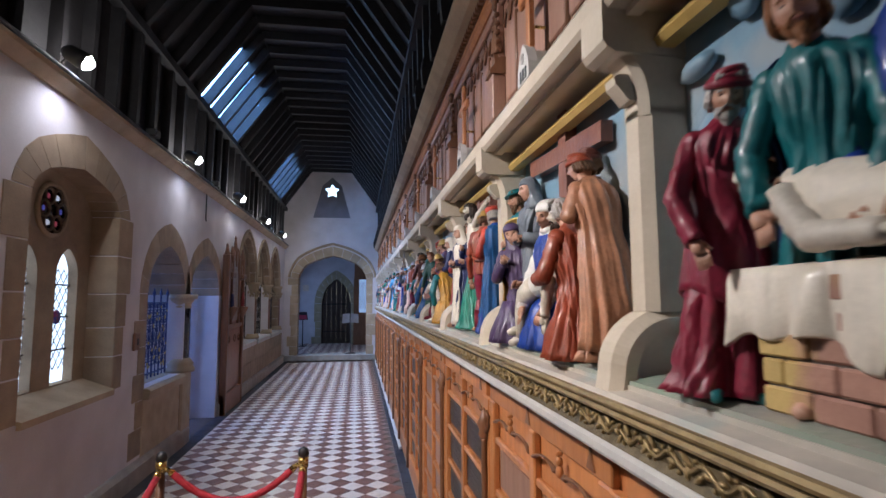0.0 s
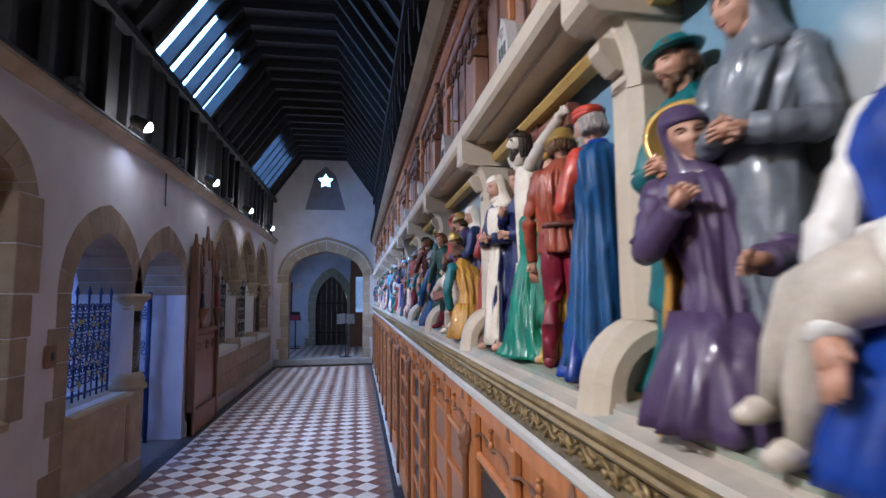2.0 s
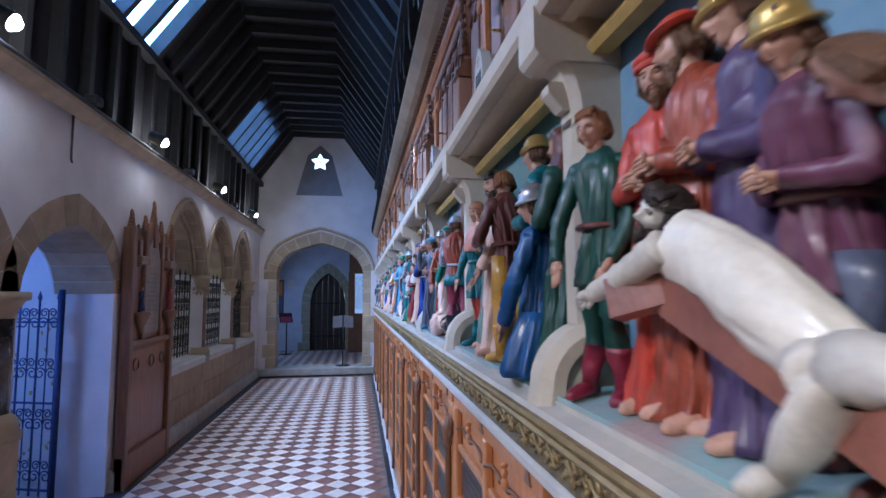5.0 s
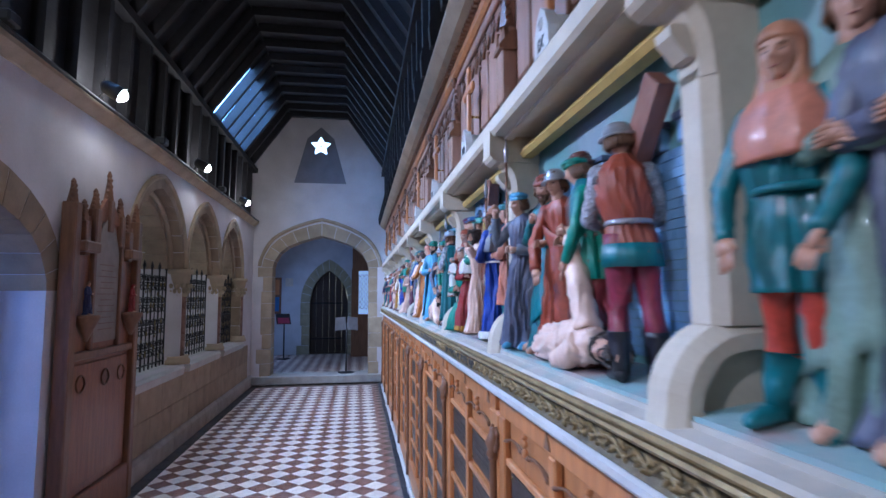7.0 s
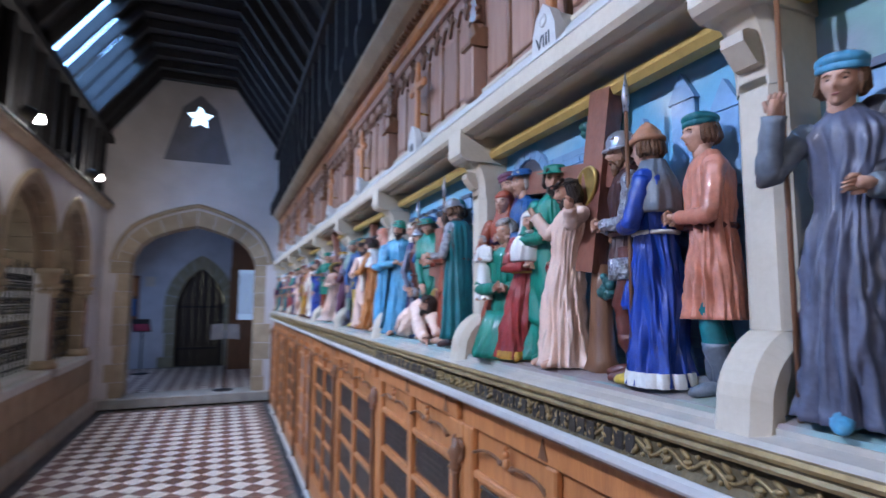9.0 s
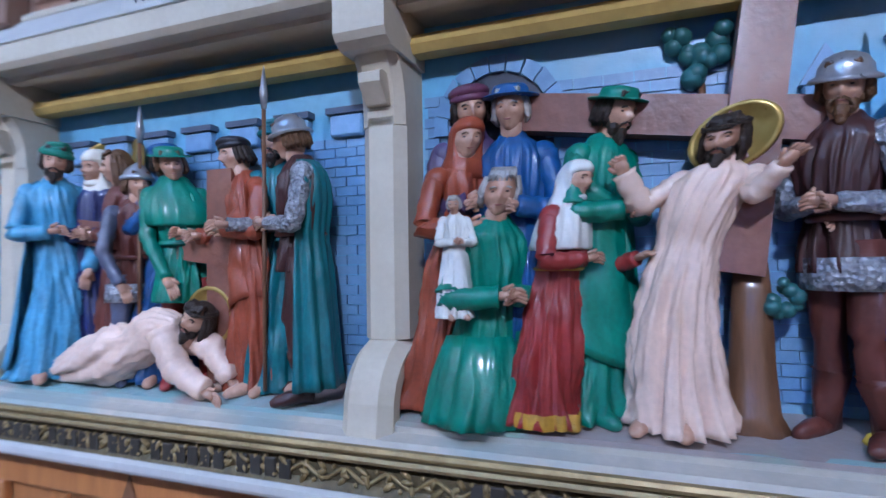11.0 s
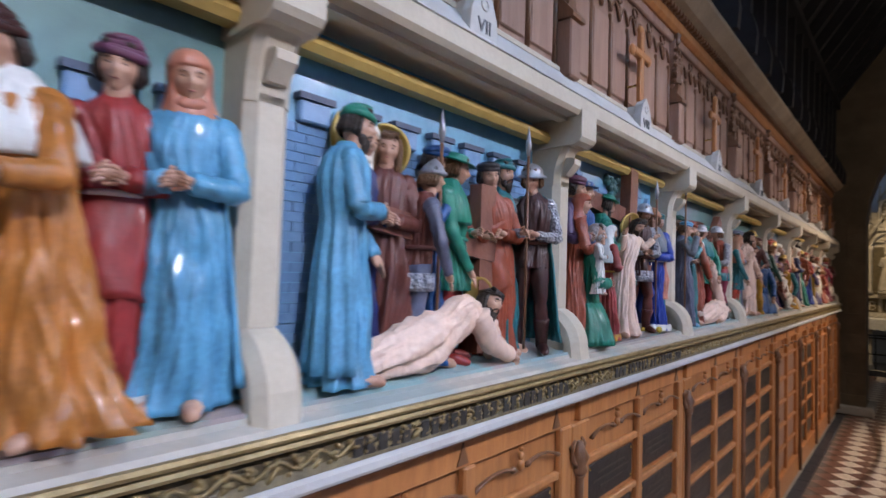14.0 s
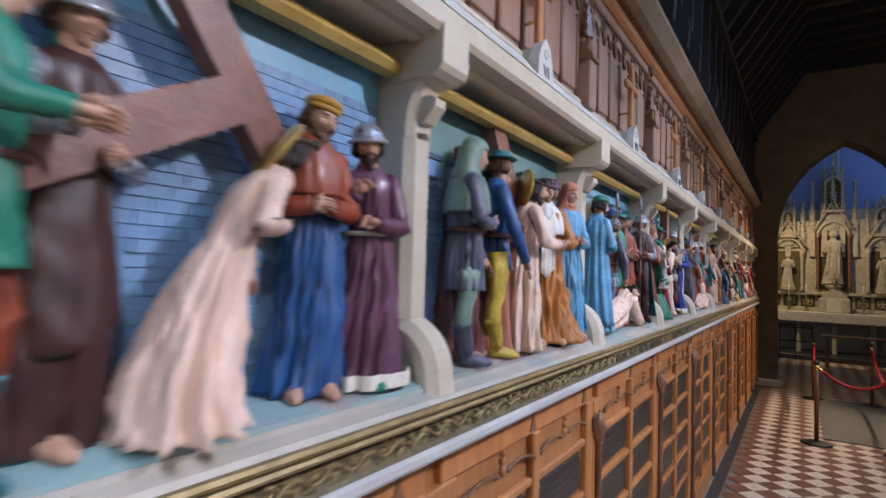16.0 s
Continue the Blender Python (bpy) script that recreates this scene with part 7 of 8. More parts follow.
lying(7, [(0.20, 0.525, 0.03), (0.29, 0.52, 0.05), (0.375, 0.515, 0.072), (0.44, 0.515, 0.092), (0.50, 0.515, 0.125), (0.555, 0.515, 0.125)], [0.032, 0.050, 0.064, 0.048, 0.048, 0.030], 'pale', (0.605, 0.51, 0.150), "painted statue of a fallen figure in a pale robe",
      arms=[((0.535, 0.495, 0.125), (0.575, 0.485, 0.055), (0.655, 0.480, 0.018)), ((0.53, 0.53, 0.12), (0.62, 0.53, 0.10), (0.67, 0.53, 0.03))], halo=True, face=25)
spear(7, 0.765, 0.512, 0.02, 0.56, 0.0)
spear(7, 0.43, 0.53, 0.02, 0.53)
# bay 6: the cloth
beam_cross(6, (0.58, 0.575, 0.25), (0.42, 0.600, 0.67), 0.034, arm=((0.24, 0.57, 0.36), (0.62, 0.585, 0.52)))
fig(6, 0.19, 'tunic', 'slate', 'hood', 'sage', x=0.535, T=0.565, face=-50, legs='sage', boots='slate', arms=('clasp', 'low'), collar='sage', hem=0.32)
fig(6, 0.25, 'robe', 'brown', 'cap', 'red', x=0.592, T=0.56, face=-20, beard=True)
fig(6, 0.345, 'tunic', 'steel', 'brim', 'teal', x=0.54, T=0.56, face=-50, legs='yellow', boots='yellow', arms=('low', 'clasp'), hem=0.42)
fig(6, 0.42, 'robe', 'salmon', 'turban', 'mustard', x=0.588, T=0.545, face=-30)
fig(6, 0.49, 'robe', 'pale', 'crown', None, x=0.54, T=0.53, face=-50, lean=(-0.04, -0.08), arms=('front', 'front'), hair='dark', beard=True, halo=True)
veil = thing("held_cloth", "cream linen cloth held out between two statues", "cloth")
rows = []
for i in range(25):
    t = i / 24
    y = pillar_y(5) - (0.545 + 0.085 * t) * PITCH
    d = 0.008 * (abs(math.sin(9 * t + 0.4)) - 0.5)
    row = [(0.490 + d * (0.4 + s), y + 0.01 * math.sin(3 * s) * (0.5 - t), 1.524 + 0.415 - 0.025 * math.sin(math.pi * t) - 0.175 * s) for s in np.linspace(0, 1, 8)]
    rows.append(row + [(p[0] + 0.004, p[1], p[2]) for p in row[::-1]])
part("linen", Mesh().rings(rows, paint('cream')), veil)
fig(6, 0.60, 'robe', 'teal', 'brim', 'black', x=0.590, T=0.55, face=10, hair='dark')
fig(6, 0.715, 'robe', 'orange', 'turban', 'umber', x=0.538, T=0.555, face=55, lean=(0, 0.14), arms=('front', 'front'), flare=1.35, collar='white', hair='dark', sleeve='orange')
fig(6, 0.79, 'robe', 'red', 'turban', 'plum', x=0.588, T=0.56, face=20, trim='white', hair='dark')
fig(6, 0.875, 'robe', 'skyblue', 'veil', 'salmon', x=0.55, T=0.56, face=30, arms=('clasp', 'clasp'), cape='skyblue')
# bay 5: the helper
beam_cross(5, (0.10, 0.525, 0.22), (0.60, 0.56, 0.49), 0.036, arm=((0.42, 0.545, 0.70), (0.66, 0.565, 0.38)))
fig(5, 0.27, 'tunic', 'green', 'cap', 'green', x=0.53, T=0.56, face=-60, legs='rust', boots='teal', arms=('reach', 'raise'))
fig(5, 0.37, 'robe', 'umber', 'helm', 'silver', x=0.588, T=0.57, face=-20, sleeve='mail', arms=('reach', 'clasp'))
fig(5, 0.14, 'robe', 'brown', 'turban', 'navy', x=0.588, T=0.57, face=-20, beard=True)
fig(5, 0.49, 'robe', 'pale', 'crown', None, x=0.535, T=0.49, face=-75, lean=(-0.03, -0.36), arms=('clasp', 'low'), hair='dark', beard=True, halo=True, flare=1.5)
fig(5, 0.735, 'robe', 'steel', 'cap', 'mustard', x=0.575, T=0.53, face=20, beard=True, sleeve='rust', collar='rust')
fig(5, 0.855, 'robe', 'plum', 'helm', 'silver', x=0.55, T=0.505, face=40, arms=('chest', 'clasp'), trim='cream', boots='green', beard=True, hair='dark', flare=1.2)
# bays 4 to 1, seen from afar
CROWD = ['blue', 'pale', 'teal', 'rust', 'cream', 'navy', 'orange', 'slate', 'red', 'green', 'skyblue', 'brown', 'mustard', 'plum']
HEADS = [('cap', 'teal'), ('crown', None), ('helm', 'silver'), ('veil', 'white'), ('turban', 'rust'), ('bare', None), ('hood', 'brown'), ('brim', 'green')]
for k in (4, 3, 2, 1):
    rr = random.Random(40 + k)
    for i in range(8):
        wear, hat = HEADS[(i * 3 + k) % 8]
        fig(k, 0.11 + 0.112 * i, 'tunic' if (i + k) % 3 == 0 else 'robe', CROWD[(i * 5 + k * 3) % 14], wear, hat, x=0.535 + 0.05 * (i % 2), T=0.53 + 0.03 * (i % 2), face=rr.uniform(-60, 60),
            legs=CROWD[(i + k) % 14], boots='brown', arms=(rr.choice(['clasp', 'chest', 'low']), rr.choice(['clasp', 'front', 'low'])), beard=i % 3 == 1, halo=wear == 'crown')
    beam_cross(k, (0.45, 0.60, 0.15), (0.55, 0.60, 0.62), 0.03, arm=((0.30, 0.60, 0.45), (0.72, 0.60, 0.38)))

# ---------- spot lamps on the wall head ----------
track = thing("spot_lamp", "black spot lamp with a bright white glass on a bracket", "spot lamp", "spot lamps")
part("bracket", Mesh().tube([(-2.02, 0, 3.23), (-1.96, 0, 3.30), (-1.90, 0, 3.31)], 0.010, BLACK, 6), track)
aim = Vector((2.3, 0.35, -1.35)).normalized()
c0 = Vector((-1.90, 0, 3.31))
part("housing", Mesh().tube([c0 - aim * 0.09, c0 - aim * 0.06, c0 + aim * 0.02, c0 + aim * 0.07], [0.03, 0.055, 0.062, 0.062], BLACK, 14), track)
gl = part("lamp_glass", Mesh().tube([c0 + aim * 0.062, c0 + aim * 0.074], [0.058, 0.052], LAMP_GLASS, 14), track, "glowing white lamp glass")
part("bulb", Mesh().ball(c0 + aim * 0.070, 0.044, LAMP_GLASS, 12, 8), track, "bright round bulb")
for ch in track.children:
    ch.visible_shadow = False
track.location = (0, LAMPS_Y[0], 0)
for y in LAMPS_Y[1:]:
    copy_thing(track, pose(0, y, 0))
for y in (5.35, 7.6, 10.0, 12.4):
    solid("junction_box", Mesh().box(-2.0, -1.90, y - 0.06, y + 0.06, 3.215, 3.29, BLACK, 0.012), "small black electrical box on the wall head", "junction box", "junction boxes")
solid("drop_cable", Mesh().tube([(WALL_L + 0.012, 7.45, 3.08), (WALL_L + 0.012, 7.45, 2.75), (WALL_L + 0.012, 7.47, 2.72)], 0.008, BLACK, 6), "short black cable down the plaster wall", "cable")
sw = thing("switch_box", "small brown switch box on the plaster wall", "switch")
part("plate", Mesh().box(WALL_L + 0.004, WALL_L + 0.03, 5.30, 5.42, 1.22, 1.38, OAK_DARK, 0.008), sw)
part("rocker", Mesh().box(WALL_L + 0.028, WALL_L + 0.036, 5.34, 5.38, 1.27, 1.33, BLACK, 0.004), sw)

# ---------- columns of the left wall ----------


def column(y, z0, zb, zc, zt, r, mat, leafy=False, x=WALL_L - 0.16):
    c = thing("stone_column", "polished %s column with moulded stone base and capital" % ("red marble" if leafy else "dark marble"), "column", "arcade columns")
    part("base", Mesh().lathe([(r * 1.75, z0), (r * 1.75, z0 + 0.04), (r * 1.5, z0 + 0.07), (r * 1.62, z0 + 0.095), (r * 1.3, zb - 0.02), (r * 1.1, zb)], (x, y, 0), STONE, 20), c)
    part("shaft", Mesh().lathe([(r, zb), (r * 1.01, (zb + zc) / 2), (r, zc)], (x, y, 0), mat, 20), c)
    part("capital", Mesh().lathe([(r, zc), (r * 1.15, zc + 0.02), (r * 1.05, zc + 0.04), (r * 1.5, zt - 0.06), (r * 1.8, zt - 0.05), (r * 1.8, zt)], (x, y, 0), STONE, 20), c)
    if leafy:
        lf = Mesh()
        for i in range(12):
            a = i * math.pi / 6
            for zz, rr in ((0.07, 1.25), (0.13, 1.55)):
                lf.ball((x + r * rr * math.cos(a + zz * 4), y + r * rr * math.sin(a + zz * 4), zc + zz), (0.022, 0.022, 0.03), STONE, 6, 5)
        part("leaf_carving", lf, c)
    return c


column(6.85, 0.84, 1.0, 1.58, 1.745, 0.095, MARBLE_DARK, x=WALL_L - 0.06)
pier = solid("column_pier", Mesh().box(WALL_L - 0.36, WALL_L + 0.03, 6.68, 7.02, 0.0, 0.842, STONE, 0.02), "square tan stone pier under the dark column", "pier")
for y in (11.13, 12.77, 14.30):
    column(y, 0.925, 1.02, 1.70, 2.025, 0.080, MARBLE_RED, True, x=WALL_L - 0.05)
solid("wall_panel_below_screen", Mesh().box(WALL_L, WALL_L + 0.012, 5.60, 6.64, 0.21, 0.80, STONE, 0.004), "tan stone panel below the iron screen", "panel", kind="structure")
for a, b in ((5.60, 6.68), (9.66, 11.02), (11.24, 12.66), (12.88, 14.26)):
    z = 0.835 if a < 9 else 0.915
    solid("window_sill", Mesh().prism([(WALL_L + 0.06, z - 0.10), (WALL_L + 0.075, z - 0.02), (WALL_L + 0.05, z), (WALL_L - 0.40, z + 0.015), (WALL_L - 0.40, z - 0.1)], a, b, LEDGE if a > 9 else STONE), "projecting worn stone sill", "sill", kind="structure")
ring_m = Mesh()
for a, b in ((9.56, 11.04), (11.22, 12.68), (12.86, 14.22)):
    for off, dd in ((0.085, 0.0), (0.03, -0.08)):
        pts = pointed(a - off, b + off, 2.02, 2.86 + off * 1.1, 9)
        ring_m.tube([(WALL_L + 0.012 + dd, y, z) for y, z in pts], 0.026, STONE, 7)
solid("arch_mouldings", ring_m, "rounded tan stone mouldings over the arcade", "moulding", kind="structure")

# ashlar facing below the arcade
ash = thing("arcade_facing", "tan ashlar facing below the arcade sills", "stone facing", kind="structure")
for row in range(2):
    y = 9.56 - 0.3 * row
    while y < 14.9:
        y0, y1 = max(y, 9.56), min(y + 0.62, 14.9)
        if y1 - y0 > 0.05:
            part("ashlar_block", Mesh().box(WALL_L + 0.001, WALL_L + 0.014, y0 + 0.002, y1 - 0.002, 0.212 + row * 0.30, 0.508 + row * 0.30, STONE_ARCADE, 0.003), ash)
        y += 0.62

# ---------- wrought iron ----------


def scroll(ms, x, y, z, r, s, mat, rad=0.006, turns=1.35):
    pts = []
    for i in range(16):
        t = i / 15
        a = t * turns * 2 * math.pi
        rr = r * (1 - 0.72 * t)
        pts.append((x, y + s * (r - rr * math.cos(a)), z + rr * math.sin(a)))
    ms.tube(pts, rad, mat, 5)


def screen(y0, y1, z0, z1, mat, leaf, name, label, x=WALL_L - 0.16, bars=5):
    g = thing(name, label, "iron screen", "iron screens")
    for z in (z0 + 0.05, (z0 + z1) / 2 - 0.05, z1 - 0.18):
        part("rail", Mesh().box(x - 0.008, x + 0.008, y0, y1, z - 0.008, z + 0.008, mat), g)
    for i in range(bars + 1):
        y = y0 + (y1 - y0) * i / bars
        bar = Mesh().tube([(x, y, z0), (x, y, z1)], 0.009, mat, 6)
        bar.tube([(x, y, z1), (x, y, z1 + 0.03), (x, y, z1 + 0.09)], [0.009, 0.018, 0.002], mat, 6)
        part("bar", bar, g)
    for i in range(bars):
        yc = y0 + (y1 - y0) * (i + 0.5) / bars
        sc = Mesh()
        n = 4
        for j in range(n):
            zc = z0 + 0.16 + (z1 - z0 - 0.35) * j / (n - 1)
            for s in (1, -1):
                scroll(sc, x, yc, zc, 0.055, s, mat)
                scroll(sc, x, yc, zc + 0.09, 0.042, s, mat)
        sc.tube([(x, yc, z0), (x, yc, z1 - 0.1)], 0.006, mat, 5)
        part("scrollwork", sc, g)
        lv = Mesh()
        rr = random.Random(int(yc * 100))
        for j in range(10):
            lv.ball((x + 0.012, yc + rr.uniform(-0.09, 0.09), rr.uniform(z0 + 0.1, z1 - 0.1)), (0.006, rr.uniform(0.012, 0.022), rr.uniform(0.016, 0.03)), leaf, 6, 4, Matrix.Rotation(rr.uniform(-1, 1), 3, 'X'))
        part("leaves", lv, g, "gilt iron leaves")
    return g


screen(5.64, 6.66, 0.86, 1.72, IRON_BLUE, GOLD_PAINT, "iron_screen", "blue wrought-iron screen with scrolls and gilt leaves")
DULL = material("dull_gilt", (0.20, 0.15, 0.06), None, 0.5, 0.4, scale=20)
for a, b in ((9.70, 11.0), (11.26, 12.64), (12.9, 14.2)):
    screen(a, b, 0.935, 2.0, IRON, DULL, "iron_screen", "black wrought-iron screen of scrolls and spiked bars", bars=6)
gate = screen(0.0, 0.95, 0.05, 1.68, IRON_BLUE, GOLD_PAINT, "iron_gate", "blue wrought-iron gate standing open in the doorway", x=0.0, bars=5)
tagged(gate, category="gate")
part("hanging_post", Mesh().tube([(0, -0.03, 0.0), (0, -0.03, 1.78)], 0.024, IRON_BLUE, 8), gate)
gate.matrix_world = pose(WALL_L - 0.40, 8.22, 0.0, 0, 0, 72)
# stair rail and dado in the side room
rail = thing("stair_rail", "dark blue iron stair rail in the side room", "railing")
part("handrail", Mesh().tube([(-3.3, 5.3, 1.5), (-3.3, 6.6, 0.9), (-3.3, 8.6, 0.9)], 0.022, IRON_BLUE, 8), rail)
for i in range(12):
    y = 5.4 + i * 0.28
    part("baluster", Mesh().tube([(-3.3, y, 0.0), (-3.3, y, 1.48 - (y - 5.3) * 0.46 if y < 6.6 else 0.9)], 0.010, IRON_BLUE, 6), rail)

# ---------- carved oak memorial board ----------
bd = thing("memorial_board", "tall carved oak memorial board with pinnacles and two small brackets", "board")
bx = WALL_L
part("back", Mesh().box(bx + 0.02, bx + 0.07, 8.40, 9.50, 0.03, 2.30, OAK_BOARD, 0.006), bd)
part("plinth", Mesh().box(bx + 0.02, bx + 0.11, 8.38, 9.52, 0.0, 0.30, OAK_BOARD, 0.012), bd)
part("lower_panel", Mesh().box(bx + 0.07, bx + 0.085, 8.50, 9.40, 0.36, 1.22, OAK_BOARD, 0.006), bd)
part("middle_rail", Mesh().box(bx + 0.07, bx + 0.105, 8.40, 9.50, 1.25, 1.31, OAK_DARK, 0.008), bd)
for y in (8.42, 9.48):
    part("side_post", Mesh().box(bx + 0.02, bx + 0.12, y - 0.04, y + 0.04, 0.0, 2.36, OAK_DARK, 0.008), bd)
for y in (8.72, 9.18):
    part("inner_post", Mesh().box(bx + 0.07, bx + 0.105, y - 0.02, y + 0.02, 1.31, 2.36, OAK_DARK, 0.006), bd)
tb = part("tablet", Mesh().prism([(8.76, 1.36), (9.14, 1.36), (9.14, 2.05), (9.06, 2.24), (8.95, 2.33), (8.84, 2.24), (8.76, 2.05)], bx + 0.07, bx + 0.09, material("tablet_stone", (0.30, 0.25, 0.21), (0.22, 0.18, 0.15), 0.6, scale=10), 'x'), bd, "weathered brown tablet")
bars = Mesh()
for i in range(12):
    w = 0.12 + 0.03 * math.sin(i * 2.3)
    bars.box(bx + 0.089, bx + 0.093, 8.95 - w, 8.95 + w, 1.45 + i * 0.045, 1.456 + i * 0.045, OAK_DARK)
part("faded_lines", bars, tb)


def pinnacle(y, z, h):
    p = Mesh()
    p.box(bx + 0.03, bx + 0.11, y - 0.035, y + 0.035, z - 0.25, z, OAK_DARK, 0.006)
    p.lathe([(0.04, z), (0.03, z + h * 0.3), (0.014, z + h * 0.75), (0.02, z + h * 0.85), (0.004, z + h)], (bx + 0.07, y, 0), OAK_DARK, 6, False)
    for i in range(4):
        for s in (1, -1):
            p.ball((bx + 0.075, y + s * (0.036 - 0.006 * i), z + h * (0.1 + 0.2 * i)), (0.016, 0.014, 0.016), OAK_DARK, 6, 5)
    part("pinnacle", p, bd)


for y, z, h in ((8.42, 2.36, 0.17), (8.58, 2.25, 0.16), (8.74, 2.36, 0.16), (8.95, 2.46, 0.24), (9.16, 2.36, 0.16), (9.32, 2.25, 0.16), (9.48, 2.36, 0.17)):
    pinnacle(y, z, h)
part("gable", Mesh().prism([(8.72, 2.28), (9.18, 2.28), (8.95, 2.52)], bx + 0.06, bx + 0.085, OAK_BOARD, 'x'), bd)
for y in (8.57, 9.33):
    part("canopy", Mesh().box(bx + 0.07, bx + 0.16, y - 0.11, y + 0.11, 2.02, 2.10, OAK_DARK, 0.012), bd)
    part("bracket", Mesh().lathe([(0.01, 1.38), (0.05, 1.47), (0.09, 1.55), (0.09, 1.57)], (bx + 0.13, y, 0), OAK_DARK, 12), bd)
carv = Mesh()
for y in (8.62, 9.0, 9.28):
    carv.tube([(bx + 0.09, y + 0.06 * math.cos(q), 1.08 + 0.06 * math.sin(q)) for q in np.linspace(0, 6.28, 12)], 0.008, OAK_DARK, 5)
part("roundel_carving", carv, bd)
for y, robe, wear, hat in ((8.57, 'navy', 'bare', None), (9.33, 'red', 'hood', 'red')):
    ob = fig(1, 0, 'robe', robe, wear, hat, T=0.24, face=180, x=0.53)
    ob.location = (bx + 0.13, y, 1.571)
    tagged(ob, "small painted statue in %s robe on a wooden bracket" % robe, "statue", "bracket statues")

# ---------- rope barrier and carpet ----------
posts = []
for px, py in ((-0.29, 3.02), (-1.00, 3.06), (-0.31, 0.28), (-1.00, 0.28)):
    p = thing("barrier_post", "dark metal rope barrier post with brass top", "barrier post", "barrier posts", at=(px, py, 0))
    part("base", Mesh().lathe([(0.15, 0.002), (0.15, 0.012), (0.12, 0.022), (0.03, 0.035)], (0, 0, 0), BLACK, 24), p)
    part("pole", Mesh().lathe([(0.021, 0.03), (0.021, 0.84)], (0, 0, 0), OAK_DARK, 14), p)
    part("collar", Mesh().lathe([(0.026, 0.80), (0.026, 0.855)], (0, 0, 0), BRASS, 14), p, "brass collar")
    part("cap", Mesh().lathe([(0.024, 0.856), (0.03, 0.87), (0.022, 0.895), (0.004, 0.905)], (0, 0, 0), BLACK, 14), p)
for (ax, ay), (bx2, by) in (((-0.29, 3.02), (-1.00, 3.06)), ((-0.29, 3.02), (-0.31, 0.28)), ((-1.00, 3.06), (-1.00, 0.28))):
    r = thing("barrier_rope", "twisted red barrier rope with brass hooks", "rope", "barrier ropes")
    a, b = Vector((ax, ay, 0.82)), Vector((bx2, by, 0.82))
    d = (b - a).normalized() * 0.06
    sag = 0.10 + 0.06 * (b - a).length
    pts = [a + d + (b - a - 2 * d) * t + Vector((0, 0, -4 * sag * t * (1 - t) - 0.03)) for t in np.linspace(0, 1, 21)]
    part("cord", Mesh().tube(pts, [0.017 + 0.002 * (i % 2) for i in range(21)], VELVET, 8), r)
    for e, q in ((a, pts[0]), (b, pts[-1])):
        part("hook", Mesh().tube([e, e.lerp(q, 0.5) + Vector((0, 0, 0.01)), q], [0.008, 0.011, 0.02], BRASS, 8), r, "brass hook end")
solid("carpet", Mesh().box(-1.75, -0.36, 0.24, 2.78, 0.005, 0.016, CARPET, 0.004), "flat grey carpet inside the rope barrier", "carpet")

# ---------- stands and signs by the end arch ----------
ms_ = thing("music_stand", "black metal music stand with two tilted frames", "music stand", at=(-0.22, 15.50, 0.172))
part("base", Mesh().lathe([(0.16, 0.0), (0.16, 0.012), (0.03, 0.03)], (0, 0, 0), BLACK, 20), ms_)
part("pole", Mesh().tube([(0, 0, 0.02), (0, 0, 1.0)], 0.014, BLACK, 8), ms_)
for s in (1, -1):
    part("desk", Mesh().prism([(s * 0.01, 0.86), (s * 0.20 + 0.03 * s, 0.84), (s * 0.22, 1.10), (s * 0.02, 1.12)], -0.02, -0.008, material("grey_card", (0.16, 0.16, 0.17), None, 0.6, scale=10)), ms_)
sg = thing("sign_stand", "black sign stand with a red printed board", "sign", at=(-1.80, 18.2, 0.165))
part("base", Mesh().lathe([(0.17, 0.0), (0.17, 0.015), (0.02, 0.03)], (0, 0, 0), BLACK, 20), sg)
part("pole", Mesh().tube([(0, 0, 0.02), (0, 0, 0.9)], 0.018, BLACK, 8), sg)
part("board", Mesh().prism([(-0.17, 0.86), (0.17, 0.86), (0.13, 1.12), (-0.21, 1.12)], -0.05, -0.03, BLACK), sg)
part("sheet", Mesh().prism([(-0.14, 0.88), (0.14, 0.88), (0.12, 1.02), (-0.16, 1.02)], -0.054, -0.051, material("red_print", (0.42, 0.05, 0.10), None, 0.5, scale=20)), sg, "red printed sheet")
nb = thing("notice_board", "framed notice board with orange and blue posters", "notice board")
part("frame", Mesh().box(-2.55, -2.02, PY - 0.03, PY - 0.002, 1.25, 2.22, OAK_DARK, 0.006), nb)
part("poster", Mesh().box(-2.50, -2.07, PY - 0.036, PY - 0.031, 1.76, 2.16, material("orange_print", (0.55, 0.24, 0.08), None, 0.5, scale=10)), nb, "orange poster")
part("poster", Mesh().box(-2.50, -2.07, PY - 0.036, PY - 0.031, 1.32, 1.70, material("blue_print", (0.03, 0.16, 0.42), None, 0.5, scale=10)), nb, "blue poster")
solid("wall_notice", Mesh().box(-1.92, -1.72, PY - 0.02, PY - 0.002, 1.98, 2.20, LINEN, 0.003), "small white notice on the porch wall", "notice")

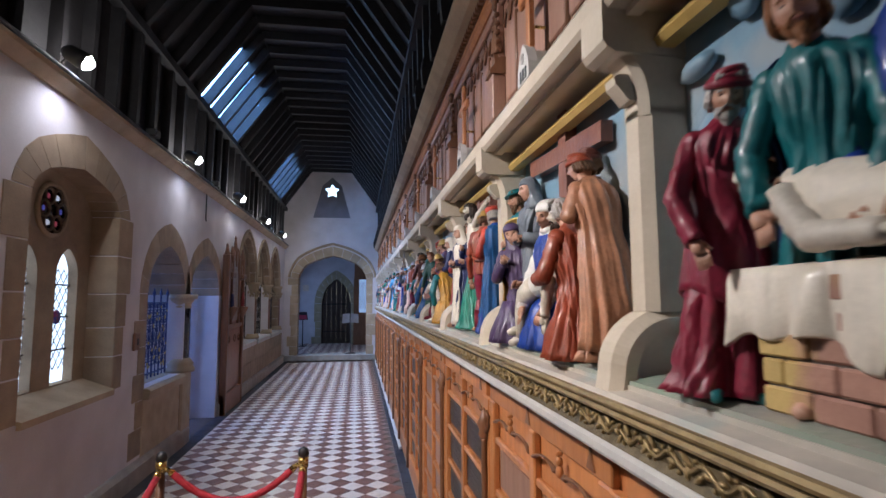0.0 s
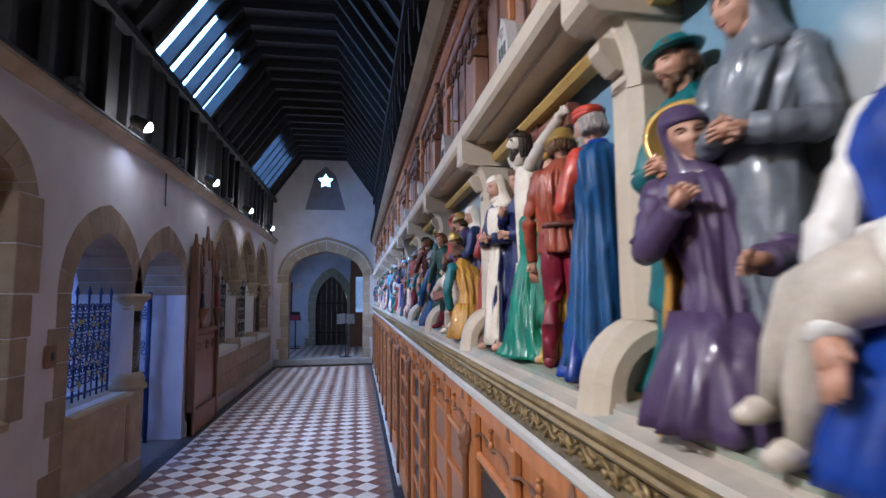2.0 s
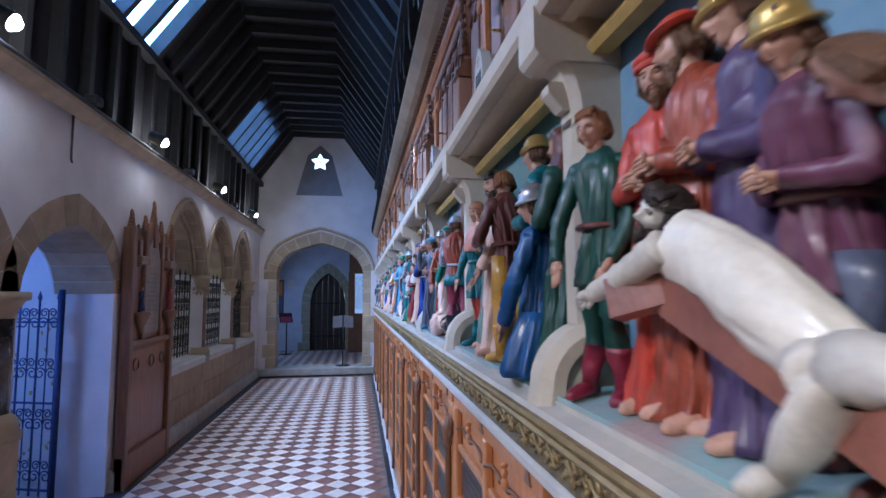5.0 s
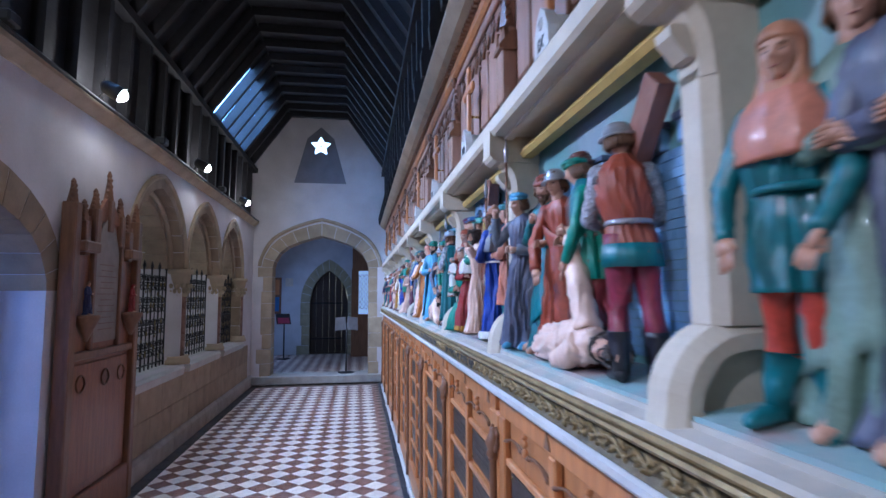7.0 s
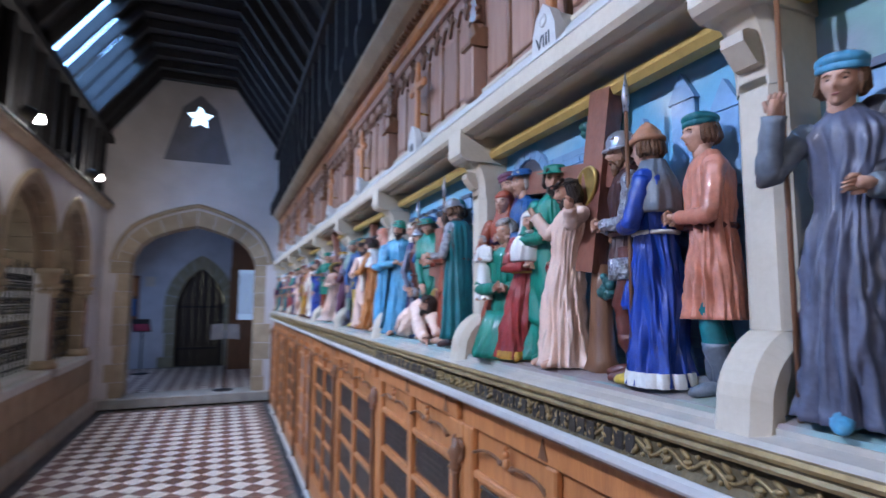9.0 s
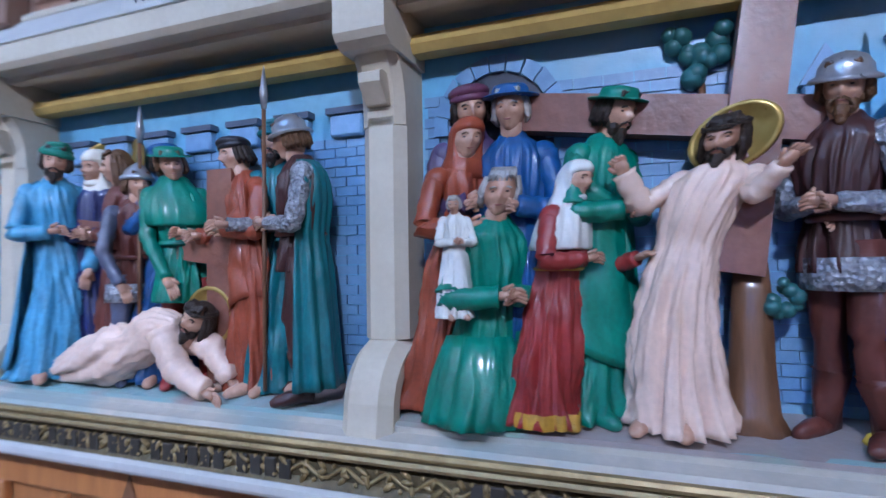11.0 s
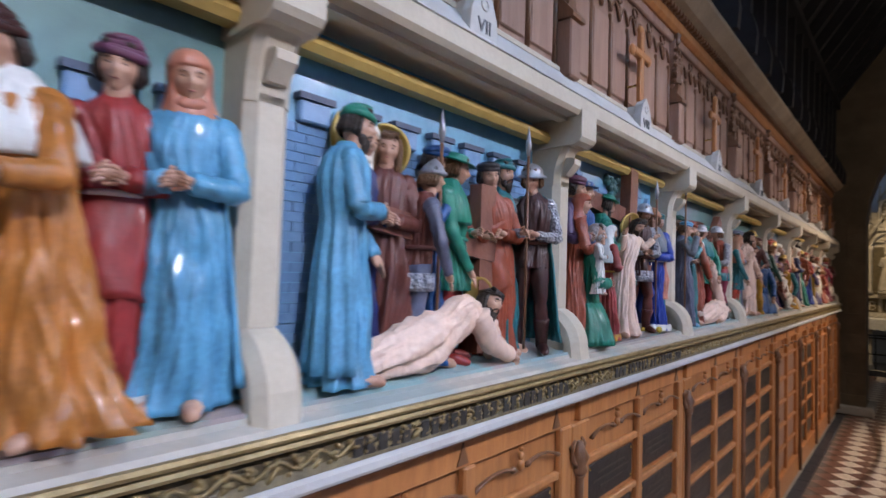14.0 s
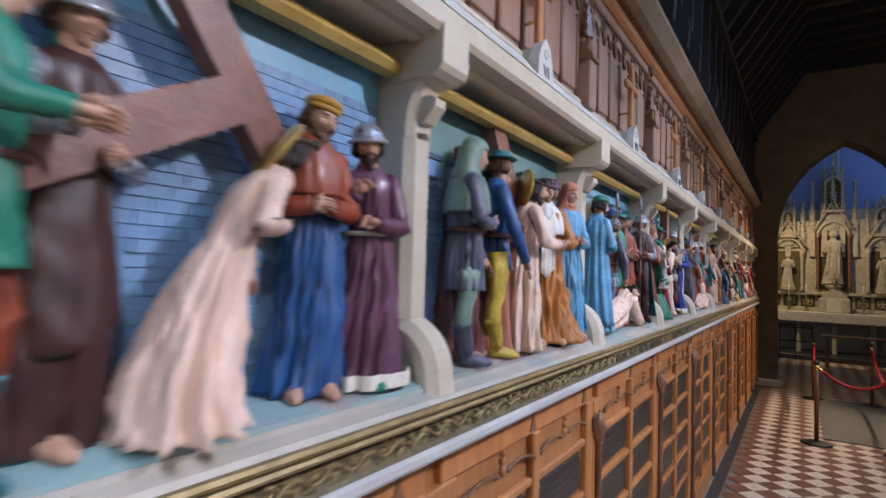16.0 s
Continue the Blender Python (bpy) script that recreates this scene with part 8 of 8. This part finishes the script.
# ---------- altar and carved reredos ----------
AY = -5.2
alt = thing("altar", "stone altar table with a white linen frontal cloth", "altar")
part("table", Mesh().box(-2.4, 0.55, AY - 0.6, AY + 0.1, 0.95, 1.05, REREDOS, 0.01), alt)
part("cloth", Mesh().box(-2.42, 0.57, AY - 0.62, AY + 0.12, 1.02, 1.065, LINEN, 0.008), alt, "white linen cloth")
fr = Mesh()
for i in range(60):
    x = -2.4 + i * 0.049
    fr.box(x, x + 0.047, AY + 0.112 + 0.006 * (i % 2), AY + 0.122 + 0.006 * (i % 2), 0.84 + 0.02 * (i % 3 == 0), 1.03, LINEN)
tagged(part("frontal", fr, alt, "pleated white cloth front"), kind="stuff")
for x in (-2.2, -1.5, -0.8, -0.1, 0.4):
    part("leg", Mesh().lathe([(0.07, 0.0), (0.05, 0.06), (0.045, 0.8), (0.07, 0.95)], (x, AY - 0.05, 0), REREDOS, 10), alt)
solid("altar_step", Mesh().box(-2.9, 1.3, AY - 0.6, AY + 0.75, -0.004, 0.12, TILE_BLACK, 0.01), "dark altar step", "step", kind="structure")
kr = thing("kneeler", "low dark wooden kneeling bench before the altar", "bench")
part("top", Mesh().box(-1.8, -0.5, -3.75, -3.5, 0.62, 0.67, OAK_DARK, 0.01), kr)
for x in (-1.7, -0.6):
    part("leg", Mesh().box(x - 0.03, x + 0.03, -3.72, -3.53, 0.0, 0.62, OAK_DARK, 0.006), kr)
rl = thing("altar_rail", "thin black iron altar rail", "railing")
for z in (0.45, 0.75, 0.80):
    part("rail", Mesh().box(-0.35, 0.55, -4.02, -4.0, z, z + 0.025, IRON), rl)
for x in (-0.35, -0.05, 0.25, 0.53):
    part("upright", Mesh().box(x - 0.01, x + 0.01, -4.02, -4.0, 0.0, 0.8, IRON), rl)
rd = thing("reredos", "tall carved limestone reredos with canopied niches and pinnacles", "reredos")
RY = -5.75
part("back", Mesh().box(-2.7, 1.1, RY - 0.3, RY - 0.15, 1.06, 3.3, REREDOS), rd)
part("shelf", Mesh().box(-2.6, 1.0, RY - 0.15, RY + 0.12, 1.06, 1.16, REREDOS, 0.015), rd)
for i in range(10):
    x = -2.45 + i * 0.36
    q = Mesh()
    for a in range(4):
        t = a * math.pi / 2 + 0.78
        q.tube([(x + 0.055 * math.cos(t) + 0.05 * math.cos(s), RY - 0.13, 1.30 + 0.055 * math.sin(t) + 0.05 * math.sin(s)) for s in np.linspace(0, 6.28, 9)], 0.011, REREDOS, 5)
    # dark backing draws the shade behind the foils
    q.box(x - 0.15, x + 0.15, RY - 0.15, RY - 0.135, 1.17, 1.45, CARVED_AND_SHADE)
    part("quatrefoil", q, rd)
part("string_course", Mesh().box(-2.6, 1.0, RY - 0.15, RY - 0.02, 1.46, 1.54, REREDOS, 0.015), rd)


def niche(x, w, z0, zt, big):
    h = zt - z0
    nm = Mesh()
    # flat dark sheet in place of the shade of a deep niche
    nm.box(x - w / 2, x + w / 2, RY - 0.149, RY - 0.14, z0, zt - 0.1, CARVED_AND_SHADE)
    part("niche_shade_sheet", nm, rd)
    for s in (1, -1):
        cm = Mesh().lathe([(0.06, z0), (0.035, z0 + 0.08), (0.033, zt - 0.2), (0.065, zt - 0.08)], (x + s * w / 2, RY - 0.04, 0), MARBLE_RED if big else REREDOS, 10)
        part("colonnette", cm, rd)
    pts = pointed(x - w / 2, x + w / 2, zt - 0.12, zt + w * 0.35, 6)
    part("arch", Mesh().tube([(px, RY - 0.06, pz) for px, pz in pts], 0.035, REREDOS, 6), rd)
    gb = Mesh()
    gb.tube([(x - w * 0.62, RY - 0.03, zt), (x, RY - 0.03, zt + w * 1.15), (x + w * 0.62, RY - 0.03, zt)], 0.035, REREDOS, 6)
    for i in range(5):
        for s in (1, -1):
            gb.ball((x + s * w * 0.62 * (1 - i / 5), RY - 0.02, zt + w * 1.15 * i / 5 + 0.05), 0.03, REREDOS, 6, 5)
    gb.ball((x, RY - 0.03, zt + w * 1.2), (0.04, 0.04, 0.08), REREDOS, 7, 6)
    part("gable", gb, rd)
    part("gable_panel", Mesh().prism([(x - w * 0.5, zt), (x + w * 0.5, zt), (x, zt + w)], RY - 0.145, RY - 0.09, REREDOS), rd)
    for i in range(3):
        a = i * 2.094 + 1.57
        part("trefoil", Mesh().tube([(x + 0.06 * math.cos(a) + 0.06 * math.cos(t), RY - 0.075, zt + w * 0.22 + 0.06 * math.sin(a) + 0.06 * math.sin(t)) for t in np.linspace(0, 6.28, 9)], 0.014, REREDOS, 5), rd)


niche(-0.80, 0.62, 1.6, 3.05, True)
for x in (-1.75, 0.12, 0.80, -2.45):
    niche(x, 0.58, 1.55, 2.65, False)


def spire(x, z0, z1, r=0.06):
    p = Mesh().box(x - r, x + r, RY - 0.2, RY - 0.2 + 2 * r, 2.4, z0, REREDOS, 0.01)
    p.lathe([(r * 1.5, z0 - 0.02), (r * 1.5, z0 + 0.03), (r, z0 + 0.05), (r * 0.35, z1 - 0.12), (r * 0.7, z1 - 0.07), (r * 0.1, z1)], (x, RY - 0.2 + r, 0), REREDOS, 6, False)
    for i in range(7):
        for s in (1, -1):
            t = i / 7
            p.ball((x + s * r * (1.05 - 0.75 * t), RY - 0.2 + r * 1.6, z0 + 0.08 + (z1 - z0 - 0.2) * t), r * 0.35, REREDOS, 6, 4)
    part("pinnacle", p, rd)


for x, z0, z1 in ((-1.22, 3.2, 4.3), (-0.38, 3.2, 4.3), (-0.80, 3.9, 5.2), (-0.98, 3.7, 4.6), (-0.62, 3.7, 4.6), (-1.45, 2.9, 3.8), (-0.18, 2.9, 3.8), (-2.1, 3.0, 4.1), (0.46, 3.0, 4.1), (0.12, 3.15, 3.9), (-1.75, 3.15, 3.9), (0.80, 3.1, 3.9), (1.05, 2.9, 3.6)):
    spire(x, z0, z1)
for x, z, w in ((-0.80, 3.55, 0.17), (-1.75, 2.95, 0.13), (0.12, 2.95, 0.13)):
    for s in (1, -1):
        part("canopy_shaft", Mesh().lathe([(0.045, z), (0.028, z + 0.06), (0.026, z + w * 4), (0.05, z + w * 4.4)], (x + s * w, RY - 0.05, 0), REREDOS, 8), rd)
        part("canopy_pinnacle", Mesh().lathe([(0.05, z + w * 4.4), (0.03, z + w * 4.6), (0.008, z + w * 6.5), (0.022, z + w * 6.7), (0.002, z + w * 7)], (x + s * w, RY - 0.05, 0), REREDOS, 6), rd)
    part("canopy_arch", Mesh().tube([(px, RY - 0.05, pz) for px, pz in pointed(x - w, x + w, z + w * 3.4, z + w * 4.8, 6)], 0.03, REREDOS, 6), rd)
    part("canopy_gable", Mesh().tube([(x - w * 1.2, RY - 0.03, z + w * 4.2), (x, RY - 0.03, z + w * 6.6), (x + w * 1.2, RY - 0.03, z + w * 4.2)], 0.03, REREDOS, 6), rd)
    # dark sheet draws the shade inside the canopy
    part("canopy_back", Mesh().box(x - w, x + w, RY - 0.16, RY - 0.12, z - 0.1, z + w * 4.6, CARVED_AND_SHADE), rd)
    part("canopy_sill", Mesh().box(x - w * 1.3, x + w * 1.3, RY - 0.15, RY + 0.02, z - 0.07, z, REREDOS, 0.01), rd)
for x, H, z in ((-0.80, 1.30, 1.72), (-1.75, 0.85, 1.62), (0.12, 0.85, 1.62), (0.72, 0.8, 1.62)):
    ob = fig(1, 0, 'robe', 'cream', 'bare', None, T=H, face=0, x=0.0)
    mw = ob.data.copy()
    mw.materials.clear()
    mw.materials.append(REREDOS)
    mw.polygons.foreach_set("material_index", [0] * len(mw.polygons))
    ob.data = mw
    ob.matrix_world = pose(x, RY + 0.02, z, 0, 0, 90)
    tagged(ob, "pale carved stone statue standing in a reredos niche", "statue", "reredos statues")
    part("plinth", Mesh().lathe([(0.10, z - 0.12), (0.16, z - 0.06), (0.18, z)], (x, RY + 0.02, 0), REREDOS, 12), rd)
tab = thing("tabernacle", "pale stone tabernacle with a round arched top and white door", "tabernacle")
part("body", Mesh().box(-1.10, -0.50, AY - 0.45, AY - 0.15, 1.065, 1.40, REREDOS, 0.02), tab)
part("door", Mesh().box(-0.95, -0.65, AY - 0.15, AY - 0.135, 1.08, 1.36, LINEN, 0.01), tab, "white curtained door")
part("top", Mesh().prism([(x, z) for x, z in pointed(-1.05, -0.55, 1.40, 1.62, 8)], AY - 0.42, AY - 0.2, REREDOS), tab)
cx = thing("altar_cross", "small dark standing altar cross", "cross")
part("stem", Mesh().box(-0.815, -0.785, AY - 0.32, AY - 0.30, 1.60, 2.0, BRASS), cx)
part("arm", Mesh().box(-0.90, -0.70, AY - 0.322, AY - 0.298, 1.84, 1.87, BRASS), cx)
for x in (-0.25, -1.35, 0.1):
    cs = thing("candlestick", "tall brass candlestick with a white candle", "candlestick", "altar candlesticks")
    part("stick", Mesh().lathe([(0.07, 1.066), (0.05, 1.09), (0.02, 1.12), (0.03, 1.2), (0.018, 1.25), (0.018, 1.4), (0.045, 1.42)], (x, AY - 0.3, 0), BRASS, 12), cs)
    part("candle", Mesh().lathe([(0.018, 1.42), (0.018, 1.72)], (x, AY - 0.3, 0), LINEN, 10), cs, "white candle")
# added glowing panels in place of the blue light on the back wall
CHANCEL_WASH_GLOW = glow("chancel_wash_glow", (0.10, 0.22, 0.60), 0.045)
sl2 = Mesh()
for i in range(3):
    sl2.box(-2.9 + i, -1.95 + i, -6.22, -6.19, 3.6, 5.8, CHANCEL_WASH_GLOW)
solid("chancel_glow_panels", sl2, "faint blue glow panels added for the light behind the reredos", "window", kind="structure")

# ---------- floor tiles, laid diagonally ----------
S = 0.160
D = S * math.sqrt(2)
h = D / 2 - 0.0018


def tile_data(mat, nm):
    ms = Mesh()
    b = 0.003
    vs = [(h, 0, 0), (0, h, 0), (-h, 0, 0), (0, -h, 0)]
    top = [(p[0] * (1 - b / h), p[1] * (1 - b / h), 0.0035) for p in vs]
    ms.add([(p[0], p[1], -0.004) for p in vs] + [(p[0], p[1], 0.0015) for p in vs] + top,
           [(8, 9, 10, 11)] + [(i, (i + 1) % 4, 4 + (i + 1) % 4, 4 + i) for i in range(4)] + [(4 + i, 4 + (i + 1) % 4, 8 + (i + 1) % 4, 8 + i) for i in range(4)], mat)
    return ms.data(nm)


TR, TW = tile_data(TILE_RED, "tile_red"), tile_data(TILE_WHITE, "tile_buff")
far = {TILE_RED: Mesh(), TILE_WHITE: Mesh()}
single = 0
X0, X1 = -1.86, 0.40


def lay(x, y, z, mat, parent, one):
    if one:
        ob = new("tile", TR if mat is TILE_RED else TW)
        ob.parent = parent
        ob.location = (x, y, z)
        return
    g = far[mat]
    pts = [(x + h, y), (x, y + h), (x - h, y), (x, y - h)]
    cl = []
    lo, hi = (X0, X1) if z < 0.1 else (-3.0, 1.4)
    for p, q in zip(pts, pts[1:] + pts[:1]):
        pin, qin = lo <= p[0] <= hi, lo <= q[0] <= hi
        if pin:
            cl.append(p)
        if pin != qin:
            e = lo if (p[0] < lo or q[0] < lo) else hi
            t = (e - p[0]) / (q[0] - p[0])
            cl.append((e, p[1] + (q[1] - p[1]) * t))
    if len(cl) > 2:
        g.add([(px, py, z + 0.0035) for px, py in cl], [tuple(range(len(cl)))], mat)


rows = int((END_Y - 0.16 - (-6.9)) / (D / 2))
for r in range(rows):
    y = -6.9 + r * D / 2
    x = X0 + (D / 2 if r % 2 else 0)
    c = 0
    while x <= X1 + 0.001:
        whole = x - h > X0 and x + h < X1
        near = 5.0 < y < 9.6 and whole
        lay(x, y, 0.0, TILE_RED if r % 2 else TILE_WHITE, floor, near)
        x += D
for r in range(int((PY - 0.1 - 15.8) / (D / 2))):
    y = 15.8 + r * D / 2
    x = -3.0 + (D / 2 if r % 2 else 0)
    while x < 1.4:
        lay(x, y, 0.168, TILE_RED if r % 2 else TILE_WHITE, floor, False)
        x += D
for mat, g in far.items():
    tagged(part("tiles", g, floor, "red tiles" if mat is TILE_RED else "buff tiles"), kind="stuff")
